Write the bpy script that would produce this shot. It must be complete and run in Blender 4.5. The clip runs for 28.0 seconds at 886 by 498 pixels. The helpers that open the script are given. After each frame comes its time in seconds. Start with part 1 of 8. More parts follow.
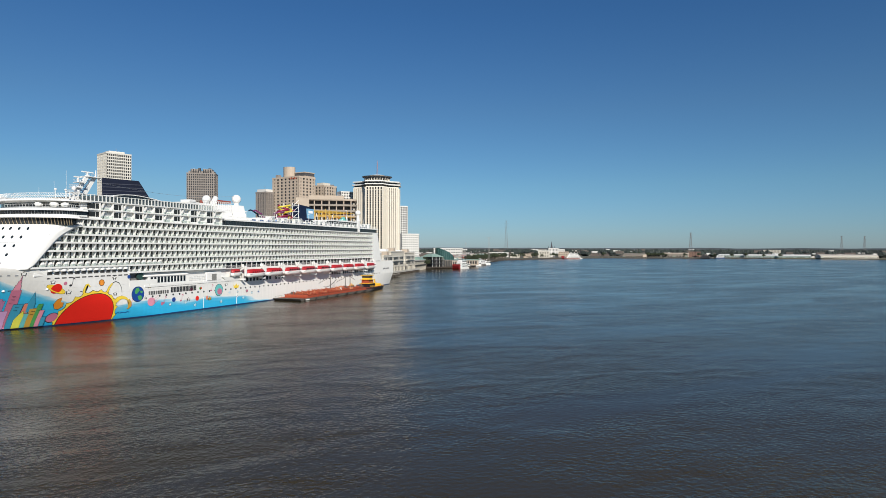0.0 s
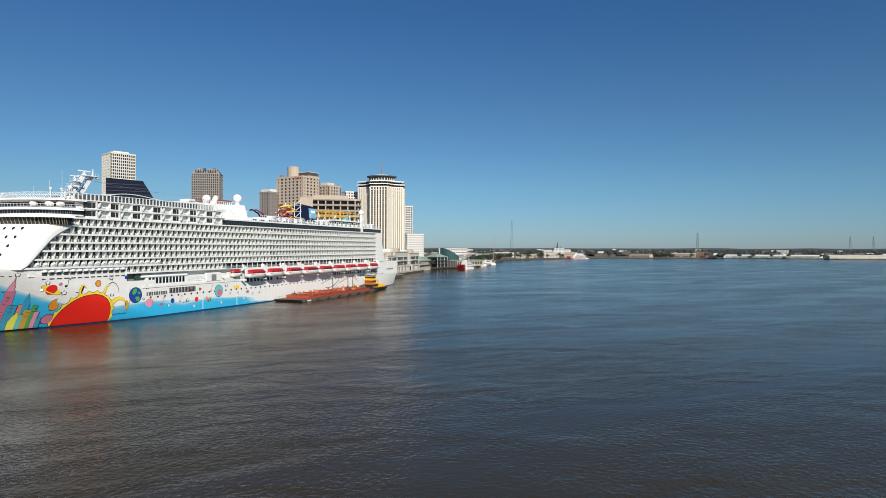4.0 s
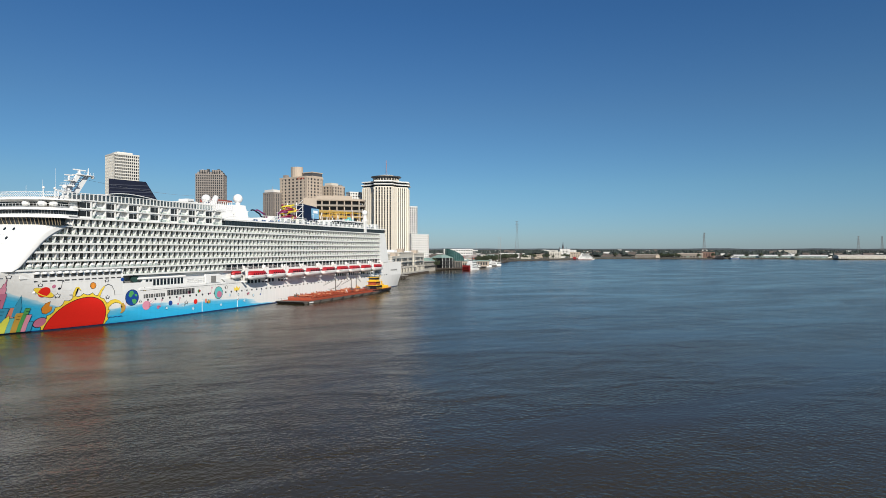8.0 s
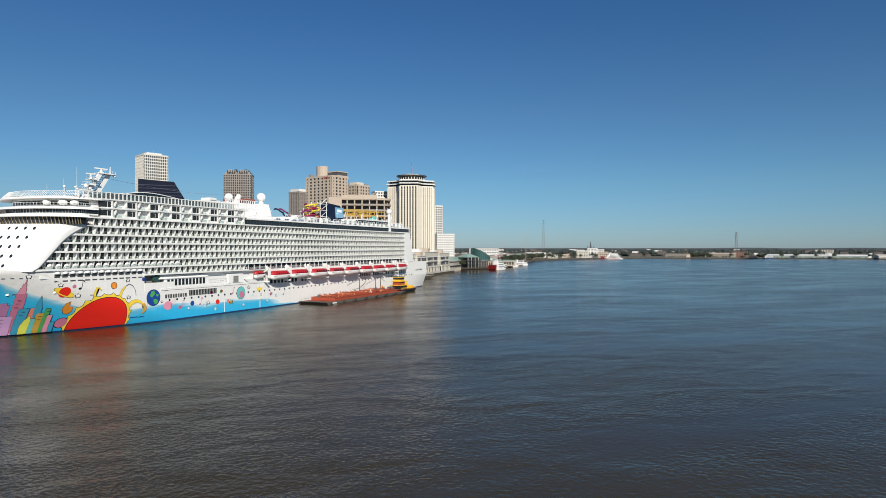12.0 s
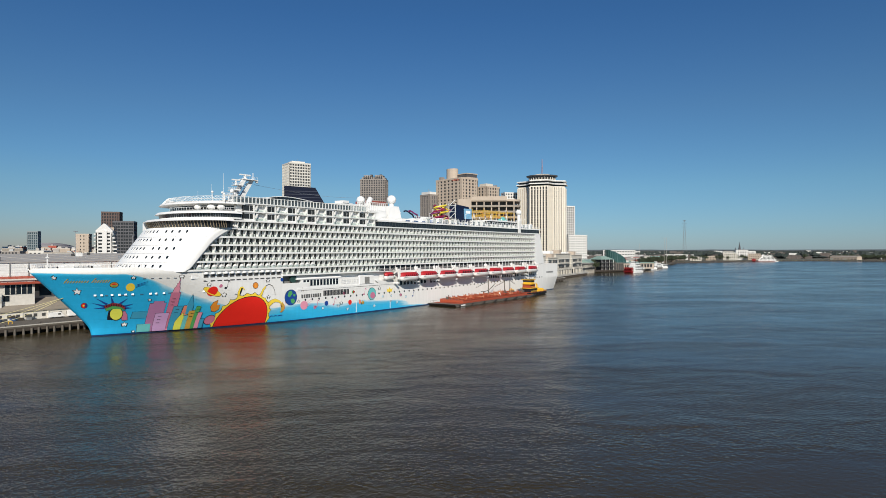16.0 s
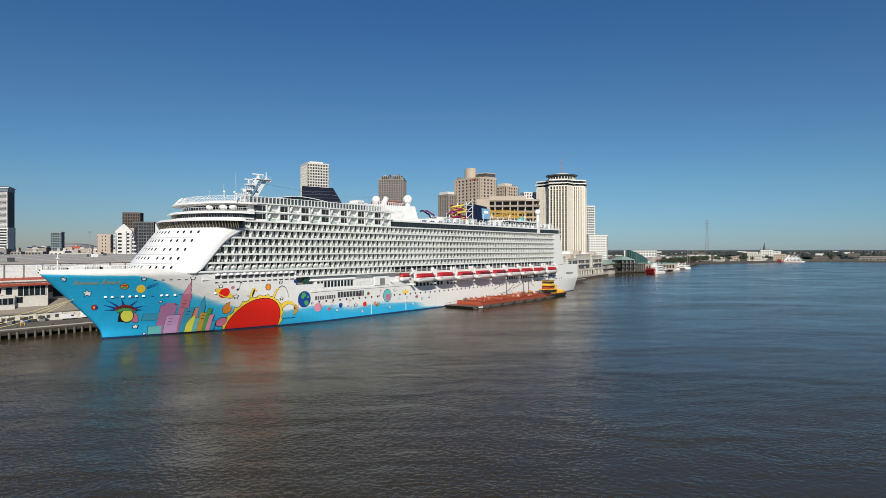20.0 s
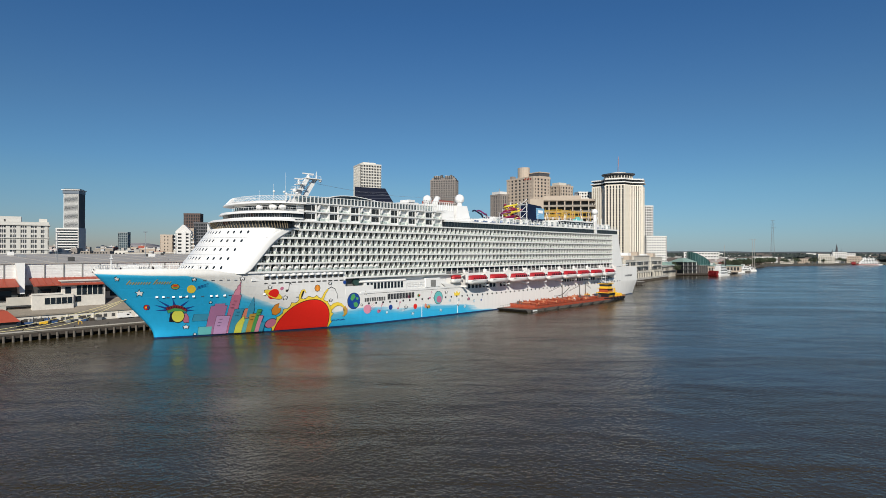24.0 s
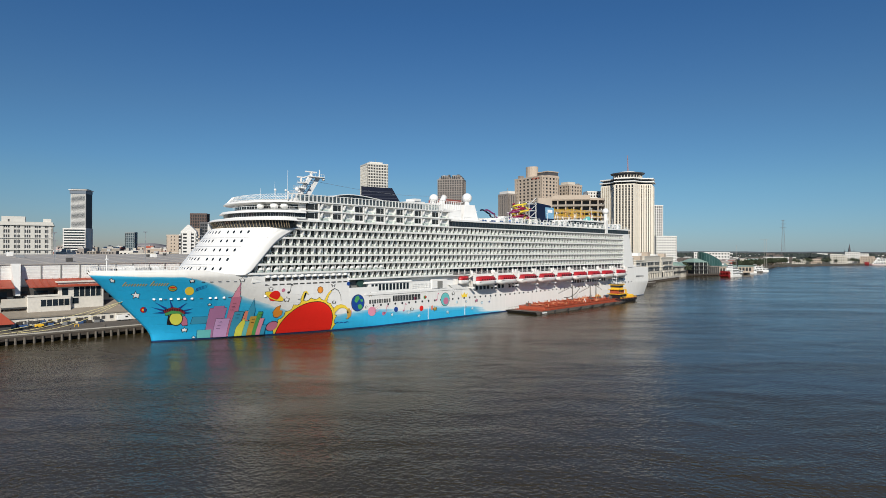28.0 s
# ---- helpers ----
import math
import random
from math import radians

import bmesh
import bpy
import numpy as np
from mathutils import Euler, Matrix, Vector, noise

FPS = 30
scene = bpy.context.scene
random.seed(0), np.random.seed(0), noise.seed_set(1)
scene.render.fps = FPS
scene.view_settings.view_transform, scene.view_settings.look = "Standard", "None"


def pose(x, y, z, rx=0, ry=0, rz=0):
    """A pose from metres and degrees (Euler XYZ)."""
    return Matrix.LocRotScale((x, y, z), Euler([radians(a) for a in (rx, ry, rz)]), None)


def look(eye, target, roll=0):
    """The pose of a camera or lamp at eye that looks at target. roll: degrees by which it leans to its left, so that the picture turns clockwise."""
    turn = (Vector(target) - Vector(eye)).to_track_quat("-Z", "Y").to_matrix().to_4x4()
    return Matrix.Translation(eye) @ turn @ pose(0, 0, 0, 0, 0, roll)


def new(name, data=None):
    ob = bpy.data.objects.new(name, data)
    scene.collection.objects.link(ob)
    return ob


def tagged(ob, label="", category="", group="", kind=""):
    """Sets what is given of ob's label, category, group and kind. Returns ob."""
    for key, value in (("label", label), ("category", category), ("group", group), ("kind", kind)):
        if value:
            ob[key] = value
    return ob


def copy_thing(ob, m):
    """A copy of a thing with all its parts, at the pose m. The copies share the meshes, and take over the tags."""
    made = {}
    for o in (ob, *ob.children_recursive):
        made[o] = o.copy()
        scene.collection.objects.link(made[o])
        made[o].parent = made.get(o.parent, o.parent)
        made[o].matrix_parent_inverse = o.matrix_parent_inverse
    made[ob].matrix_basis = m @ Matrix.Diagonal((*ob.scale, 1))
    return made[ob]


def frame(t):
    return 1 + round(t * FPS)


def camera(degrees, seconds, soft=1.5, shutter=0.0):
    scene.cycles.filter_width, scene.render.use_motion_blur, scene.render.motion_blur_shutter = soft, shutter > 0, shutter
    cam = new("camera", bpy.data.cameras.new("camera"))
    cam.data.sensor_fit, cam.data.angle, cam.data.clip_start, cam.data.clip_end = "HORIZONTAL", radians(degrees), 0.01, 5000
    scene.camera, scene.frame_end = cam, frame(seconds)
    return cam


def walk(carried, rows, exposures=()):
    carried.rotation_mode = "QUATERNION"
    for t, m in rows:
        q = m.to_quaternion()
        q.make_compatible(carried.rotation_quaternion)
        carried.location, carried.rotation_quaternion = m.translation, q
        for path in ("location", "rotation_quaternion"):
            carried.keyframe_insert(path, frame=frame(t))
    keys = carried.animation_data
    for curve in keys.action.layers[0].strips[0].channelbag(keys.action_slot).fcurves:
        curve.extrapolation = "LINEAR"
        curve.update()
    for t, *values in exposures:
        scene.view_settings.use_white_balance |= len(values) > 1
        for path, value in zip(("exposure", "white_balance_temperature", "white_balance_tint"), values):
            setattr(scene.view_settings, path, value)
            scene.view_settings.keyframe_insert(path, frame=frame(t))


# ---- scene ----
cam = camera(73.0, 28.0, soft=0.55)
PATH = [
    (0, (-96.738, -213.838, 27.777), (-94.865, -213.137, 27.772), 0.1),
    (0.5, (-96.358, -214.073, 27.776), (-94.486, -213.369, 27.771), 0.1),
    (1, (-95.876, -214.22, 27.772), (-94.004, -213.514, 27.767), 0.1),
    (1.5, (-95.283, -214.251, 27.773), (-93.413, -213.543, 27.768), 0.1),
    (2, (-94.623, -214.169, 27.781), (-92.753, -213.458, 27.776), 0.0),
    (2.5, (-93.934, -213.978, 27.783), (-92.066, -213.266, 27.778), -0.0),
    (3, (-93.212, -213.699, 27.783), (-91.345, -212.984, 27.779), 0.0),
    (3.5, (-92.436, -213.37, 27.781), (-90.569, -212.653, 27.776), 0.1),
    (5.5, (-89.079, -211.987, 27.71), (-87.215, -211.263, 27.707), 0.0),
    (6, (-88.246, -211.585, 27.7), (-86.383, -210.859, 27.697), 0.0),
    (6.5, (-87.41, -211.189, 27.691), (-85.548, -210.461, 27.688), -0.0),
    (7, (-86.577, -210.839, 27.681), (-84.715, -210.109, 27.679), -0.0),
    (7.5, (-85.737, -210.58, 27.678), (-83.875, -209.849, 27.675), -0.0),
    (8, (-84.901, -210.37, 27.679), (-83.04, -209.636, 27.677), 0.0),
    (8.5, (-84.075, -210.108, 27.676), (-82.215, -209.372, 27.673), -0.1),
    (9, (-83.253, -209.791, 27.671), (-81.394, -209.054, 27.668), -0.1),
    (9.5, (-82.415, -209.439, 27.673), (-80.556, -208.7, 27.67), -0.0),
    (10, (-81.586, -209.034, 27.684), (-79.728, -208.294, 27.681), 0.0),
    (10.5, (-80.718, -208.623, 27.702), (-78.861, -207.881, 27.698), 0.0),
    (11, (-79.785, -208.223, 27.709), (-77.928, -207.479, 27.706), 0.0),
    (11.5, (-78.775, -207.882, 27.706), (-76.927, -207.118, 27.703), -0.0),
    (12, (-77.709, -207.528, 27.709), (-75.882, -206.715, 27.705), 0.0),
    (12.5, (-76.652, -207.135, 27.696), (-74.847, -206.274, 27.693), -0.0),
    (14.5, (-72.736, -205.229, 27.537), (-71.029, -204.187, 27.537), -0.0),
    (15, (-71.687, -204.676, 27.503), (-70.009, -203.588, 27.504), 0.0),
    (15.5, (-70.618, -204.062, 27.472), (-68.975, -202.922, 27.474), -0.1),
    (16, (-69.603, -203.48, 27.451), (-67.993, -202.293, 27.454), -0.1),
    (16.5, (-68.708, -203.054, 27.444), (-67.107, -201.855, 27.447), -0.1),
    (17, (-68.014, -202.763, 27.451), (-66.415, -201.561, 27.454), -0.1),
    (17.5, (-67.389, -202.537, 27.469), (-65.794, -201.331, 27.473), -0.1),
    (18, (-66.77, -202.272, 27.486), (-65.177, -201.063, 27.489), -0.1),
    (18.5, (-66.143, -201.928, 27.515), (-64.553, -200.716, 27.519), -0.1),
    (19, (-65.493, -201.508, 27.552), (-63.907, -200.289, 27.556), -0.1),
    (19.5, (-64.803, -201.03, 27.604), (-63.224, -199.803, 27.608), -0.1),
    (20, (-64.103, -200.469, 27.651), (-62.531, -199.232, 27.655), -0.1),
    (20.5, (-63.386, -199.87, 27.688), (-61.82, -198.625, 27.692), -0.1),
    (21, (-62.664, -199.24, 27.712), (-61.109, -197.982, 27.716), -0.0),
    (21.5, (-61.879, -198.596, 27.729), (-60.349, -197.308, 27.733), -0.0),
    (23.5, (-58.628, -195.677, 27.777), (-57.163, -194.315, 27.782), 0.0),
    (24, (-57.773, -194.93, 27.805), (-56.314, -193.562, 27.811), 0.1),
    (24.5, (-57.009, -194.21, 27.844), (-55.553, -192.838, 27.85), 0.0),
    (25, (-56.304, -193.595, 27.886), (-54.852, -192.22, 27.893), 0.0),
    (25.5, (-55.632, -193.043, 27.91), (-54.182, -191.666, 27.918), 0.1),
    (26, (-54.961, -192.499, 27.929), (-53.513, -191.119, 27.936), 0.1),
    (26.5, (-54.321, -191.909, 27.954), (-52.874, -190.528, 27.961), 0.1),
    (27, (-53.701, -191.307, 27.979), (-52.256, -189.924, 27.986), 0.1),
    (27.5, (-53.118, -190.737, 27.979), (-51.674, -189.353, 27.986), 0.1),
    (28, (-52.495, -190.228, 27.966), (-51.053, -188.842, 27.972), 0.1),
]
EXPOSURE = [(0, 0.19), (11, 0.19), (16, 0.12), (28, 0.07)]
walk(cam, [(t, look(eye, target, roll)) for t, eye, target, roll in PATH], EXPOSURE)


# ---- light ----
SUN_BEARING, SUN_HEIGHT = radians(222), radians(32)
world = bpy.data.worlds.new("sky")
scene.world = world
world.use_nodes = True
wn = world.node_tree.nodes
sky = wn.new("ShaderNodeTexSky")
sky.sky_type = "NISHITA"
sky.sun_disc = False
sky.sun_elevation = SUN_HEIGHT
sky.sun_rotation = radians(90) - SUN_BEARING
sky.altitude, sky.air_density, sky.dust_density, sky.ozone_density = 0, 1.0, 0.2, 4.0
air = wn.new("ShaderNodeVectorMath")
air.operation = "MULTIPLY"
# clear blue air with a thin grey haze low over the land
view = wn.new("ShaderNodeTexCoord")
height = wn.new("ShaderNodeSeparateXYZ")
haze = wn.new("ShaderNodeValToRGB")
haze.color_ramp.elements[0].position, haze.color_ramp.elements[0].color = 0.0, (0.68, 0.91, 1.30, 1)
haze.color_ramp.elements[1].position, haze.color_ramp.elements[1].color = 0.36, (0.665, 0.93, 1.17, 1)
haze.color_ramp.elements.new(0.035).color = (0.69, 0.95, 1.29, 1)
haze.color_ramp.elements.new(0.22).color = (0.75, 0.97, 1.12, 1)
haze.color_ramp.elements.new(0.10).color = (0.75, 1.01, 1.19, 1)
world.node_tree.links.new(view.outputs["Generated"], height.inputs[0])
world.node_tree.links.new(height.outputs[2], haze.inputs[0])
# greyer air over the city
smog = wn.new("ShaderNodeValToRGB")
smog.color_ramp.elements[0].position, smog.color_ramp.elements[0].color = 0.0, (1.06, 0.84, 0.73, 1)
smog.color_ramp.elements[1].position, smog.color_ramp.elements[1].color = 0.14, (1.0, 1.0, 1.0, 1)
smog.color_ramp.elements.new(0.055).color = (1.03, 0.94, 0.88, 1)
town_side = wn.new("ShaderNodeMapRange")
town_side.interpolation_type = "SMOOTHSTEP"
town_side.inputs["From Min"].default_value, town_side.inputs["From Max"].default_value = 0.35, 0.95
over = wn.new("ShaderNodeMix")
over.data_type, over.blend_type = "RGBA", "MULTIPLY"
world.node_tree.links.new(height.outputs[2], smog.inputs[0])
world.node_tree.links.new(height.outputs[1], town_side.inputs["Value"])
world.node_tree.links.new(town_side.outputs[0], over.inputs["Factor"])
world.node_tree.links.new(haze.outputs[0], over.inputs["A"])
world.node_tree.links.new(smog.outputs[0], over.inputs["B"])
world.node_tree.links.new(over.outputs["Result"], air.inputs[1])
deep = wn.new("ShaderNodeHueSaturation")
deep.inputs["Saturation"].default_value = 1.06
world.node_tree.links.new(sky.outputs[0], air.inputs[0])
world.node_tree.links.new(air.outputs[0], deep.inputs["Color"])
world.node_tree.links.new(deep.outputs[0], wn["Background"].inputs[0])
wn["Background"].inputs[1].default_value = 0.055
sun = new("sun", bpy.data.lights.new("sun", "SUN"))
sun.data.energy, sun.data.angle, sun.data.color = 4.7, radians(0.6), (1.0, 0.935, 0.82)
sun.matrix_world = look((0, 0, 300), (-math.cos(SUN_BEARING) * math.cos(SUN_HEIGHT), -math.sin(SUN_BEARING) * math.cos(SUN_HEIGHT), 300 - math.sin(SUN_HEIGHT)))


# ---- materials ----
def mat(name, color, rough=0.6, metal=0.0, vary=0.08, scale=0.4, bump=0.0, fine=6.0, spec=0.5):
    """A procedural surface: base colour with stains at two scales and fine relief, in metres of the object."""
    m = bpy.data.materials.new(name)
    m.use_nodes = True
    n, l = m.node_tree.nodes, m.node_tree.links
    b = n["Principled BSDF"]
    b.inputs["Roughness"].default_value, b.inputs["Metallic"].default_value = rough, metal
    b.inputs["Specular IOR Level"].default_value = spec
    co = n.new("ShaderNodeTexCoord")
    big, small = n.new("ShaderNodeTexNoise"), n.new("ShaderNodeTexNoise")
    big.inputs["Scale"].default_value, small.inputs["Scale"].default_value = scale, scale * fine
    big.inputs["Detail"].default_value, small.inputs["Detail"].default_value = 4, 3
    l.new(co.outputs["Object"], big.inputs["Vector"])
    l.new(co.outputs["Object"], small.inputs["Vector"])
    info = n.new("ShaderNodeObjectInfo")
    add = n.new("ShaderNodeMath"); add.operation = "ADD"
    l.new(big.outputs["Fac"], add.inputs[0]); l.new(small.outputs["Fac"], add.inputs[1])
    add2 = n.new("ShaderNodeMath"); add2.operation = "MULTIPLY_ADD"
    l.new(info.outputs["Random"], add2.inputs[0]); add2.inputs[1].default_value = 0.4
    l.new(add.outputs[0], add2.inputs[2])
    rng = n.new("ShaderNodeMapRange")
    rng.inputs["From Min"].default_value, rng.inputs["From Max"].default_value = 0.7, 1.7
    rng.inputs["To Min"].default_value, rng.inputs["To Max"].default_value = 1 - vary, 1 + vary
    l.new(add2.outputs[0], rng.inputs["Value"])
    mul = n.new("ShaderNodeVectorMath"); mul.operation = "SCALE"
    mul.inputs[0].default_value = color[:3]
    l.new(rng.outputs[0], mul.inputs["Scale"])
    l.new(mul.outputs[0], b.inputs["Base Color"])
    if bump:
        bp = n.new("ShaderNodeBump")
        bp.inputs["Strength"].default_value, bp.inputs["Distance"].default_value = bump, 0.05
        l.new(small.outputs["Fac"], bp.inputs["Height"])
        l.new(bp.outputs[0], b.inputs["Normal"])
    return m


def ramp(nodes, stops, mode="LINEAR"):
    r = nodes.new("ShaderNodeValToRGB")
    r.color_ramp.interpolation = mode
    e = r.color_ramp.elements
    e[0].position, e[0].color = stops[0][0], (*stops[0][1], 1)
    e[1].position, e[1].color = stops[-1][0], (*stops[-1][1], 1)
    for p, c in stops[1:-1]:
        e.new(p).color = (*c, 1)
    return r


WHITE = mat("white_ship_paint", (0.775, 0.775, 0.76), 0.4, vary=0.05, scale=0.08)
OFFWHITE = mat("white_deck_steel", (0.77, 0.77, 0.755), 0.5, vary=0.07, scale=0.2)
GLASS_DARK = mat("dark_tinted_glass", (0.016, 0.022, 0.028), 0.08, vary=0.3, scale=0.3, spec=0.6)
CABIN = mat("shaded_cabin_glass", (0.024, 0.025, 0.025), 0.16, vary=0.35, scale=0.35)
# dark paint, also laid in recesses to stand for their shade
DARK = mat("dark_paint_and_recess_shade", (0.06, 0.06, 0.06), 0.7)
def clear_glass(name, color, clear):
    m = mat(name, color, 0.08, vary=0.1, scale=0.3)
    n, l = m.node_tree.nodes, m.node_tree.links
    see, mix = n.new("ShaderNodeBsdfTransparent"), n.new("ShaderNodeMixShader")
    see.inputs[0].default_value = (0.90, 0.94, 0.93, 1)
    mix.inputs[0].default_value = clear
    l.new(n["Principled BSDF"].outputs[0], mix.inputs[1])
    l.new(see.outputs[0], mix.inputs[2])
    l.new(mix.outputs[0], n["Material Output"].inputs[0])
    return m


RAILGLASS = clear_glass("clear_balcony_glass", (0.03, 0.04, 0.04), 0.93)
WINDGLASS = clear_glass("grey_windbreak_glass", (0.12, 0.16, 0.19), 0.72)
NAVY = mat("navy_funnel_paint", (0.006, 0.012, 0.038), 0.45, vary=0.2, scale=0.2, spec=0.25)
DECKGREY = mat("grey_deck_coating", (0.22, 0.22, 0.21), 0.7, vary=0.15)
TEAK = mat("weathered_teak", (0.28, 0.22, 0.16), 0.75, vary=0.15)
BOATRED = mat("red_lifeboat_canopy", (0.38, 0.014, 0.018), 0.4, vary=0.1)
STEEL = mat("galvanised_steel", (0.42, 0.43, 0.44), 0.45, metal=0.6)
P_RED = mat("scarlet_hull_paint", (0.72, 0.022, 0.014), 0.4, vary=0.05)
P_YEL = mat("yellow_hull_paint", (0.86, 0.62, 0.06), 0.4, vary=0.05)
P_LIME = mat("lime_hull_paint", (0.70, 0.70, 0.10), 0.4, vary=0.05)
P_ORA = mat("orange_hull_paint", (0.70, 0.25, 0.03), 0.4, vary=0.05)
P_PNK = mat("pink_hull_paint", (0.70, 0.28, 0.38), 0.4, vary=0.05)
P_ROSE = mat("rose_hull_paint", (0.52, 0.17, 0.27), 0.4, vary=0.05)
P_LAV = mat("lavender_hull_paint", (0.54, 0.32, 0.56), 0.4, vary=0.05)
P_MAUVE = mat("mauve_hull_paint", (0.40, 0.18, 0.34), 0.4, vary=0.05)
P_TEAL = mat("teal_hull_paint", (0.14, 0.50, 0.50), 0.4, vary=0.05)
P_SEA = mat("sea_blue_hull_paint", (0.05, 0.31, 0.48), 0.4, vary=0.05)
P_OCEAN = mat("ocean_blue_hull_paint", (0.012, 0.06, 0.28), 0.4, vary=0.05)
P_GRN = mat("green_hull_paint", (0.08, 0.34, 0.10), 0.4, vary=0.05)
P_BLK = mat("black_hull_paint", (0.012, 0.012, 0.018), 0.4, vary=0.05)
P_WHT = mat("white_hull_paint", (0.88, 0.88, 0.88), 0.4, vary=0.03)
P_SKYW = mat("pale_blue_hull_paint", (0.55, 0.72, 0.80), 0.4, vary=0.05)
P_GLD = mat("gold_hull_paint", (0.55, 0.33, 0.06), 0.4, vary=0.05)
P_SAL = mat("salmon_hull_paint", (0.70, 0.24, 0.16), 0.4, vary=0.05)


def hull_material():
    """White topsides over a blue wave whose crest falls from the bow aft, with an airbrushed pale edge and a dark boot stripe."""
    m = bpy.data.materials.new("painted_hull")
    m.use_nodes = True
    n, l = m.node_tree.nodes, m.node_tree.links
    b = n["Principled BSDF"]
    b.inputs["Roughness"].default_value = 0.36
    co, sep = n.new("ShaderNodeTexCoord"), n.new("ShaderNodeSeparateXYZ")
    l.new(co.outputs["Object"], sep.inputs[0])
    mx = n.new("ShaderNodeMath"); mx.operation = "DIVIDE"; mx.inputs[1].default_value = 200
    l.new(sep.outputs[0], mx.inputs[0])
    crest = [(0, 20.9), (13, 20.4), (21, 20.2), (24.6, 19.5), (28.6, 18.2), (33, 16.1), (36.5, 14.8), (41, 13.1), (46.7, 11), (52.8, 8.6), (60, 6.4),
             (73, 6.0), (79, 6.9), (88, 7.1), (99, 5.9), (110, 6.0), (123, 5.6), (141, 5.2), (148, 3.5), (156, 1.9), (164, 0.5), (170, 0.0)]
    r = ramp(n, [(x / 200, (z / 25,) * 3) for x, z in crest])
    l.new(mx.outputs[0], r.inputs[0])
    wob = n.new("ShaderNodeTexNoise"); wob.inputs["Scale"].default_value = 0.12
    l.new(co.outputs["Object"], wob.inputs["Vector"])
    d = n.new("ShaderNodeMath"); d.operation = "MULTIPLY_ADD"; d.inputs[1].default_value = 25
    l.new(r.outputs[0], d.inputs[0])
    neg = n.new("ShaderNodeMath"); neg.operation = "MULTIPLY"; neg.inputs[1].default_value = -1
    l.new(sep.outputs[2], neg.inputs[0]); l.new(neg.outputs[0], d.inputs[2])
    w2 = n.new("ShaderNodeMath"); w2.operation = "MULTIPLY_ADD"; w2.inputs[1].default_value = 0.5; w2.inputs[2].default_value = -0.25
    l.new(wob.outputs["Fac"], w2.inputs[0])
    d2 = n.new("ShaderNodeMath"); d2.operation = "ADD"
    l.new(d.outputs[0], d2.inputs[0]); l.new(w2.outputs[0], d2.inputs[1])
    crisp = n.new("ShaderNodeMapRange")
    for k, v in (("From Min", 21), ("From Max", 32), ("To Min", 0.9), ("To Max", 0.125)):
        crisp.inputs[k].default_value = v
    l.new(sep.outputs[0], crisp.inputs["Value"])
    d3 = n.new("ShaderNodeMath"); d3.operation = "MULTIPLY"
    l.new(d2.outputs[0], d3.inputs[0]); l.new(crisp.outputs[0], d3.inputs[1])
    paint = ramp(n, [(0.0, (0.775, 0.77, 0.75)), (0.035, (0.46, 0.68, 0.78)), (0.17, (0.13, 0.47, 0.68)), (0.32, (0.04, 0.45, 0.74)), (1.0, (0.020, 0.40, 0.72))])
    boot = n.new("ShaderNodeMath"); boot.operation = "LESS_THAN"; boot.inputs[1].default_value = 0.45
    l.new(sep.outputs[2], boot.inputs[0])
    mix = n.new("ShaderNodeMix"); mix.data_type = "RGBA"
    l.new(boot.outputs[0], mix.inputs["Factor"]); l.new(paint.outputs[0], mix.inputs["A"])
    mix.inputs["B"].default_value = (0.008, 0.045, 0.15, 1)
    streak = n.new("ShaderNodeTexNoise"); streak.inputs["Scale"].default_value = 1.0
    mp = n.new("ShaderNodeMapping"); mp.inputs["Scale"].default_value = (0.9, 0.9, 0.06)
    l.new(co.outputs["Object"], mp.inputs[0]); l.new(mp.outputs[0], streak.inputs["Vector"])
    rg = n.new("ShaderNodeMapRange"); rg.inputs["To Min"].default_value = 0.9; rg.inputs["To Max"].default_value = 1.06
    l.new(streak.outputs["Fac"], rg.inputs["Value"])
    wash = n.new("ShaderNodeTexNoise"); wash.inputs["Scale"].default_value = 1.0; wash.inputs["Detail"].default_value = 5
    wp = n.new("ShaderNodeMapping"); wp.inputs["Scale"].default_value = (0.05, 0.05, 0.42); wp.inputs["Rotation"].default_value = (0, 0.07, 0)
    l.new(co.outputs["Object"], wp.inputs[0]); l.new(wp.outputs[0], wash.inputs["Vector"])
    wm = n.new("ShaderNodeMath"); wm.operation = "MULTIPLY_ADD"; wm.inputs[1].default_value = 0.9; wm.inputs[2].default_value = -0.45
    l.new(wash.outputs["Fac"], wm.inputs[0])
    aft = n.new("ShaderNodeMapRange")
    for k, v in (("From Min", 30), ("From Max", 75), ("To Min", 0.05), ("To Max", 1.0)):
        aft.inputs[k].default_value = v
    l.new(sep.outputs[0], aft.inputs["Value"])
    wa = n.new("ShaderNodeMath"); wa.operation = "MULTIPLY"
    l.new(wm.outputs[0], wa.inputs[0]); l.new(aft.outputs[0], wa.inputs[1])
    d4 = n.new("ShaderNodeMath"); d4.operation = "ADD"
    l.new(d3.outputs[0], d4.inputs[0]); l.new(wa.outputs[0], d4.inputs[1])
    low = n.new("ShaderNodeMath"); low.operation = "MINIMUM"
    dm = n.new("ShaderNodeMath"); dm.operation = "MULTIPLY"; dm.inputs[1].default_value = 3.0
    l.new(d3.outputs[0], dm.inputs[0]); l.new(d4.outputs[0], low.inputs[0]); l.new(dm.outputs[0], low.inputs[1])
    l.new(low.outputs[0], paint.inputs[0])
    sc = n.new("ShaderNodeVectorMath"); sc.operation = "SCALE"
    l.new(mix.outputs["Result"], sc.inputs[0]); l.new(rg.outputs[0], sc.inputs["Scale"])
    l.new(sc.outputs[0], b.inputs["Base Color"])
    plates = n.new("ShaderNodeTexBrick")
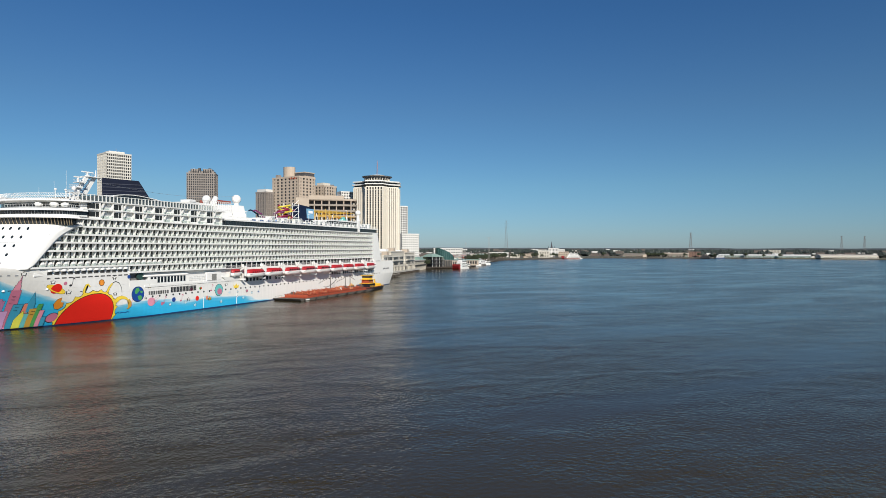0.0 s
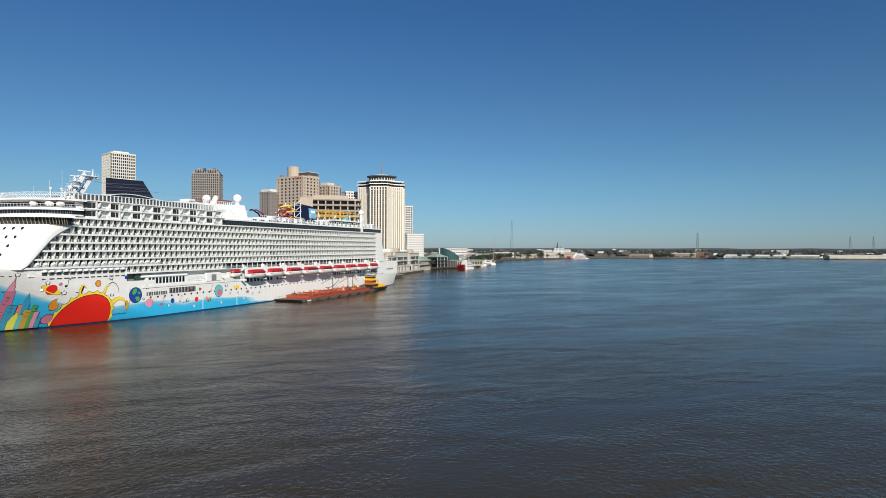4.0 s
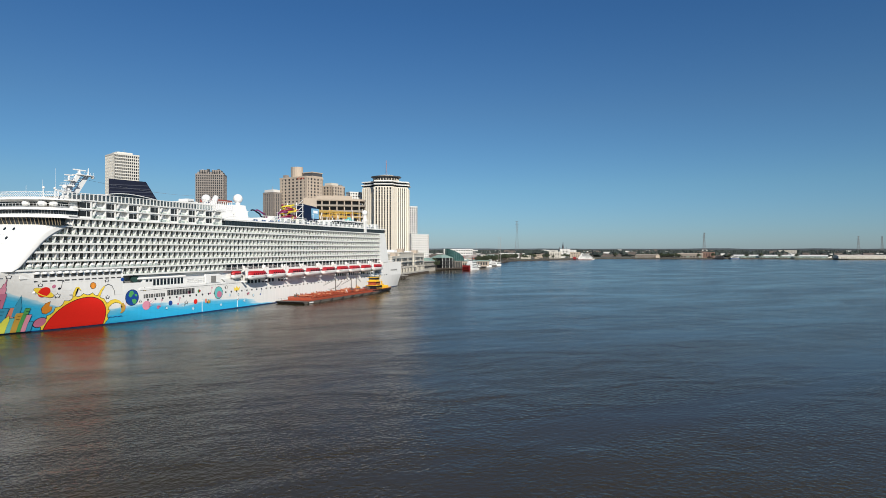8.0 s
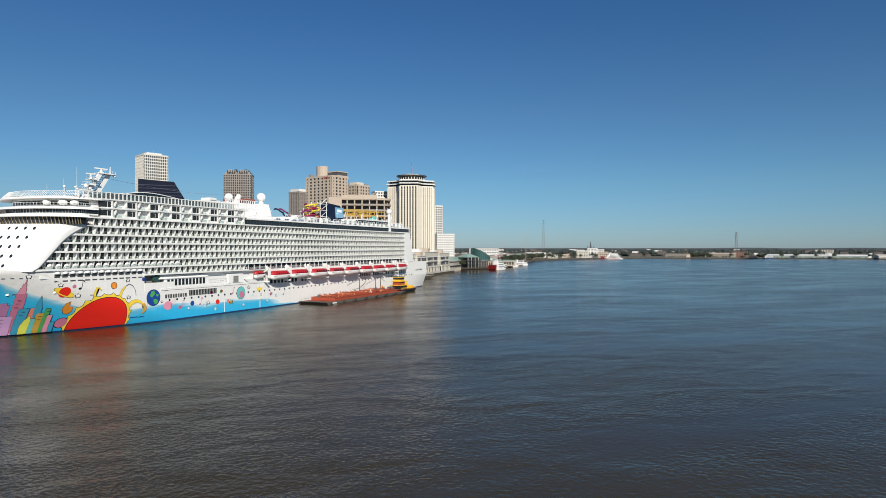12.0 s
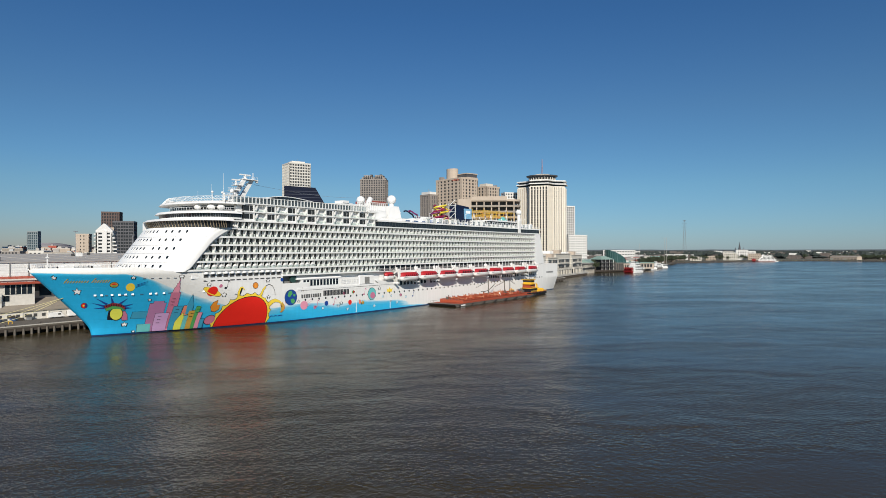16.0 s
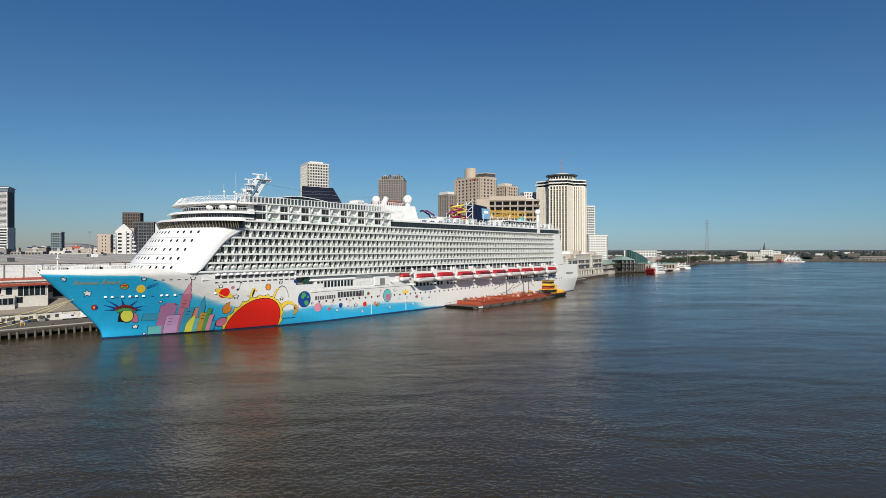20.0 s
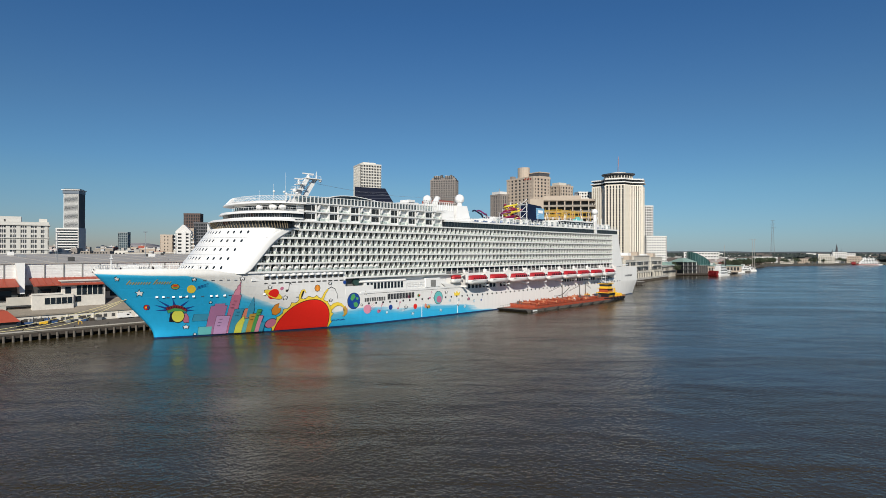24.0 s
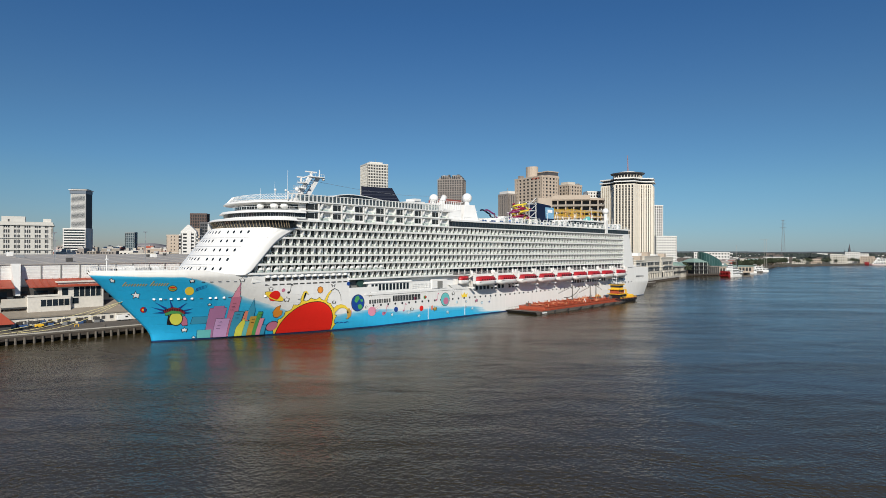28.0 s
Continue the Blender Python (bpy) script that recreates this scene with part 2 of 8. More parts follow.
    plates.inputs["Scale"].default_value, plates.inputs["Mortar Size"].default_value = 1.0, 0.035
    plates.inputs["Brick Width"].default_value, plates.inputs["Row Height"].default_value = 11.0, 2.7
    plates.inputs["Color1"].default_value = plates.inputs["Color2"].default_value = (1, 1, 1, 1)
    plates.inputs["Mortar"].default_value = (0, 0, 0, 1)
    flat = n.new("ShaderNodeCombineXYZ")
    l.new(sep.outputs[0], flat.inputs[0]); l.new(sep.outputs[2], flat.inputs[1]); l.new(flat.outputs[0], plates.inputs["Vector"])
    dents = n.new("ShaderNodeTexNoise"); dents.inputs["Scale"].default_value = 0.5; dents.inputs["Detail"].default_value = 3
    l.new(co.outputs["Object"], dents.inputs["Vector"])
    relief = n.new("ShaderNodeMath"); relief.operation = "MULTIPLY_ADD"; relief.inputs[1].default_value = 0.35
    l.new(dents.outputs["Fac"], relief.inputs[0]); l.new(plates.outputs["Color"], relief.inputs[2])
    bp = n.new("ShaderNodeBump"); bp.inputs["Strength"].default_value, bp.inputs["Distance"].default_value = 0.5, 0.06
    l.new(relief.outputs[0], bp.inputs["Height"]); l.new(bp.outputs[0], b.inputs["Normal"])
    return m


HULL = hull_material()


def water_material():
    m = bpy.data.materials.new("muddy_river_water")
    m.use_nodes = True
    n, l = m.node_tree.nodes, m.node_tree.links
    b = n["Principled BSDF"]
    b.inputs["IOR"].default_value = 1.33
    b.inputs["Specular IOR Level"].default_value = 0.5
    co = n.new("ShaderNodeTexCoord")
    big = n.new("ShaderNodeTexNoise"); big.inputs["Scale"].default_value = 0.012; big.inputs["Detail"].default_value = 3
    l.new(co.outputs["Object"], big.inputs["Vector"])
    col = ramp(n, [(0.3, (0.037, 0.028, 0.0115)), (0.7, (0.046, 0.035, 0.0145))])
    l.new(big.outputs["Fac"], col.inputs[0]); l.new(col.outputs[0], b.inputs["Base Color"])
    # wave slopes at two scales, longer along the crests; gusts make patches of rougher and smoother water
    gust = n.new("ShaderNodeMapRange")
    for k, v in (("From Min", 0.38), ("From Max", 0.62), ("To Min", 0.35), ("To Max", 1.6)):
        gust.inputs[k].default_value = v
    streaks = n.new("ShaderNodeMapping")
    # across the crests, along the crests
    crests = n.new("ShaderNodeVectorRotate"); crests.rotation_type = "Z_AXIS"
    crests.inputs["Angle"].default_value = radians(-41)
    l.new(co.outputs["Object"], crests.inputs["Vector"])
    streaks.inputs["Scale"].default_value = (0.030, 0.011, 1)
    patch = n.new("ShaderNodeTexNoise")
    patch.inputs["Scale"].default_value, patch.inputs["Detail"].default_value = 1.3, 8
    patch.inputs["Roughness"].default_value = 0.6
    patch.inputs["Distortion"].default_value = 0.6
    l.new(crests.outputs[0], streaks.inputs[0])
    l.new(streaks.outputs[0], patch.inputs["Vector"])
    l.new(patch.outputs["Fac"], gust.inputs["Value"])
    sheen = n.new("ShaderNodeMapRange")
    for k, v in (("From Min", 0.35), ("From Max", 0.65), ("To Min", 0.20), ("To Max", 0.29)):
        sheen.inputs[k].default_value = v
    l.new(patch.outputs["Fac"], sheen.inputs["Value"])
    # wave slopes: differences of a height field over a short step, so that the crests hang together
    total = None
    for size, stretch, step, amount, detail in ((0.12, 0.5, 0.6, 0.07, 1), (1.2, 0.85, 0.12, 0.225, 1.6)):
        turn = n.new("ShaderNodeMapping")
        turn.inputs["Scale"].default_value = (1.0, stretch, 1)
        l.new(crests.outputs[0], turn.inputs[0])
        heights = []
        for dx, dy in ((0, 0), (step, 0), (0, step)):
            move = n.new("ShaderNodeVectorMath"); move.operation = "ADD"; move.inputs[1].default_value = (dx, dy * stretch, 0)
            l.new(turn.outputs[0], move.inputs[0])
            w = n.new("ShaderNodeTexNoise")
            w.inputs["Scale"].default_value, w.inputs["Detail"].default_value = size, detail
            w.inputs["Roughness"].default_value, w.inputs["Distortion"].default_value = 0.55, 0.5
            l.new(move.outputs[0], w.inputs["Vector"])
            heights.append(w.outputs["Fac"])
        pair = n.new("ShaderNodeCombineXYZ")
        for k in (0, 1):
            d = n.new("ShaderNodeMath"); d.operation = "SUBTRACT"
            l.new(heights[0], d.inputs[0]); l.new(heights[k + 1], d.inputs[1])
            l.new(d.outputs[0], pair.inputs[k])
        g = n.new("ShaderNodeVectorMath"); g.operation = "SCALE"; g.inputs["Scale"].default_value = amount / (step * size)
        l.new(pair.outputs[0], g.inputs[0])
        if total:
            a = n.new("ShaderNodeVectorMath"); a.operation = "ADD"
            l.new(total.outputs[0], a.inputs[0]); l.new(g.outputs[0], a.inputs[1])
            total = a
        else:
            total = g
    back = n.new("ShaderNodeVectorRotate"); back.rotation_type = "Z_AXIS"
    back.inputs["Angle"].default_value = radians(41)
    l.new(total.outputs[0], back.inputs["Vector"])
    total = back
    # a little calmer on the open reach downstream
    place = n.new("ShaderNodeSeparateXYZ")
    l.new(co.outputs["Object"], place.inputs[0])
    reach = n.new("ShaderNodeMapRange"); reach.interpolation_type = "SMOOTHSTEP"
    for k, v in (("From Min", 40), ("From Max", 200), ("To Min", 0.92), ("To Max", 0.58)):
        reach.inputs[k].default_value = v
    out = n.new("ShaderNodeMath"); out.operation = "MULTIPLY_ADD"; out.inputs[1].default_value = -0.6
    l.new(place.outputs[1], out.inputs[0]); l.new(place.outputs[0], out.inputs[2])
    l.new(out.outputs[0], reach.inputs["Value"])
    gloss = n.new("ShaderNodeMapRange"); gloss.interpolation_type = "SMOOTHSTEP"
    for k, v in (("From Min", 20), ("From Max", 400), ("To Min", 1.0), ("To Max", 0.72)):
        gloss.inputs[k].default_value = v
    l.new(out.outputs[0], gloss.inputs["Value"])
    glossy = n.new("ShaderNodeMath"); glossy.operation = "MULTIPLY"
    l.new(sheen.outputs[0], glossy.inputs[0]); l.new(gloss.outputs[0], glossy.inputs[1])
    l.new(glossy.outputs[0], b.inputs["Roughness"])
    open_water = n.new("ShaderNodeVectorMath"); open_water.operation = "SCALE"
    l.new(total.outputs[0], open_water.inputs[0]); l.new(reach.outputs[0], open_water.inputs["Scale"])
    total = open_water
    rough = n.new("ShaderNodeVectorMath"); rough.operation = "SCALE"
    l.new(total.outputs[0], rough.inputs[0]); l.new(gust.outputs[0], rough.inputs["Scale"])
    flat = n.new("ShaderNodeVectorMath"); flat.operation = "MULTIPLY"; flat.inputs[1].default_value = (1, 1, 0)
    l.new(rough.outputs[0], flat.inputs[0])
    up = n.new("ShaderNodeVectorMath"); up.operation = "ADD"; up.inputs[1].default_value = (0, 0, 1)
    l.new(flat.outputs[0], up.inputs[0])
    unit = n.new("ShaderNodeVectorMath"); unit.operation = "NORMALIZE"
    l.new(up.outputs[0], unit.inputs[0]); l.new(unit.outputs[0], b.inputs["Normal"])
    return m


WATER = water_material()
CONCRETE = mat("pale_concrete", (0.42, 0.40, 0.36), 0.85, vary=0.14, scale=0.15, bump=0.2)
QUAYTOP = mat("stained_quay_concrete", (0.10, 0.088, 0.074), 0.9, vary=0.22, scale=0.12, bump=0.3)
TIMBER = mat("dark_creosoted_timber", (0.05, 0.04, 0.032), 0.85, vary=0.3, scale=0.8, bump=0.3)
PILE = mat("weathered_grey_pile", (0.12, 0.105, 0.088), 0.9, vary=0.3, scale=0.7)
CREAM = mat("cream_wall_paint", (0.52, 0.49, 0.43), 0.8, vary=0.1, scale=0.15)
WALLWHITE = mat("white_metal_cladding", (0.70, 0.70, 0.68), 0.6, vary=0.07, scale=0.2)
ROOFGREY = mat("grey_membrane_roof", (0.36, 0.34, 0.315), 0.85, vary=0.2, scale=0.08)
REDROOF = mat("red_standing_seam_metal", (0.34, 0.065, 0.035), 0.5, vary=0.12, scale=0.3)
TAN = mat("tan_precast_concrete", (0.44, 0.365, 0.295), 0.85, vary=0.1, scale=0.05)
TAN2 = mat("warm_grey_concrete", (0.29, 0.255, 0.215), 0.85, vary=0.1, scale=0.05)
TRAV = mat("cream_stone_ribs", (0.69, 0.64, 0.55), 0.8, vary=0.08, scale=0.05)
BROWN = mat("brown_granite_cladding", (0.25, 0.22, 0.20), 0.7, vary=0.1, scale=0.05)
HOTELBRICK = mat("cream_hotel_brick", (0.52, 0.51, 0.475), 0.8, vary=0.08, scale=0.06)
PALE = mat("pale_stone_cladding", (0.62, 0.60, 0.55), 0.75, vary=0.06, scale=0.05)
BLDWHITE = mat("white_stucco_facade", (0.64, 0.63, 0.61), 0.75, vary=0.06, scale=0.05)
WINDOW = mat("dark_facade_glass", (0.022, 0.025, 0.028), 0.3, vary=0.35, scale=0.2, spec=0.35)
GREENGLASS = mat("teal_curtain_glass", (0.028, 0.072, 0.07), 0.12, vary=0.2, scale=0.1)
GREENROOF = mat("verdigris_metal_roof", (0.22, 0.32, 0.28), 0.6, vary=0.12, scale=0.2)
BARGEHULL = mat("rust_streaked_grey_hull", (0.10, 0.09, 0.08), 0.75, vary=0.35, scale=0.4)
BARGERED = mat("oxide_red_deck_paint", (0.34, 0.062, 0.025), 0.7, vary=0.25, scale=0.25)
TUGYEL = mat("yellow_tug_paint", (0.78, 0.46, 0.03), 0.45, vary=0.1)
ROPE = mat("pale_yellow_mooring_rope", (0.68, 0.60, 0.30), 0.8)
LEAF = mat("dusty_green_leaves", (0.032, 0.044, 0.02), 0.8, vary=0.4, scale=0.4)
BARK = mat("grey_brown_bark", (0.10, 0.08, 0.06), 0.9, vary=0.2)
GRASS = mat("winter_grass_and_lots", (0.10, 0.098, 0.07), 0.95, vary=0.35, scale=0.02)
FARTOWN = mat("distant_mixed_roofs", (0.13, 0.11, 0.10), 0.9, vary=0.5, scale=0.05)
FARTREE = mat("distant_hazy_woods", (0.032, 0.043, 0.038), 0.95, vary=0.3, scale=0.02)
BLUEPAINT = mat("blue_machine_paint", (0.04, 0.09, 0.22), 0.5)
CARPAINT = mat("white_vehicle_paint", (0.75, 0.75, 0.74), 0.3)
RUBBER = mat("black_rubber", (0.02, 0.02, 0.02), 0.8)


# ---- building blocks ----
def add_box(bm, x0, x1, y0, y1, z0, z1):
    v = [bm.verts.new(p) for p in ((x0, y0, z0), (x1, y0, z0), (x1, y1, z0), (x0, y1, z0), (x0, y0, z1), (x1, y0, z1), (x1, y1, z1), (x0, y1, z1))]
    for f in ((0, 3, 2, 1), (4, 5, 6, 7), (0, 1, 5, 4), (1, 2, 6, 5), (2, 3, 7, 6), (3, 0, 4, 7)):
        bm.faces.new([v[i] for i in f])


def add_loft(bm, low, high):
    """A closed solid between two outlines of equally many points."""
    a, b = [bm.verts.new(p) for p in low], [bm.verts.new(p) for p in high]
    n = len(a)
    for i in range(n):
        bm.faces.new((a[i], a[(i + 1) % n], b[(i + 1) % n], b[i]))
    bm.faces.new(a[::-1])
    bm.faces.new(b)


def add_prism(bm, outline, z0, z1):
    add_loft(bm, [(x, y, z0) for x, y in outline], [(x, y, z1) for x, y in outline])


def add_rod(bm, p, q, r, r2=None, seg=8):
    p, q = Vector(p), Vector(q)
    t = (q - p).to_track_quat("Z", "Y").to_matrix()
    r2 = r if r2 is None else r2
    ring = [t @ Vector((math.cos(2 * math.pi * i / seg), math.sin(2 * math.pi * i / seg), 0)) for i in range(seg)]
    add_loft(bm, [p + d * r for d in ring], [q + d * r2 for d in ring])


def add_ball(bm, c, r, squash=1.0, u=16, v=10):
    bmesh.ops.create_uvsphere(bm, u_segments=u, v_segments=v, radius=r, matrix=Matrix.Translation(c) @ Matrix.Diagonal((1, 1, squash, 1)))


def add_tube(bm, pts, r, seg=7):
    """A pipe along a line of points."""
    rings = []
    for i, p in enumerate(pts):
        a, b = Vector(pts[max(i - 1, 0)]), Vector(pts[min(i + 1, len(pts) - 1)])
        t = (b - a).to_track_quat("Z", "Y").to_matrix()
        rings.append([bm.verts.new(Vector(p) + t @ Vector((r * math.cos(2 * math.pi * k / seg), r * math.sin(2 * math.pi * k / seg), 0))) for k in range(seg)])
    for a, b in zip(rings, rings[1:]):
        for k in range(seg):
            bm.faces.new((a[k], a[(k + 1) % seg], b[(k + 1) % seg], b[k]))
    bm.faces.new(rings[0][::-1])
    bm.faces.new(rings[-1])


def mesh_of(bm, material, smooth=False):
    bmesh.ops.recalc_face_normals(bm, faces=bm.faces)
    me = bpy.data.meshes.new("mesh")
    bm.to_mesh(me)
    bm.free()
    me.materials.append(material)
    if smooth:
        me.polygons.foreach_set("use_smooth", [True] * len(me.polygons))
    return me


def part(name, bm, material, parent=None, label="", smooth=False):
    """Links a bmesh as one mesh object under a thing or a part."""
    ob = new(name, mesh_of(bm, material, smooth))
    ob.parent = parent
    if label:
        ob["label"] = label
    return ob


def piece(name, mesh, parent, x=0, y=0, z=0, rz=0):
    """One more object on a shared mesh."""
    ob = new(name, mesh)
    ob.parent = parent
    ob.location = (x, y, z)
    ob.rotation_euler = (0, 0, rz)
    return ob


def thing(name, x, y, z, yaw, label, category, group="", kind=""):
    ob = new(name)
    ob.empty_display_size = 1
    ob.location, ob.rotation_euler = (x, y, z), (0, 0, radians(yaw))
    return tagged(ob, label, category, group, kind)


def boxpart(name, parent, material, x0, x1, y0, y1, z0, z1, label="", bevel=0.0):
    bm = bmesh.new()
    add_box(bm, x0, x1, y0, y1, z0, z1)
    if bevel:
        bmesh.ops.bevel(bm, geom=list(bm.edges), offset=bevel, segments=1, affect="EDGES")
    return part(name, bm, material, parent, label)


# ---- river and land ----
def build_ground():
    bm = bmesh.new()
    add_box(bm, -9000, 12000, -12000, 12000, -6.0, 0.0)
    river = part("water", bm, WATER, None)
    tagged(river, "rippled muddy brown river under open sky", "river", kind="structure")
    north = [(-9000, 24), (330, 27), (430, 46), (560, 70), (600, 84), (700, 72), (880, 76), (1146, 134), (1354, 56), (1452, 30)]
    east = [(1452, 30), (1545, -70), (1634, -277), (1680, -480), (1655, -680), (1560, -1000), (1300, -1500), (700, -2100)]
    bm = bmesh.new()
    top, bed = 2.4, -3.0

    def sheet(*pts):
        bm.faces.new([bm.verts.new(p) for p in pts])

    for (x0, y0), (x1, y1) in zip(north, north[1:]):
        sheet((x0, y0, top), (x1, y1, top), (x1, 12000, top), (x0, 12000, top))
    sheet((1452, 30, top), (12000, 30, top), (12000, 12000, top), (1452, 12000, top))
    for (x0, y0), (x1, y1) in zip(east, east[1:]):
        sheet((x0, y0, top), (x1, y1, top), (12000, y1, top), (12000, y0, top))
    sheet((-9000, -2600, top), (700, -2100, top), (700, -12000, top), (-9000, -12000, top))
    sheet((700, -2100, top), (12000, -2100, top), (12000, -12000, top), (700, -12000, top))
    line = north + east[1:] + [(-9000, -2600)]
    for (x0, y0), (x1, y1) in zip(line, line[1:]):
        sheet((x0, y0, bed), (x1, y1, bed), (x1, y1, top), (x0, y0, top))
    bmesh.ops.remove_doubles(bm, verts=bm.verts, dist=0.01)
    tagged(part("ground", bm, GRASS, None), "flat river bank of grass, lots and streets", "ground", kind="structure")
    return river


river = build_ground()


# ---- cruise ship: stem at x = 0, stern at x = 314, port side towards -y ----
def stem_x(z):
    return 17.75 - 0.475 * (z - 2.6 + math.sqrt((z - 2.6) ** 2 + 4))


def half_breadth(x, z, fuller=1.0):
    """Hull lines; fuller=0 gives the slack lines of the flat chart on which the mural is drawn."""
    up = max(0.0, min(z, 20.2)) / 22.0
    s = (x - stem_x(min(z, 20.6))) / (74.0 - 35.0 * up ** 0.8)
    if s <= 0:
        return 0.0
    fine = s * (1.12 - 0.12 * s * s) if s < 1 else 1.0
    round_bow = math.sin(math.pi / 2 * min(s, 1)) ** 0.95
    fine += 0.6 * fuller * (round_bow - fine)
    full = math.sin(math.pi / 2 * min(s, 1)) ** 0.7
    flare = up + fuller * (up ** 0.58 - up)
    b = 19.9 * min(fine * (1 - flare) + full * flare, 1.0)
    if x > 270:
        e = min((x - 270) / 44.0, 1.2)
        b *= 1 - e * e * (0.005 + 0.16 * (1 - min(max(z, 0) / 9.0, 1.0)))
    return b


def on_plating(x, z):
    """Carries a point of the mural chart on to the plating, square to the bow quarter."""
    if x > 76:
        return x
    y0, x1 = half_breadth(x, z, 0.0), x
    for _ in range(12):
        x1 = 0.5 * x1 + 0.5 * (x - 0.58 * (half_breadth(x1, z) - y0))
    return x1


def sheer(x):
    """Top edge of the forward hull."""
    if x < 24:
        return 22.2
    if x < 34:
        k = (x - 24) / 10
        return 22.2 - 1.45 * k * k * (3 - 2 * k)
    return 20.75 if x < 41 else 20.75 - 2.75 * min((x - 41) / 0.8, 1.0)


ship = thing("cruise_ship", 0, 0, 0, 0, "white cruise ship with blue bow mural moored at the wharf", "ship")


def hull_sheet(name, x_end, z_low, top, columns, rows, x_start=None):
    """Both sides of the hull between two heights, closed at the ends by its own decks."""
    bm = bmesh.new()
    for side in (-1, 1):
        grid = []
        for i in range(columns + 1):
            s = i / columns
            s = s * s * 0.55 + s * 0.45 if x_start is None else s
            col = []
            for j in range(rows + 1):
                k = j / rows
                z = z_low + (22 - z_low) * k if callable(top) else z_low + (top - z_low) * k
                x0 = stem_x(z) if x_start is None else x_start
                x = x0 + s * (x_end - x0)
                if callable(top):
                    z = z_low + (top(x) - z_low) * k
                    x0 = stem_x(z)
                    x = x0 + s * (x_end - x0)
                col.append(bm.verts.new((x, side * half_breadth(x, z), z)))
            grid.append(col)
        for i in range(columns):
            for j in range(rows):
                bm.faces.new((grid[i][j], grid[i + 1][j], grid[i + 1][j + 1], grid[i][j + 1]))
    bmesh.ops.remove_doubles(bm, verts=bm.verts, dist=0.01)
    return part(name, bm, HULL, ship, smooth=True)


hull_sheet("hull", 314, -2.0, 11.8, 210, 22)
hull_sheet("bow_plating", 77, 11.8, sheer, 84, 16)
hull_sheet("aft_side_plating", 314, 11.8, 17.9, 60, 6, x_start=142)

# transom, decks inside the hull edge
bm = bmesh.new()
cols = []
for j in range(13):
    z = -2 + 19.9 * j / 12
    b = half_breadth(314, z)
    cols.append([bm.verts.new((314 + 1.6 * math.cos(k * math.pi / 2) - 0.0, k * b, z)) for k in (-1, -0.7, -0.35, 0, 0.35, 0.7, 1)])
for a, b in zip(cols, cols[1:]):
    for k in range(6):
        bm.faces.new((a[k], a[k + 1], b[k + 1], b[k]))
part("transom", bm, WHITE, ship, smooth=True)
bm = bmesh.new()
edge = [(stem_x(21) + 0.4 + i * 1.6, 21.0) for i in range(18)]
add_prism(bm, [(x, -half_breadth(x, z) + 0.15) for x, z in edge] + [(x, half_breadth(x, z) - 0.15) for x, z in reversed(edge)], 20.7, 21.0)
part("foredeck", bm, DECKGREY, ship)
boxpart("side_deck", ship, DECKGREY, 77.05, 142, -19.7, 19.7, 11.4, 11.7)
boxpart("boat_deck", ship, OFFWHITE, 142, 300, -19.6, 19.6, 17.5, 17.86)

# bulwark rail along the bow: posts and top rail
bm = bmesh.new()
line = [(stem_x(22.2) + 0.6 + i * 0.9, 0) for i in range(31)]
for side in (-1, 1):
    pts = [(x, side * max(half_breadth(x, 22.1) - 0.1, 0.02), 23.2) for x, _ in line]
    add_tube(bm, pts, 0.09, 5)
    for p in pts:
        add_rod(bm, (p[0], p[1], 22.0), p, 0.1, seg=5)
part("bow_rail", bm, WHITE, ship)
for x, y, s in ((8, -2, 1.0), (12, 3, 1.3), (17, -4, 1.1), (20, 5, 1.0)):
    bm = bmesh.new()
    add_box(bm, x - s, x + s, y - s * 0.7, y + s * 0.7, 21.0, 22.2 + s * 0.4)
    add_rod(bm, (x - s, y, 22.3), (x + s, y, 22.3), s * 0.7, seg=10)
    part("mooring_winch", bm, OFFWHITE, ship)
bm = bmesh.new()
add_rod(bm, (5, 0, 21), (5, 0, 26.5), 0.25, 0.12)
add_box(bm, 4.7, 5.3, -0.5, 0.5, 25.2, 25.5)
part("foremast", bm, WHITE, ship)


# superstructure front: rounded, raked white wall
def nose(xf, w, hb, x_end, n=14):
    """Outline of a deck with a rounded front at xf that reaches full breadth hb after w metres."""
    a = [(xf + w * (1 - math.cos(t)), -hb * math.sin(t)) for t in [math.pi / 2 * i / n for i in range(n, 0, -1)]]
    return [(x_end, -hb)] + a + [(xf, 0)] + [(x, -y) for x, y in reversed(a)] + [(x_end, hb)]


def band(name, z0, z1, f0, f1, w, hb0, hb1, x_end, material, label="", parent=None):
    bm = bmesh.new()
    add_loft(bm, [(x, y, z0) for x, y in nose(f0, w, hb0, x_end)], [(x, y, z1) for x, y in nose(f1, w, hb1, x_end)])
    return part(name, bm, material, parent or ship, label)


LEVEL = [18.0, 20.7, 23.52, 26.35, 29.2, 32.0, 34.9]
ENDS = [40.5, 38.6, 40.9, 43.5, 46.1, 50.2, 55.0]
for d in range(6):
    z0, z1 = LEVEL[d], LEVEL[d + 1]
    f0, f1 = 25 + 0.80 * (z0 - 18.2), 25 + 0.80 * (z1 - 18.2)
    bm = bmesh.new()
    hb = 17.9 if d == 0 else 20.32
    add_loft(bm, [(x, y, z0) for x, y in nose(f0, 11.5, hb, ENDS[d])], [(x, y, z1) for x, y in nose(f1, 11.5, 20.32, ENDS[d + 1] - (0 if d else 0.0))])
    part("front_wall", bm, WHITE, ship)
band("front_ledge", 34.9, 35.3, 39.4, 39.6, 11.5, 20.3, 20.3, 57, WHITE)
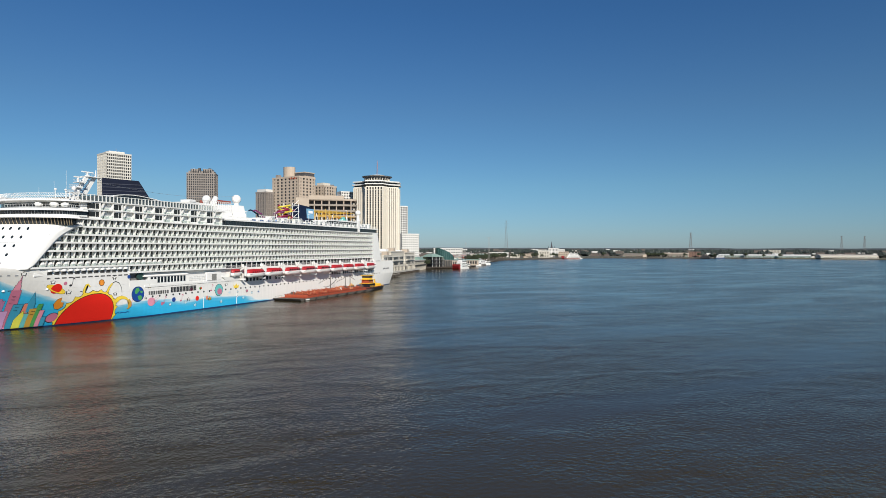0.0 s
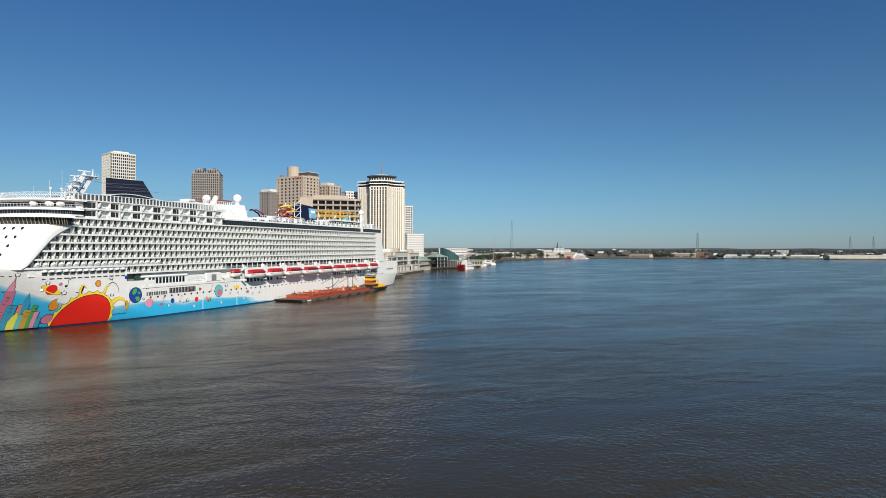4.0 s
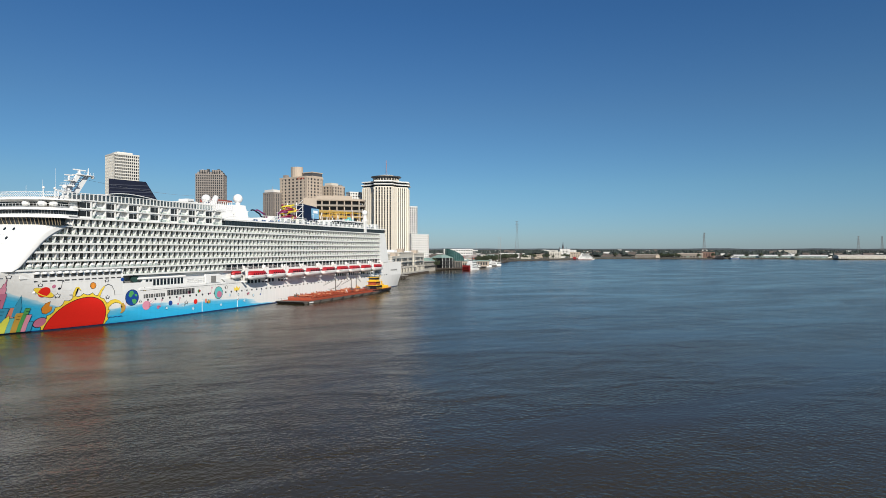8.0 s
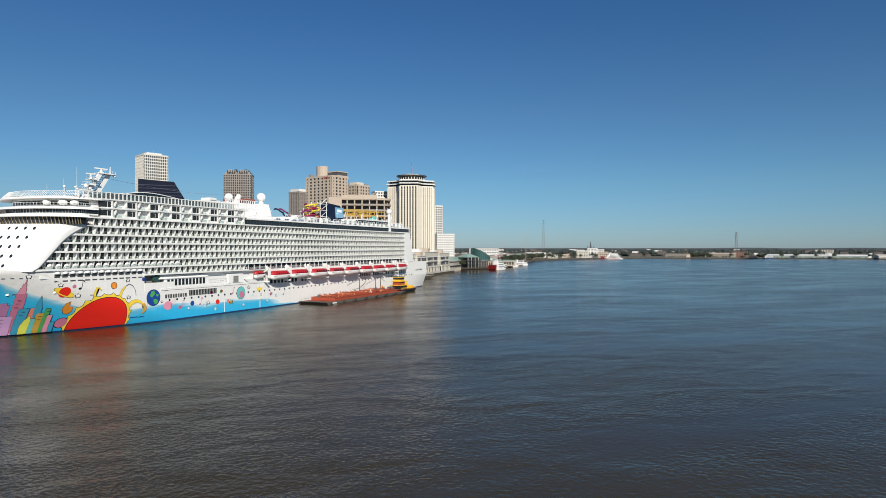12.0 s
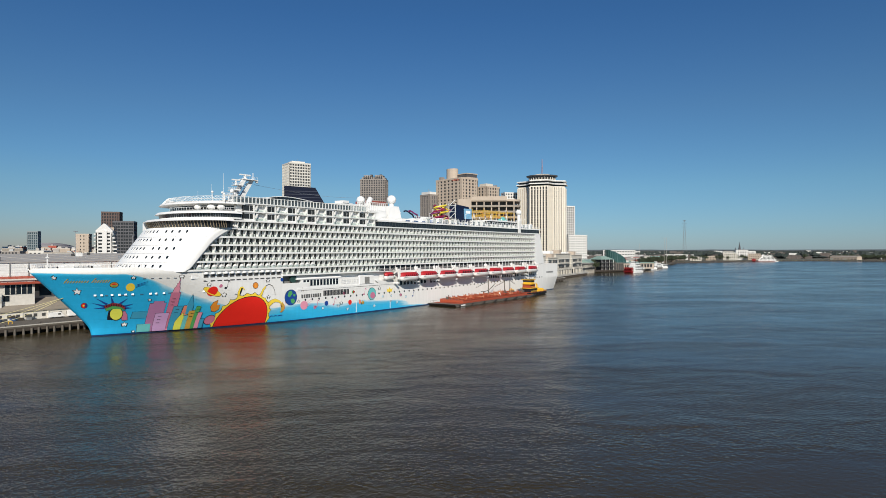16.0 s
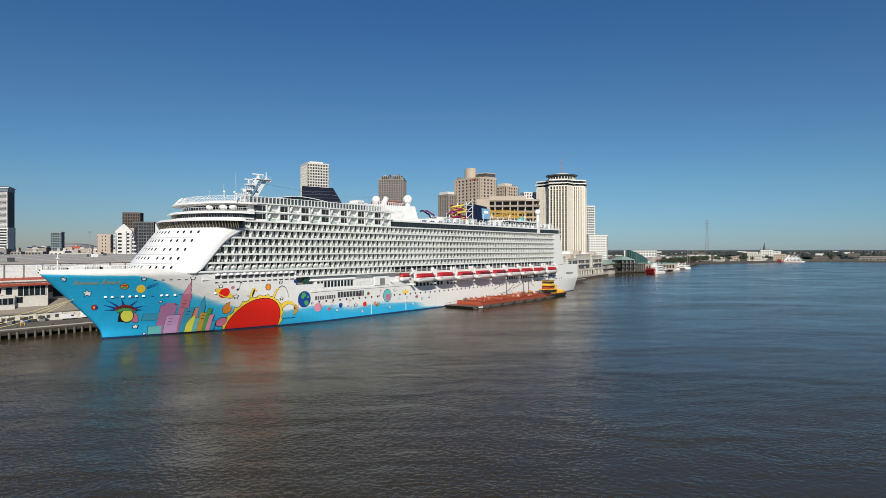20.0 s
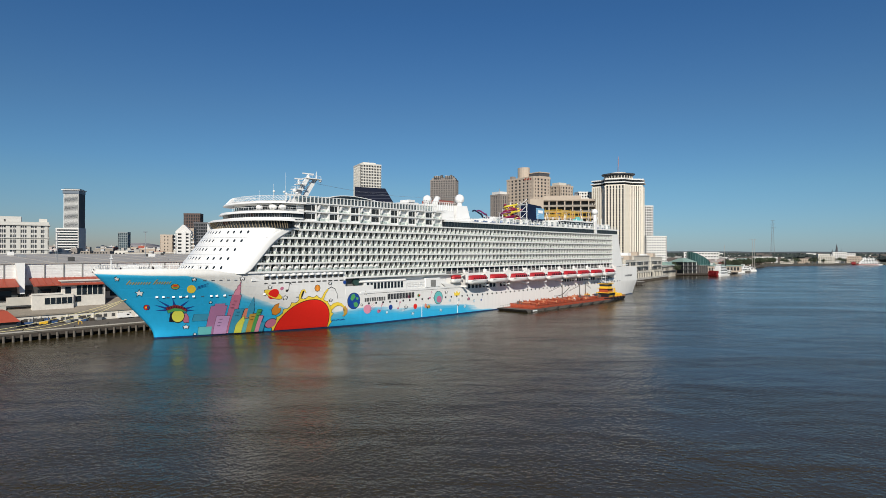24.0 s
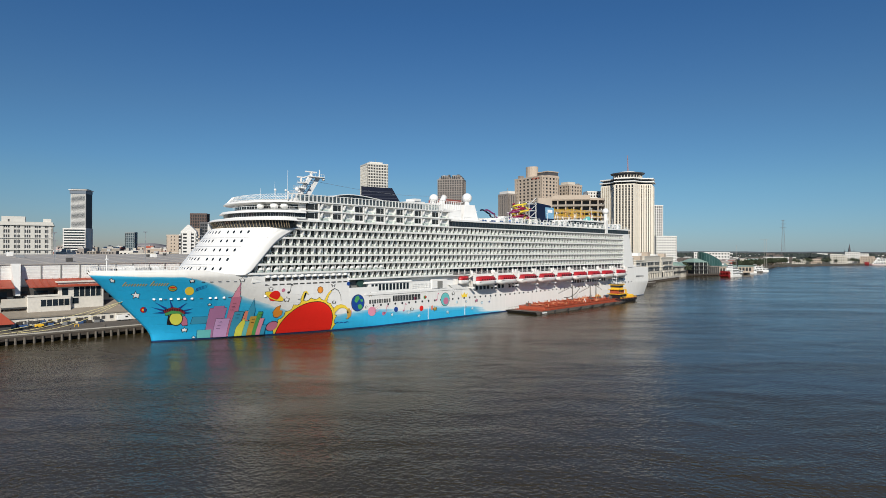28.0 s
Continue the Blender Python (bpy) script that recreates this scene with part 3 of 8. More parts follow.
bridge = band("bridge", 35.3, 37.6, 41.0, 40.0, 11.0, 21.4, 22.2, 53.2, GLASS_DARK, "dark band of raked bridge windows")
BRONZE = mat("bronze_mullion", (0.34, 0.27, 0.18), 0.5)
for t in [math.pi / 2 * i / 22 for i in range(23)]:
    for side in (-1, 1):
        bm = bmesh.new()
        x0, y0 = 41.0 + 11.0 * (1 - math.cos(t)), side * 21.4 * math.sin(t)
        x1, y1 = 40.0 + 11.0 * (1 - math.cos(t)), side * 22.2 * math.sin(t)
        add_rod(bm, (x0 - 0.06, y0 * 1.004, 35.3), (x1 - 0.06, y1 * 1.004, 37.6), 0.13, seg=5)
        part("mullion", bm, BRONZE, bridge)
band("bridge_roof", 37.6, 38.4, 38.8, 40.0, 11.3, 22.9, 22.0, 54.2, WHITE)
band("lounge_base", 38.5, 39.0, 43.6, 43.6, 11, 19.9, 19.9, 59, WHITE)
lounge = band("lounge_glazing", 39.0, 40.3, 43.9, 43.7, 11, 19.7, 19.8, 59, GLASS_DARK, "dark wraparound lounge windows")
for i in range(26):
    t = math.pi / 2 * i / 25
    bm = bmesh.new()
    add_rod(bm, (43.75 + 11.0 * (1 - math.cos(t)), -19.85 * math.sin(t), 39.0), (43.6 + 11.0 * (1 - math.cos(t)), -19.9 * math.sin(t), 40.3), 0.05, seg=4)
    part("lounge_mullion", bm, STEEL, lounge)
band("lounge_visor", 40.35, 41.15, 42.4, 43.2, 11, 20.4, 20.1, 59, WHITE)
band("spa_wall", 41.4, 43.7, 47.4, 47.4, 11, 17.5, 17.5, 59, OFFWHITE)
band("spa_glazing", 41.9, 43.2, 47.3, 47.3, 11, 17.6, 17.6, 58.9, CABIN)
band("upper_visor", 43.7, 44.4, 43.8, 44.4, 11.5, 20.4, 20.1, 60, WHITE)
band("sun_deck", 44.4, 44.6, 44.8, 44.8, 11.5, 19.6, 19.6, 130, DECKGREY)
# slanted screen round the sun deck
bm = bmesh.new()
for i in range(46):
    t = math.pi / 2 * i / 45
    for side in (-1, 1):
        c, sn = 1 - math.cos(t), math.sin(t)
        add_rod(bm, (44.7 + 11.5 * c, side * 20.0 * sn, 44.4), (46.6 + 11.2 * c, side * 19.0 * sn, 46.5), 0.06, seg=4)
for k, (f, h, z) in enumerate(((44.7, 20.0, 44.6), (45.6, 19.5, 45.5), (46.6, 19.0, 46.5))):
    add_tube(bm, [(f + 11.4 * (1 - math.cos(math.pi / 2 * i / 30)), -h * math.sin(math.pi / 2 * i / 30), z) for i in range(31)], 0.07, 5)
part("front_screen", bm, WHITE, ship)
# pale egg-shaped cabanas on the spa terrace
for t, sz in ((0.62, 1.2), (0.95, 1.4), (1.2, 1.3)):
    bm = bmesh.new()
    add_ball(bm, (45.6 + 10.5 * (1 - math.cos(t)), -18.9 * math.sin(t), 42.5), sz, 0.72)
    part("cabana", bm, WHITE, ship, smooth=True)
bm = bmesh.new()
add_tube(bm, [(43.6 + 11.0 * (1 - math.cos(math.pi / 2 * i / 24)), -19.8 * math.sin(math.pi / 2 * i / 24), 42.4) for i in range(25)] + [(59, -19.8, 42.4)], 0.06, 5)
for i in range(25):
    t = math.pi / 2 * i / 24
    add_rod(bm, (43.6 + 11.0 * (1 - math.cos(t)), -19.8 * math.sin(t), 41.4), (43.6 + 11.0 * (1 - math.cos(t)), -19.8 * math.sin(t), 42.4), 0.05, seg=4)
part("spa_rail", bm, WHITE, ship)

# oval windows of the front wall, five rows in two groups
bm = bmesh.new()
ring = [(0.40 * math.cos(2 * math.pi * i / 12), 0.66 * math.sin(2 * math.pi * i / 12)) for i in range(12)]
add_loft(bm, [(a, 0.0, b) for a, b in ring], [(a * 0.9, -0.12, b * 0.9) for a, b in ring])
OVAL = mesh_of(bm, GLASS_DARK)
bm = bmesh.new()
add_loft(bm, [(a * 1.3, 0.0, b * 1.22) for a, b in ring], [(a * 1.2, -0.07, b * 1.15) for a, b in ring])
OVALRIM = mesh_of(bm, OFFWHITE)
for row in range(5):
    z = 22.3 + row * 2.88
    f = 25.0 + 0.80 * (z - 18.2)
    for t in (-0.30, -0.19, -0.08, 0.03, 0.14, 0.37, 0.51, 0.67, 0.83):
        x, y = f + 11.5 * (1 - math.cos(t)), -20.32 * math.sin(t)
        nx, ny = -math.cos(t) / 11.5, -math.sin(t) / 20.32
        for nm, me in (("oval_window", OVAL), ("window_rim", OVALRIM)):
            o = piece(nm, me, ship, x, y, z, math.atan2(ny, nx) + math.pi / 2)
            o.rotation_euler[0] = -0.62 * math.cos(t)
            o.rotation_euler[1] = 0.45 * math.sin(t)
# smooth slanted cheek between the front wall and the balconies
def front_side(x, z):
    """Half breadth of the front wall at a station and height."""
    f = 25 + 0.80 * (z - 18.2)
    c = max(min(1 - (x - f) / 11.5, 1.0), 0.0)
    return 20.32 * math.sqrt(1 - c * c)


bm = bmesh.new()
rows = []
for k in range(29):
    z = 20.45 + 14.5 * k / 28
    edge = 38.7 + 0.9 * (z - 20.7) + 0.055 * max(z - 29.0, 0) ** 2.35 - 1.1 * math.exp(-((z - 20.4) / 0.8) ** 2)
    wide = 3.2 + 0.02 * (z - 20) ** 1.6
    xs = [edge - wide * (1 - u / 5) for u in range(6)]
    rows.append([bm.verts.new((x, -max(front_side(x, z), 17.0) - (0.02 if u == 0 else 0.22), z)) for u, x in enumerate(xs)] + [bm.verts.new((xs[-1], -19.0, z))])
for a, b in zip(rows, rows[1:]):
    for u in range(6):
        bm.faces.new((a[u], a[u + 1], b[u + 1], b[u]))
part("front_cheek", bm, WHITE, ship, "smooth white cheek ahead of the balconies", smooth=True)
# plating seams between the front storeys, their shading put in as grey bands
for z in LEVEL[2:6]:
    f = 25 + 0.80 * (z - 18.2)
    band("plating_seam", z - 0.05, z + 0.05, f - 0.04, f + 0.0, 11.5, 20.34, 20.34, 37.4 + (z - 20.7) * 0.8, STEEL)

# cabin decks
DECKS = [17.9, 20.7, 23.52, 26.35, 29.2, 32.0, 34.88, 37.8]
FRONT = [42.0, 38.4, 40.6, 43.2, 45.8, 50.0, 57.5]
AFT = [142.0, 280.0, 280.0, 280.0, 280.0, 280.0, 280.0]
PITCH = 2.72
bm = bmesh.new()
add_loft(bm, [(0, 0.5, 0), (0.14, 0.5, 0), (0.14, 1.45, 0), (0, 1.45, 0)], [(0, 0.32, 1.1), (0.14, 0.32, 1.1), (0.14, 1.45, 1.1), (0, 1.45, 1.1)])
add_loft(bm, [(0, 0.32, 1.1), (0.14, 0.32, 1.1), (0.14, 1.45, 1.1), (0, 1.45, 1.1)], [(0, 0.0, 2.4), (0.14, 0.0, 2.4), (0.14, 1.45, 2.4), (0, 1.45, 2.4)])
add_box(bm, -0.4, 0.0, 1.33, 1.43, 0.05, 2.36)
DIVIDER = mesh_of(bm, WHITE)
rng = random.Random(4)
rest, chairs = bmesh.new(), bmesh.new()
count = 0
for d in range(7):
    z0, z1 = DECKS[d], DECKS[d + 1]
    x0, x1 = FRONT[d], AFT[d]
    if d == 0:
        x0, x1 = 77.0, 130.0
    # slab with its white edge, balustrade of pale panels, cabin wall with glazed doors
    boxpart("deck_slab", ship, WHITE, x0 - 0.2, x1 + 0.3, -20.35, 20.35, z0 - 0.26, z0 + 0.36)
    boxpart("balcony_rail", ship, STEEL, x0, x1, -20.32, -20.26, z0 + 1.14, z0 + 1.2)
    if 0 < d < 6:
        # slanted white cheek that closes the row of balconies
        bm = bmesh.new()
        add_loft(bm, [(x0 - 0.6, -20.3, z0 + 0.3), (x0 + 0.3, -20.3, z0 + 0.3), (x0 + 0.3, -19.0, z0 + 0.3), (x0 - 0.6, -19.0, z0 + 0.3)],
                 [(x0 + 1.3, -20.3, z1 - 0.25), (x0 + 2.1, -20.3, z1 - 0.25), (x0 + 2.1, -19.0, z1 - 0.25), (x0 + 1.3, -19.0, z1 - 0.25)])
        part("balcony_cheek", bm, WHITE, ship)
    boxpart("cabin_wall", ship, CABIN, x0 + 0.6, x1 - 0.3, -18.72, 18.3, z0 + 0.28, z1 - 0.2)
    bm = bmesh.new()
    add_box(bm, x0, x1, -20.3, -20.22, z0 + 0.28, z0 + 1.02)
    part("balcony_glass", bm, RAILGLASS, ship)
    n = int((x1 - x0) / PITCH)
    for i in range(n + 1):
        x = x0 + i * PITCH
        near = 42 < x < 165 and count < 300
        if near:
            piece("balcony_divider", DIVIDER, ship, x, -20.15, z0 + 0.24)
            count += 1
        else:
            add_loft(rest, [(x, -19.55, z0 + 0.24), (x + 0.14, -19.55, z0 + 0.24), (x + 0.14, -18.7, z0 + 0.24), (x, -18.7, z0 + 0.24)], [(x, -20.1, z1 - 0.2), (x + 0.14, -20.1, z1 - 0.2), (x + 0.14, -18.7, z1 - 0.2), (x, -18.7, z1 - 0.2)])
        # white door frames and pillars between the panes
        add_box(chairs, x + 2.3, x + 2.42, -18.8, -18.7, z0 + 0.28, z1 - 0.2)
        if rng.random() < 0.35:
            add_box(chairs, x + 0.9, x + 1.0 + 0.7 * rng.random(), -18.76, -18.7, z0 + 0.4, z1 - 0.3)
        cx, cy = x + 0.6 + rng.random() * 0.9, -19.6 + rng.random() * 0.5
        add_box(chairs, cx, cx + 0.5, cy, cy + 0.5, z0 + 0.66, z0 + 0.74)
        add_box(chairs, cx, cx + 0.07, cy, cy + 0.5, z0 + 0.4, z0 + 1.2)
tagged(part("balcony_divider_rest", rest, WHITE, ship), kind="stuff")
tagged(part("balcony_furniture", chairs, OFFWHITE, ship), kind="stuff")
boxpart("cabin_deck_top", ship, WHITE, 56, 288, -20.4, 20.4, 37.6, 38.1)
boxpart("core", ship, OFFWHITE, 57, 284, -17.9, 17.9, 11.6, 37.6)
# starboard wall, plain
boxpart("starboard_wall", ship, WHITE, 44, 284, 18.35, 19.9, 18.1, 37.55)

# closed forward row with life raft hoods over painted-in shade panels and dark slots
boxpart("raft_deck_wall", ship, WHITE, 40.0, 77.0, -19.7, -18.0, 18.0, 20.5)
bm = bmesh.new()
ring = [(0.95 * math.cos(math.pi * i / 8), 0.55 + 0.85 * math.sin(math.pi * i / 8)) for i in range(9)]
add_loft(bm, [(a, 0.3, b) for a, b in ring], [(a * 0.9, -0.75, b * 0.85) for a, b in ring])
HOOD = mesh_of(bm, WHITE, True)
bm = bmesh.new()
add_box(bm, 0, 1.7, 0, 0.12, 0, 0.42)
SLOT = mesh_of(bm, DARK)
# dark panel that stands for the shadow under a hood
bm = bmesh.new()
add_box(bm, 0, 1.75, 0, 0.12, 0, 0.95)
HOODSHADE = mesh_of(bm, DARK)
bm = bmesh.new()
add_loft(bm, [(-0.75, -0.15, 0), (0.8, -0.15, 0), (0.8, 0.9, 0), (-0.75, 0.9, 0)], [(-0.2, 0.1, 1.45), (0.7, 0.0, 1.6), (0.7, 0.8, 1.6), (-0.2, 0.8, 1.45)])
bmesh.ops.bevel(bm, geom=list(bm.edges), offset=0.16, segments=2, affect="EDGES")
SHELL = mesh_of(bm, WHITE)
for i in range(19):
    piece("balcony_hood", SHELL, ship, 42.6 + i * PITCH, -20.1, 21.05)
for i in range(13):
    x = 44.0 + i * 2.5
    piece("raft_hood", HOOD, ship, x + 1.2, -19.75, 18.9)
    piece("raft_cradle", HOODSHADE, ship, x + 0.35, -19.78, 18.25)
    piece("mooring_slot", SLOT, ship, x + 0.4, -half_breadth(x + 1, 17.0) - 0.06, 16.9)

# long deckhouse below the cabins: tall windows, a sloped white roof, and a walkway behind a low bulwark
# grey panel whose colour stands for the shade in the forward recess
boxpart("terrace_end", ship, DECKGREY, 77.1, 90, -18.0, -17.9, 11.7, 17.7)
boxpart("terrace_roof", ship, WHITE, 77, 142, -19.4, -17.9, 17.45, 17.72)
boxpart("terrace_wall", ship, WHITE, 86, 131, -19.5, -17.9, 11.7, 15.9)
bm = bmesh.new()
add_loft(bm, [(83.5, -19.75, 15.9), (107.6, -19.75, 15.9), (107.6, -17.9, 15.9), (83.5, -17.9, 15.9)], [(83.5, -19.75, 16.15), (107.6, -19.75, 16.15), (107.6, -18.5, 17.3), (83.5, -18.5, 17.3)])
part("terrace_eave", bm, WHITE, ship, "sloped white roof of the side deckhouse")
bm = bmesh.new()
add_box(bm, 0, 1.05, 0, 0.12, 0, 2.3)
PANE = mesh_of(bm, GLASS_DARK)
bm = bmesh.new()
add_box(bm, -0.1, 1.15, 0.03, 0.12, -0.1, 2.4)
PANEFRAME = mesh_of(bm, STEEL)
for i in range(11):
    piece("terrace_window", PANE, ship, 87.4 + i * 1.74, -19.6, 13.3)
    piece("window_frame", PANEFRAME, ship, 87.4 + i * 1.74, -19.6, 13.3)
boxpart("terrace_bulwark", ship, WHITE, 84, 142, -20.1, -19.95, 11.7, 12.5)
# dark strip painted in as the shadow line along the bulwark
boxpart("terrace_waterway", ship, DARK, 86, 133, -19.97, -19.9, 11.62, 11.78)
boxpart("terrace_block", ship, OFFWHITE, 118.5, 127.5, -19.8, -18.6, 12.6, 16.4, bevel=0.12)
boxpart("terrace_door", ship, DECKGREY, 121.6, 124.6, -19.86, -19.7, 12.8, 15.6)
bm = bmesh.new()
add_loft(bm, [(131, -20.15, 12.0), (142, -20.15, 12.0), (142, -18.4, 12.0), (131, -18.4, 12.0)], [(128, -20.3, 13.9), (138.5, -20.3, 13.2), (138.5, -18.4, 13.2), (128, -18.4, 13.9)])
part("boat_sponson", bm, WHITE, ship, "white sloped sponson below the rescue boat")
bm = bmesh.new()
add_rod(bm, (82.5, -19.5, 16.3), (82.5, -18.6, 16.3), 1.5, seg=16)
part("round_hatch", bm, mat("dark_green_hatch", (0.03, 0.07, 0.06), 0.4), ship)
bm = bmesh.new()
for i in range(8):
    x = 107.4 + i * 1.5
    add_rod(bm, (x, -19.9, 12.4), (x, -19.9, 15.0), 0.06, seg=4)
for z in (13.6, 14.3, 15.0):
    add_rod(bm, (107.4, -19.9, z), (117.9, -19.9, z), 0.06, seg=4)
part("terrace_rail", bm, WHITE, ship)

# promenade above the boats: near-black wall for the recess's shade, white posts
boxpart("promenade_wall", ship, GLASS_DARK, 130, 296, -18.1, -17.95, 17.9, 20.5)
bm = bmesh.new()
add_box(bm, -0.14, 0.14, -0.14, 0.14, 0, 2.7)
POST = mesh_of(bm, WHITE)
for i in range(44):
    piece("promenade_post", POST, ship, 131 + i * 3.75, -19.6, 17.86)
bm = bmesh.new()
for z in (18.35, 18.7, 19.05):
    add_rod(bm, (130, -19.9, z), (300, -19.9, z), 0.045, seg=4)
part("promenade_rail", bm, WHITE, ship)
boxpart("hull_screen", ship, WHITE, 77, 90, -19.95, -19.7, 11.6, 14.8)
# windows in the topsides behind the boats and the porthole line
bm = bmesh.new()
add_box(bm, -0.8, 0.8, 0, 0.14, 0, 2.0)
BIGWIN = mesh_of(bm, GLASS_DARK)
for i in range(52):
    x = 146 + i * 2.6
    if i % 9 != 8 and x < 282 and not 177 < x < 223:
        piece("side_window", BIGWIN, ship, x, -half_breadth(x, 11.2) - 0.06, 11.0)
bm = bmesh.new()
add_rod(bm, (0, 0.1, 0), (0, -0.06, 0), 0.42, seg=12)
PORT = mesh_of(bm, GLASS_DARK)
for i in range(58):
    x = 88 + i * 3.55
    z = 7.9 + (max(x - 165, 0)) * 0.012
    piece("porthole", PORT, ship, x, -half_breadth(x, z) - 0.02, z)
bm = bmesh.new()
add_box(bm, -0.35, 0.35, -0.1, 0.1, -0.3, 0.3)
FAIR = mesh_of(bm, P_WHT)
for x in (15.9, 17.5, 20.0, 21.8, 23.4, 25.2, 29.9, 31.4, 33.6, 45.5):
    x = on_plating(x, 13.6)
    o = piece("fairlead", FAIR, ship, x, -half_breadth(x, 13.6) - 0.05, 13.6)
    o.rotation_euler[2] = -0.5

SLIT = mat("dark_hull_slit", (0.03, 0.05, 0.08), 0.6)
bm = bmesh.new()
add_box(bm, -0.45, 0.45, -0.08, 0.08, -0.09, 0.09)
SLITMESH = mesh_of(bm, SLIT)
for x, z in ((18.7, 13.4), (22.6, 13.4), (27.6, 13.5), (35.2, 13.6), (26.4, 18.6), (28.6, 18.6), (30.8, 18.6), (33.0, 18.6), (35.2, 18.5), (48.0, 13.2), (57.0, 12.0)):
    x = on_plating(x, z)
    o = piece("hull_slit", SLITMESH, ship, x, -half_breadth(x, z) - 0.02, z)
    o.rotation_euler[2] = math.atan(-(half_breadth(x + 0.5, z) - half_breadth(x - 0.5, z)))

# stern: sloped end wall, aft terraces
bm = bmesh.new()
add_loft(bm, [(279.6, -20.35, 18.2), (293.5, -20.0, 18.2), (293.5, 20.0, 18.2), (279.6, 20.35, 18.2)], [(279.6, -20.35, 37.6), (287.0, -20.3, 37.6), (287.0, 20.3, 37.6), (279.6, 20.35, 37.6)])
part("aft_end_wall", bm, WHITE, ship)
for z, x, b in ((18.9, 309, 17.2), (21.4, 298, 17.8), (24.0, 295, 18.6)):
    bm = bmesh.new()
    add_prism(bm, [(284, -b - 1), (x - 3, -b - 0.6), (x, -b + 2), (x, b - 2), (x - 3, b + 0.6), (284, b + 1)], z, z + 0.35)
    part("aft_terrace", bm, WHITE, ship)

# glazed pool-deck band
boxpart("deck_window_band", ship, GLASS_DARK, 130, 286, -20.1, 20.1, 38.1, 40.3, "long dark window band below the open deck")
boxpart("open_deck", ship, WHITE, 129.5, 287.5, -20.5, 20.5, 40.3, 41.0)
bm = bmesh.new()
for i in range(80):
    add_box(bm, 130 + i * 1.95, 130.08 + i * 1.95, -20.18, -20.08, 38.15, 40.28)
part("mullion_row", bm, DARK, ship)
boxpart("aft_window_band", ship, GLASS_DARK, 226, 259, -18.6, 18.6, 42.4, 44.2)
boxpart("aft_roof", ship, WHITE, 225, 262, -19, 19, 44.2, 44.8)
boxpart("aft_sill", ship, WHITE, 225, 262, -18.8, 18.8, 41.0, 42.4)
boxpart("aft_pillar", ship, WHITE, 258, 260.2, -20.7, -19.6, 38.0, 45.5)
bm = bmesh.new()
for i in range(100):
    add_rod(bm, (130.5 + i * 1.55, -20.2, 41.0), (130.5 + i * 1.55, -20.2, 42.3), 0.055, seg=4)
add_rod(bm, (130.5, -20.2, 42.3), (285, -20.2, 42.3), 0.06, seg=4)
add_rod(bm, (130.5, -20.2, 41.7), (285, -20.2, 41.7), 0.04, seg=4)
part("open_deck_rail", bm, WHITE, ship)

# two suite decks forward: white frames round dark windows and furnished balconies
for d, (z0, z1) in enumerate(((38.1, 41.0), (41.0, 44.0))):
    boxpart("suite_slab", ship, WHITE, 57, 130.2, -20.3, 20.3, z1, z1 + 0.4)
    boxpart("suite_wall", ship, OFFWHITE, 57.5, 129.8, -18.6, 18.6, z0, z1)
    x, i = 60.0, 0
    while x < 127:
        w = (3.9, 3.5, 3.7)[i % 3]
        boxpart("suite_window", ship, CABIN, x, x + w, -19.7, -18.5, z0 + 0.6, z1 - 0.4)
        bm = bmesh.new()
        add_box(bm, x + w * 0.62, x + w * 0.62 + 0.1, -19.76, -19.68, z0 + 0.6, z1 - 0.4)
        add_box(bm, x, x + w, -19.95, -19.6, z0, z0 + 0.6)
        add_box(bm, x, x + w, -19.95, -19.6, z1 - 0.4, z1)
        part("window_frame", bm, WHITE, ship)
        boxpart("suite_pillar", ship, WHITE, x + w, x + w + 0.5, -20.1, -18.5, z0, z1)
        bm = bmesh.new()
        add_loft(bm, [(x + w + 0.5, -20.0, z0), (x + w + 1.0, -20.0, z0), (x + w + 1.0, -18.6, z0), (x + w + 0.5, -18.6, z0)],
                 [(x + w + 1.6, -20.0, z1), (x + w + 2.3, -20.0, z1), (x + w + 2.3, -18.6, z1), (x + w + 1.6, -18.6, z1)])
        add_box(bm, x + w + 2.4, x + w + 4.2, -19.7, -18.9, z0, z0 + 0.9)
        add_box(bm, x + w + 2.9, x + w + 3.7, -18.8, -18.6, z0, z0 + 2.1)
        part("suite_balcony", bm, WHITE, ship)
        boxpart("suite_rail", ship, RAILGLASS, x + w + 0.5, x + w + 5.6, -20.12, -20.05, z0 + 0.1, z0 + 1.1)
        boxpart("suite_pillar", ship, WHITE, x + w + 5.6, x + w + 5.95, -20.1, -18.5, z0, z1)
        x += w + 6.0
        i += 1

# windbreak of pale glass and white posts on the sun deck
bm = bmesh.new()
add_box(bm, 56, 122, -20.0, -19.92, 44.4, 46.4)
part("windbreak", bm, WINDGLASS, ship)
bm = bmesh.new()
add_box(bm, 0, 0.28, -0.17, 0.18, 0, 2.3)
BREAKPOST = mesh_of(bm, WHITE)
for i in range(46):
    piece("windbreak_post", BREAKPOST, ship, 52 + i * 1.6, -20.03, 44.4)
boxpart("windbreak_cap", ship, WHITE, 52, 125, -20.22, -19.84, 46.45, 46.62)
boxpart("sun_deck_house", ship, DARK, 66, 118, -15, 14, 44.6, 46.8)
boxpart("sun_deck_roof", ship, WHITE, 84, 92, -15, 15, 46.8, 47.1)
bm = bmesh.new()
arch = [(72 + i * 2.0, 46.6 + 1.5 * math.sin(math.pi * (i / 13) ** 0.75)) for i in range(14)]
add_loft(bm, [(x, -15.5, z) for x, z in arch], [(x, 12, z) for x, z in arch])
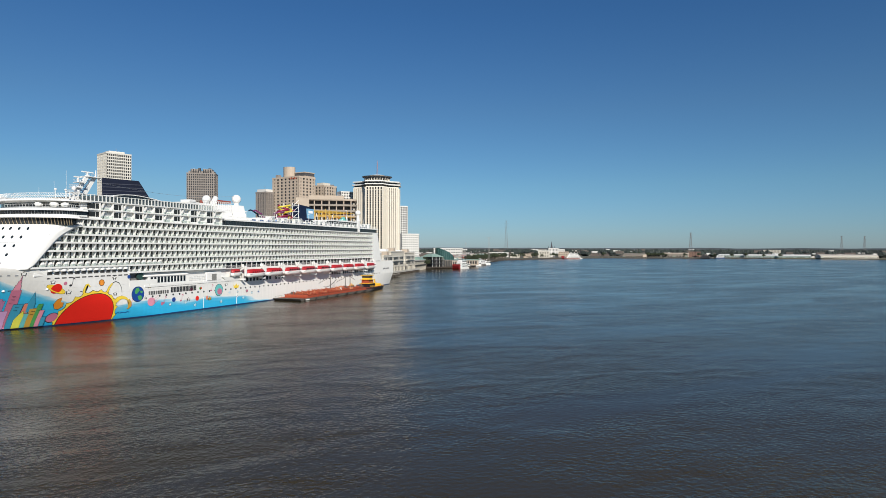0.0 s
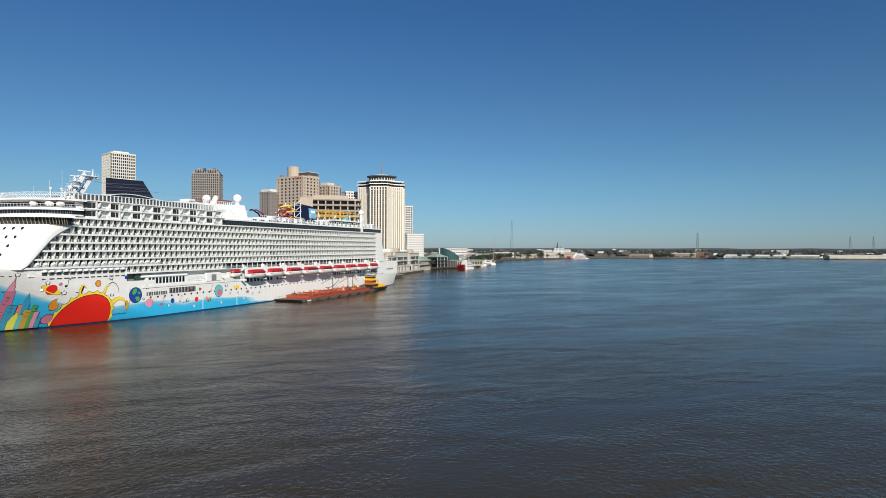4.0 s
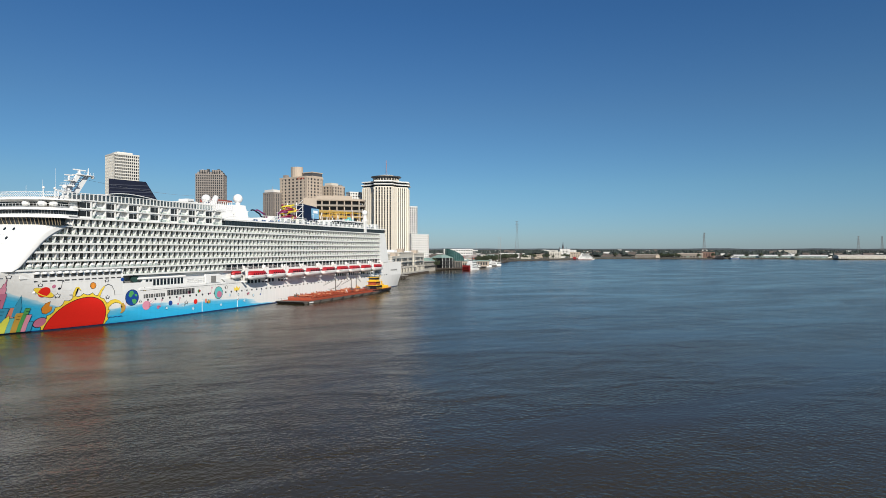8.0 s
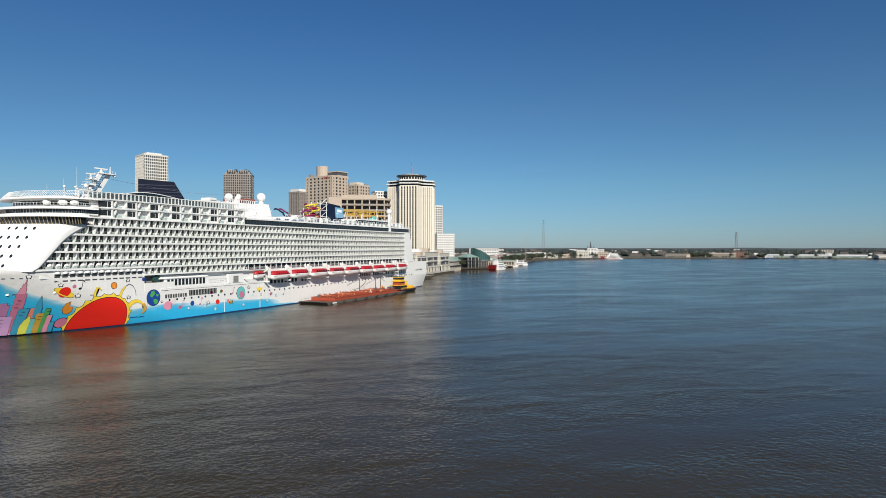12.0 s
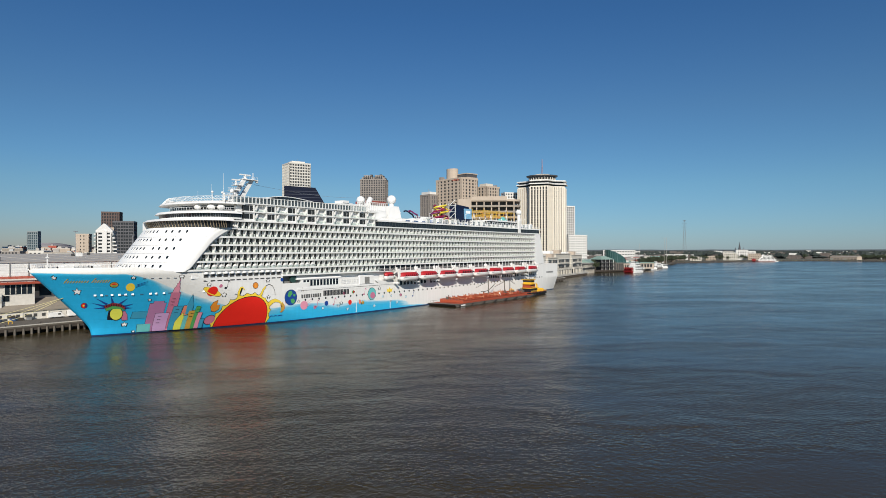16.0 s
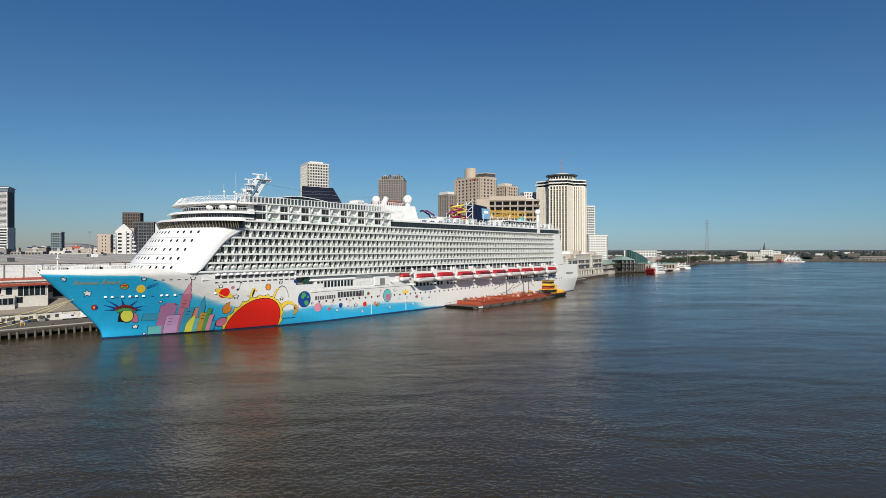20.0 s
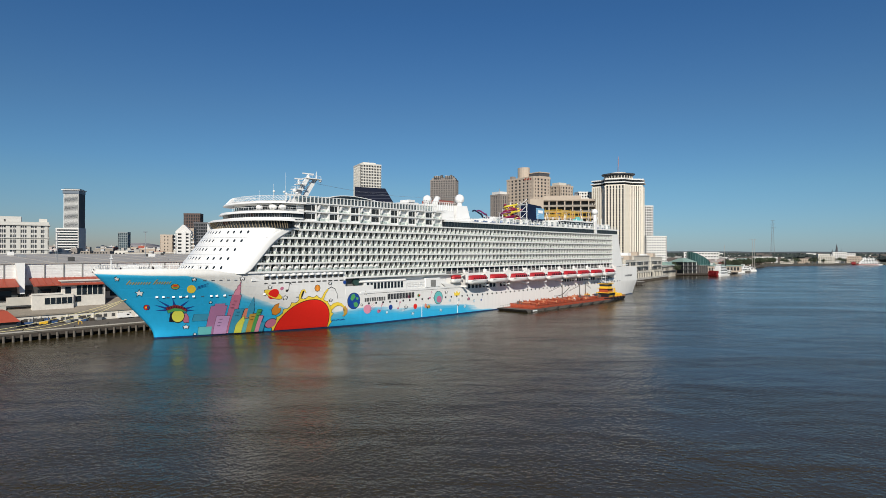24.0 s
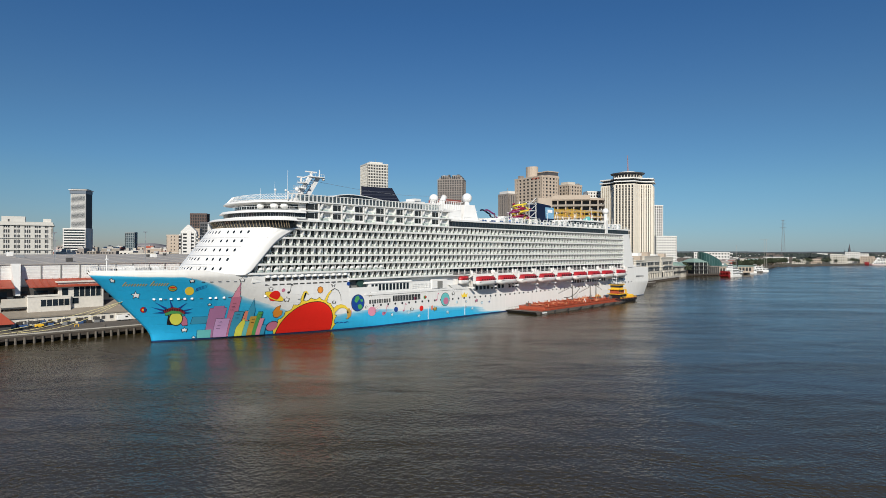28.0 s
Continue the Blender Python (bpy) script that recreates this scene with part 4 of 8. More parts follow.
part("pool_roof", bm, GLASS_DARK, ship, "dark arched glass roof over the pool")
for y in (-15.7, -8.0, 0.0):
    bm = bmesh.new()
    add_tube(bm, [(x, y, z + 0.14) for x, z in arch], 0.17, 6)
    part("pool_roof_rib", bm, WHITE, ship)

# radar mast: two raked legs with cross ties, platforms on the forward side, scanners on top
for x, y, top in ((62.6, -5.6, 55.2), (66.6, -4.4, 54.9)):
    bm = bmesh.new()
    add_loft(bm, [(x, y - 0.7, 44.6), (x + 2.0, y - 0.7, 44.6), (x + 2.0, y + 0.7, 44.6), (x, y + 0.7, 44.6)],
             [(x + 7.2, y - 0.4, top), (x + 8.7, y - 0.4, top), (x + 8.7, y + 0.4, top), (x + 7.2, y + 0.4, top)])
    part("mast_leg", bm, WHITE, ship)
for z in (46.6, 48.4, 50.2, 51.9, 53.4):
    k = 62.6 + 0.68 * (z - 44.6)
    bm = bmesh.new()
    add_rod(bm, (k + 1.2, -5.3, z), (k + 5.2, -4.6, z), 0.16, seg=6)
    add_rod(bm, (k + 1.4, -5.4, z), (k + 6.0, -4.6, z + 1.9), 0.12, seg=6)
    part("mast_tie", bm, WHITE, ship)
for z, x, w in ((48.0, 63.4, 3.4), (50.0, 65.0, 3.2), (52.0, 66.6, 2.9)):
    bm = bmesh.new()
    add_box(bm, x - 1.2, x + w - 1.2, -7.6, -4.4, z, z + 0.22)
    for q in range(5):
        add_rod(bm, (x - 1.1 + q * (w - 0.2) / 4, -7.5, z), (x - 1.1 + q * (w - 0.2) / 4, -7.5, z + 1.05), 0.06, seg=4)
    for h in (0.55, 1.05):
        add_rod(bm, (x - 1.1, -7.5, z + h), (x + w - 1.3, -7.5, z + h), 0.06, seg=4)
        add_rod(bm, (x - 1.1, -7.5, z + h), (x - 1.1, -4.5, z + h), 0.06, seg=4)
    part("mast_platform", bm, WHITE, ship)
bm = bmesh.new()
add_box(bm, 69.2, 76.0, -6.4, -3.4, 54.6, 54.85)
for q in range(6):
    add_rod(bm, (69.3 + q * 1.3, -6.3, 54.8), (69.3 + q * 1.3, -6.3, 55.8), 0.05, seg=4)
add_rod(bm, (69.3, -6.3, 55.8), (75.9, -6.3, 55.8), 0.05, seg=4)
part("mast_crosstree", bm, WHITE, ship)
for x, y, z, w in ((71.0, -5.0, 56.3, 2.4), (65.8, -6.6, 53.8, 1.6)):
    bm = bmesh.new()
    add_box(bm, x - w, x + w, y - 0.25, y + 0.25, z, z + 0.42)
    add_rod(bm, (x, y, z - 1.8), (x, y, z), 0.34)
    part("radar_scanner", bm, WHITE, ship)
for x, y, z, h in ((74.6, -5, 54.8, 2.8), (75.6, -3.6, 54.8, 2.4)):
    bm = bmesh.new()
    add_rod(bm, (x, y, z), (x, y, z + h), 0.2, 0.14, seg=6)
    part("mast_aerial", bm, WHITE, ship)
for x, y, z, r in ((64.0, -6.8, 49.6, 0.8), (76.0, -5.5, 54.2, 0.6)):
    bm = bmesh.new()
    add_ball(bm, (x, y, z), r)
    part("small_radome", bm, WHITE, ship, smooth=True)
for x, y, h, r in ((57, -12, 10.5, 0.06), (51, -14, 6.0, 0.05), (50, -16, 3.0, 0.12), (54.5, -15, 3.2, 0.12), (61, -13, 3.4, 0.12), (47, -12, 3.6, 0.05), (58.5, -10, 3.2, 0.2)):
    bm = bmesh.new()
    add_rod(bm, (x, y, 44.6), (x, y, 44.6 + h), r, r * 0.5, seg=5)
    if r > 0.1:
        add_ball(bm, (x, y, 44.7 + h), 0.42, u=10, v=6)
    part("whip_aerial", bm, WHITE, ship)

# deck houses and aft funnel
boxpart("fan_house", ship, OFFWHITE, 114, 121, -13, 6, 44.4, 48.2)
boxpart("fan_house_cap", ship, WHITE, 115, 118.5, -13.3, -8, 48.2, 49.2)
bm = bmesh.new()
add_tube(bm, [(75.5 + i * 4.3, -4.2 + i * 0.16, 53.2 - 2.4 * math.sin(math.pi * i / 20) + i * 0.07) for i in range(21)], 0.045, 4)
part("dressing_line", bm, STEEL, ship)
boxpart("court_house", ship, WHITE, 128, 148, -9, 9, 41.0, 48.5)
bm = bmesh.new()
for i in range(14):
    add_box(bm, 128 + i * 1.45, 128.3 + i * 1.45, -9.25, -9.0, 46.2, 50.0)
add_box(bm, 128, 149, -9.25, -9.0, 49.8, 50.0)
part("court_fence", bm, WHITE, ship)
boxpart("brick_red_roof", ship, mat("rust_red_roof", (0.28, 0.07, 0.05), 0.6), 141, 152, -5, 5, 50.0, 51.2)
for x, y, z, r in ((132.3, -7.0, 50.6, 2.0), (160.8, -1.0, 53.0, 2.35), (269.5, -14.0, 51.4, 1.9)):
    bm = bmesh.new()
    add_ball(bm, (x, y, z), r, u=20, v=14)
    dome = part("radome", bm, WHITE, ship, "white spherical radome", smooth=True)
    bm = bmesh.new()
    base = 48.5 if x < 150 else 41.0
    add_rod(bm, (x, y, base), (x, y, z - r * 0.8), r * 0.62, r * 0.5, seg=12)
    part("pedestal", bm, WHITE, dome)
bm = bmesh.new()
add_rod(bm, (139.5, -4, 48.4), (142.2, -4, 52.4), 1.3, 1.3, 14)
part("leaning_vent", bm, WHITE, ship, smooth=True)
bm = bmesh.new()
add_loft(bm, [(153.5, -5, 41), (165, -5, 41), (165, 4, 41), (153.5, 4, 41)], [(156.5, -3.6, 49.6), (163.4, -3.6, 49.6), (163.4, 3, 49.6), (156.5, 3, 49.6)])
part("radome_house", bm, WHITE, ship)
bm = bmesh.new()
add_loft(bm, [(212, -6, 43.6), (228, -6, 43.6), (228, 1, 43.6), (212, 1, 43.6)], [(211.0, -5.4, 53.8), (225.4, -5.4, 52.8), (225.4, -0.5, 52.8), (211.0, -0.5, 53.8)])
bmesh.ops.bevel(bm, geom=list(bm.edges), offset=0.3, segments=2, affect="EDGES")
aft_funnel = part("aft_funnel", bm, NAVY, ship, "navy aft funnel with a pale blue panel")
boxpart("funnel_panel", aft_funnel, mat("pale_blue_panel", (0.20, 0.42, 0.62), 0.4, vary=0.3, scale=0.3), 219.5, 227, -6.0, -5.5, 45.6, 51.6)
boxpart("funnel_mark", aft_funnel, P_WHT, 221, 225.5, -6.1, -6.02, 48.8, 50.4)

# water slides: coiled tubes round a white tower
PLUM = mat("plum_slide", (0.16, 0.02, 0.10), 0.3)
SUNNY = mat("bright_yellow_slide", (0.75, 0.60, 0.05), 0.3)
MAROON = mat("maroon_slide", (0.24, 0.012, 0.05), 0.3)
SLIDES = [(MAROON, 0.0, 2.7, 189.5, 2.5, 43.0, 51.5), (SUNNY, 3.1, 2.7, 190.0, 2.5, 43.2, 52.2), (PLUM, 1.2, 3.3, 187.2, 1.5, 42.5, 47.5),
          (P_YEL, 4.4, 2.0, 194.6, 1.6, 43.4, 51.0), (MAROON, 2.2, 2.0, 195.4, 1.6, 43.0, 49.5), (mat("blue_slide", (0.03, 0.16, 0.45), 0.3), 2.2, 3.2, 185.5, 1.0, 42.0, 44.8)]
for m, ph, r, cx, turns, za, zb in SLIDES:
    bm = bmesh.new()
    k = int(turns * 18)
    pts = [(cx + r * 1.5 * math.cos(ph + 6.28 * i / 18) + 2.0 * i / k, -9 + r * math.sin(ph + 6.28 * i / 18), za + (zb - za) * i / k) for i in range(k + 1)]
    add_tube(bm, pts, 0.46, 8)
    part("water_slide", bm, m, ship, smooth=True)
for i in range(6):
    bm = bmesh.new()
    x = 184.5 + i * 2.6
    add_rod(bm, (x, -9 + (i % 2) * 1.6, 41), (x, -9 + (i % 2) * 1.6, 47.5 + (i % 3) * 1.8), 0.16, seg=6)
    part("slide_support", bm, WHITE, ship)
for x in (197, 203):
    for y in (-11, -5):
        bm = bmesh.new()
        add_rod(bm, (x, y, 41), (x, y, 53.4), 0.2, seg=6)
        part("slide_tower_post", bm, WHITE, ship)
for z in (45, 48.5, 52):
    boxpart("slide_tower_landing", ship, WHITE, 196.6, 203.4, -11.4, -4.6, z, z + 0.2)
for k in range(4):
    bm = bmesh.new()
    add_rod(bm, (197, -11.2, 41.2 + 3.5 * k), (203, -11.2, 44.8 + 3.5 * k), 0.14, seg=5)
    part("slide_tower_stair", bm, WHITE, ship)
for y, ph in ((-8, 0.0), (-5.5, 0.6)):
    bm = bmesh.new()
    pts = [(166 + i * 0.75, y + 0.8 * math.sin(i * 0.7 + ph), 47.6 - 3.4 * (i / 13) ** 1.3 - 0.4 * math.cos(i + ph)) for i in range(14)]
    add_tube(bm, pts, 0.42, 7)
    part("body_slide", bm, NAVY if y > -6 else PLUM, ship, smooth=True)

# yellow ropes course: posts, beams and hanging walkways
bm = bmesh.new()
for i in range(9):
    for y in (-12, -4, 4):
        add_rod(bm, (231 + i * 4.6, y, 44.6), (231 + i * 4.6, y, 52.2 - (i % 3) * 0.7), 0.12, seg=5)
for z in (48.4, 51.0):
    for y in (-12, -4, 4):
        add_rod(bm, (231, y, z), (268, y, z), 0.14, seg=5)
    for i in range(9):
        add_rod(bm, (231 + i * 4.6, -12, z), (231 + i * 4.6, 4, z), 0.1, seg=5)
part("ropes_course", bm, mat("yellow_course_steel", (0.60, 0.36, 0.04), 0.45), ship)
for i in range(14):
    bm = bmesh.new()
    add_rod(bm, (233.2 + i * 2.5, -12 + (i % 3) * 4, 44.6 + (i % 2) * 2.4), (233.2 + i * 2.5, -12 + (i % 3) * 4, 47.5 + (i % 2) * 2.4), 0.1, seg=4)
    add_rod(bm, (232 + i * 2.5, -12 + (i % 3) * 4, 48.2 + (i % 2) * 2.4), (234.4 + i * 2.5, -11 + (i % 3) * 4, 47.6 + (i % 2) * 2.4), 0.08, seg=4)
    add_box(bm, 232 + i * 2.5, 233 + i * 2.5, -12.4 + (i % 3) * 4, -11.6 + (i % 3) * 4, 47.3 + (i % 2) * 2.4, 47.45 + (i % 2) * 2.4)
    part("course_walkway", bm, (P_OCEAN, P_ORA, TEAK, STEEL, BOATRED)[i % 5], ship)
for i in range(3):
    boxpart("climbing_frame", ship, P_TEAL, 246 + i * 3.0, 247.4 + i * 3.0, -15, -13, 44.8, 46.3 + (i % 2) * 1.2)
for i in range(18):
    boxpart("course_fence_post", ship, WHITE, 229 + i * 1.7, 229.12 + i * 1.7, -17.6, -17.5, 41.0, 45.2)
for z in (43.0, 45.1):
    boxpart("course_fence_rail", ship, WHITE, 229, 258, -17.62, -17.48, z, z + 0.14)

# deck houses, parasols and screens on the open deck
rng = random.Random(9)
for i in range(24):
    x = 166 + i * 5.0 + rng.random() * 2
    if 183 < x < 206 and i % 2:
        continue
    bm = bmesh.new()
    h = 1.6 + rng.random() * 2.0
    if rng.random() < 0.5:
        add_box(bm, x, x + 2.0 + rng.random() * 2, -17 + rng.random() * 4, -11, 41.0, 41.0 + h)
    else:
        add_rod(bm, (x, -16, 41), (x, -16, 43.4), 0.08, seg=5)
        add_rod(bm, (x, -16, 43.0), (x, -16, 43.9), 1.5, 0.1, 10)
    part("deck_house" if h > 2.6 else "deck_parasol", bm, OFFWHITE, ship)
boxpart("upper_deck_house", ship, OFFWHITE, 168, 208, -10, 10, 41.0, 43.6)
boxpart("upper_deck_glass", ship, CABIN, 169, 207, -10.1, -9.9, 41.6, 43.0)
bm = bmesh.new()
add_box(bm, -0.06, 0.06, -0.06, 0.06, 0, 1.15)
RAILPOST = mesh_of(bm, WHITE)
for i in range(28):
    piece("upper_rail_post", RAILPOST, ship, 168.5 + i * 1.45, -10.0, 43.6)
boxpart("upper_rail", ship, WHITE, 168, 208, -10.06, -9.94, 44.7, 44.8)
bm = bmesh.new()
add_box(bm, 0, 2.0, 0, 0.7, 0.25, 0.4)
add_box(bm, 1.5, 2.2, 0, 0.7, 0.4, 0.95)
LOUNGER = mesh_of(bm, BLUEPAINT)
rng = random.Random(8)
for i in range(60):
    piece("sun_lounger", LOUNGER, ship, 150 + i * 2.1 + rng.random() * 0.3, -18.8 + (i % 3) * 0.9, 41.0)
for i in range(22):
    x = 166.5 + i * 5.2
    bm = bmesh.new()
    add_box(bm, x, x + 0.22, -19.3, -19.0, 41.0, 43.4)
    add_box(bm, x + 2.6, x + 2.82, -19.3, -19.0, 41.0, 43.4)
    add_box(bm, x, x + 2.82, -19.3, -19.0, 43.2, 43.4)
    part("screen_frame", bm, WHITE, ship)
    boxpart("screen_pane", ship, WINDGLASS, x + 0.22, x + 2.6, -19.2, -19.14, 41.1, 43.2)
for i in range(10):
    bm = bmesh.new()
    x = 208 + i * 6
    add_rod(bm, (x, -18.5, 41), (x + 2.5, -18.5, 46.0 if i % 3 else 48.0), 0.14, seg=5)
    add_rod(bm, (x + 5, -18.5, 41), (x + 2.5, -18.5, 46.0 if i % 3 else 48.0), 0.14, seg=5)
    part("deck_frame", bm, WHITE, ship)
for x, y, z0, h in ((150, -16, 41, 4.5), (172, -17, 41, 5), (206, -16, 41, 6), (250, -16, 44.8, 7), (276, -15, 41, 6)):
    bm = bmesh.new()
    add_rod(bm, (x, y, z0), (x, y, z0 + h), 0.14, 0.07, seg=6)
    add_box(bm, x - 0.6, x + 0.6, y - 0.2, y + 0.2, z0 + h, z0 + h + 0.25)
    part("lamp_mast", bm, WHITE, ship)


# ---- mural on the port bow ----
def decal(name, outline, material, lift=0.06, parent=None, label="", charted=True):
    """A painted shape on the hull: an outline in (x, z), cut fine and wrapped on the plating."""
    bm = bmesh.new()
    bm.faces.new([bm.verts.new((x, 0, z)) for x, z in outline])
    bmesh.ops.triangulate(bm, faces=bm.faces)
    xs, zs = [p[0] for p in outline], [p[1] for p in outline]
    step = 0.6 if max(xs) - min(xs) < 6 else 1.0
    if min(xs) < 33:
        step *= 0.25
    for lo, hi, axis in ((min(xs), max(xs), 0), (min(zs), max(zs), 2)):
        c = math.ceil(lo / step) * step
        while c < hi:
            no = (1, 0, 0) if axis == 0 else (0, 0, 1)
            co = (c, 0, 0) if axis == 0 else (0, 0, c)
            bmesh.ops.bisect_plane(bm, geom=bm.verts[:] + bm.edges[:] + bm.faces[:], plane_co=co, plane_no=no)
            c += step
    for v in bm.verts:
        if charted:
            v.co.x = on_plating(v.co.x, v.co.z)
        v.co.y = -half_breadth(v.co.x, v.co.z) - lift
    for f in bm.faces:
        f.normal_update()
        if f.normal.y > 0:
            f.normal_flip()
    me = bpy.data.meshes.new("paint")
    bm.to_mesh(me)
    bm.free()
    me.materials.append(material)
    me.polygons.foreach_set("use_smooth", [True] * len(me.polygons))
    ob = new(name, me)
    ob.parent = parent or ship
    if label:
        ob["label"] = label
    return ob


def oval(x, z, a, b=None, n=28, tilt=0.0):
    b = a if b is None else b
    c, s = math.cos(tilt), math.sin(tilt)
    return [(x + c * a * math.cos(t) - s * b * math.sin(t), z + s * a * math.cos(t) + c * b * math.sin(t)) for t in [2 * math.pi * i / n for i in range(n)]]


def on_bow(cx, cz, across, z):
    """The place on the plating that lies so far across from (cx, cz), square to the bow quarter."""
    lo, hi = cx - 8, cx + 8
    for _ in range(26):
        mid = (lo + hi) / 2
        if 0.925 * (mid - cx) + 0.38 * (half_breadth(mid, z) - half_breadth(cx, cz)) < across:
            lo = mid
        else:
            hi = mid
    return (lo + hi) / 2, z


def star(x, z, r, turn=0.0):
    """A five-pointed star on the plating itself, regular to one who looks square at the bow quarter."""
    cx = on_plating(x, z)
    pts = []
    for i in range(10):
        k, a = r * (1.0 if i % 2 == 0 else 0.42), turn + math.pi / 2 + math.pi * i / 5
        pts.append(on_bow(cx, z, k * math.cos(a) * (0.925 if x > 76 else 1.0), z + k * math.sin(a)))
    return pts


def upright(outline, x, z):
    """Carries an outline of the mural chart on to the plating without the slant of the flare."""
    cx, y0 = on_plating(x, z), half_breadth(x, z, 0.0)
    return [on_bow(cx, z, 0.866 * (px - x) + 0.5 * (half_breadth(px, z, 0.0) - y0), pz) for px, pz in outline]


def grow(outline, d):
    cx, cz = sum(p[0] for p in outline) / len(outline), sum(p[1] for p in outline) / len(outline)
    r = max(math.hypot(p[0] - cx, p[1] - cz) for p in outline)
    return [(cx + (x - cx) * (1 + d / r), cz + (z - cz) * (1 + d / r)) for x, z in outline]


def outlined(name, outline, material, line=0.16, lift=0.06, label="", charted=True):
    o = decal(name, grow(outline, line), P_BLK, lift, label=label, charted=charted)
    decal("fill", outline, material, lift + 0.04, o, charted=charted)
    return o


# rising sun with a ragged yellow corona
def half_sun(cx, w_left, w_right, h, z0, n=40):
    pts = []
    for i in range(n + 1):
        t = math.pi * i / n
        c, s = math.cos(t), math.sin(t)
        pts.append((cx + (w_right if c > 0 else w_left) * math.copysign(abs(c) ** 0.9, c), z0 + h * max(s, 0.0) ** 0.95))
    return pts


inner = half_sun(63.0, 9.8, 8.4, 10.2, 0.5)
def flames(inset):
    """Corona outline with soft pointed tongues of uneven height."""
    rng = random.Random(12)
    base = half_sun(63.0, 9.8, 8.4, 10.2, 0.5, 96)
    out = []
    for i, (x, z) in enumerate(base):
        ph = i % 8
        if ph == 0:
            tall = 0.04 + 0.08 * rng.random()
        k = 1.10 + tall * max(0.0, 1 - abs(ph - 4) / 3.0) ** 1.3 - inset
        out.append((63.0 + (x - 63.0) * k, max(0.5, 0.5 + (z - 0.5) * k)))
    return out
sunburst = decal("sun_corona", flames(0.0), P_BLK, 0.05, label="painted scarlet sun with a yellow flaming corona")
decal("flame", flames(0.018), P_YEL, 0.08, sunburst)
decal("sun_edge", [(63 + (x - 63) * 1.022, 0.5 + (z - 0.5) * 1.022) for x, z in inner], P_BLK, 0.11, sunburst)
decal("sun_disc", inner, P_RED, 0.14, sunburst)
def curl(name, pts, w, m, lift=0.17):
    """A tapering painted stroke along a bent line."""
    up, dn = [], []
    n = len(pts)
    for i, (x, z) in enumerate(pts):
        a, b = pts[max(i - 1, 0)], pts[min(i + 1, n - 1)]
        d = math.hypot(b[0] - a[0], b[1] - a[1])
        nx, nz = -(b[1] - a[1]) / d, (b[0] - a[0]) / d
        h = w * (1 - i / n) ** 0.7 + 0.06
        up.append((x + nx * h, z + nz * h)); dn.append((x - nx * h, z - nz * h))
    return decal(name, up + dn[::-1], m, lift)
for pts, w in (([(70.6, 7.2), (71.8, 8.3), (73.4, 8.7), (75.0, 8.3), (76.2, 7.4)], 0.75), ([(58.0, 11.4), (57.9, 12.8), (58.5, 14.2), (59.4, 14.3), (60.0, 13.4)], 0.35), ([(67.0, 11.0), (67.9, 12.8), (69.2, 14.2)], 0.38)):
    o = curl("flame_edge", pts, w + 0.07, P_BLK, 0.15)
    curl("flame_tongue", pts, w, P_YEL, 0.19)
curl("thin_arc", [(69.2, 14.2), (70.6, 14.9), (72.2, 14.2), (73.2, 12.4), (73.4, 10.6)], 0.05, P_BLK, 0.12)
curl("orange_curl", [(76.3, 7.4), (77.2, 6.4), (77.2, 5.0), (76.2, 4.0)], 0.62, P_GLD, 0.15)
for k in range(3):
    curl("wave_mark", [(72.6 + k * 1.6, 2.6), (73.2 + k * 1.6, 2.9), (73.9 + k * 1.6, 2.7)], 0.1, P_OCEAN, 0.1)

# city skyline blocks along the waterline
SKYLINE = [((31.3, 35.9, 0.5, 10.2), P_MAUVE, 1.5), ((29.6, 33.4, 0.5, 3.2), P_TEAL, 0.4)]
def block(x0, x1, z0, z1, m, lean, lift, line=0.13):
    o = outlined("painted_tower", [(x0 + lean * 0.5, z0), (x1 + lean * 0.5, z0), (x1 - lean * 0.2, z1), (x0 - lean * 0.2, z1)], m, line, lift)
    return o
for k, ((x0, x1, z0, z1), m, lean) in enumerate(SKYLINE):
    block(x0, x1, z0, z1, m, lean, 0.05 + 0.02 * k)
outlined("painted_step", [(32.0, 10.2), (34.9, 10.1), (34.7, 10.9), (31.9, 10.9)], P_MAUVE, 0.1, 0.05)
# stepped spire
for k, (o, m) in enumerate((([(37.4, 0.6), (40.4, 0.6), (38.4, 13.6), (35.7, 13.7)], P_ROSE), ([(36.0, 13.7), (37.9, 13.6), (37.6, 15.4), (36.1, 15.4)], P_PNK), ([(36.3, 15.4), (37.3, 15.4), (37.2, 16.7), (36.4, 16.7)], P_PNK), ([(36.62, 16.7), (36.98, 16.7), (36.82, 18.3), (36.74, 18.3)], P_ROSE))):
    outlined("painted_spire", o, m, 0.12, 0.13 + 0.02 * k)
block(33.8, 37.7, 0.5, 6.7, P_LAV, 0.7, 0.20)
for k, ((x0, x1, z0, z1), m, lean) in enumerate((((38.3, 41.0, 0.5, 8.8), P_SEA, 0.7), ((41.2, 43.0, 0.5, 8.9), P_SAL, 0.5), ((45.2, 46.6, 0.5, 8.4), P_GRN, 0.5), ((43.4, 45.3, 0.5, 7.0), P_GLD, 0.5), ((46.5, 47.8, 0.5, 6.2), P_PNK, 0.4), ((42.1, 43.7, 0.5, 5.4), P_TEAL, 0.4), ((47.9, 49.2, 0.5, 3.8), P_SEA, 0.3))):
    block(x0, x1, z0, z1, m, lean, 0.22 + 0.02 * k)
outlined("painted_cone", [(42.5, 5.8), (44.4, 5.8), (43.9, 9.2), (43.1, 10.8), (42.35, 12.9), (42.2, 10.8), (42.0, 9.0)], P_SEA, 0.12, 0.25)
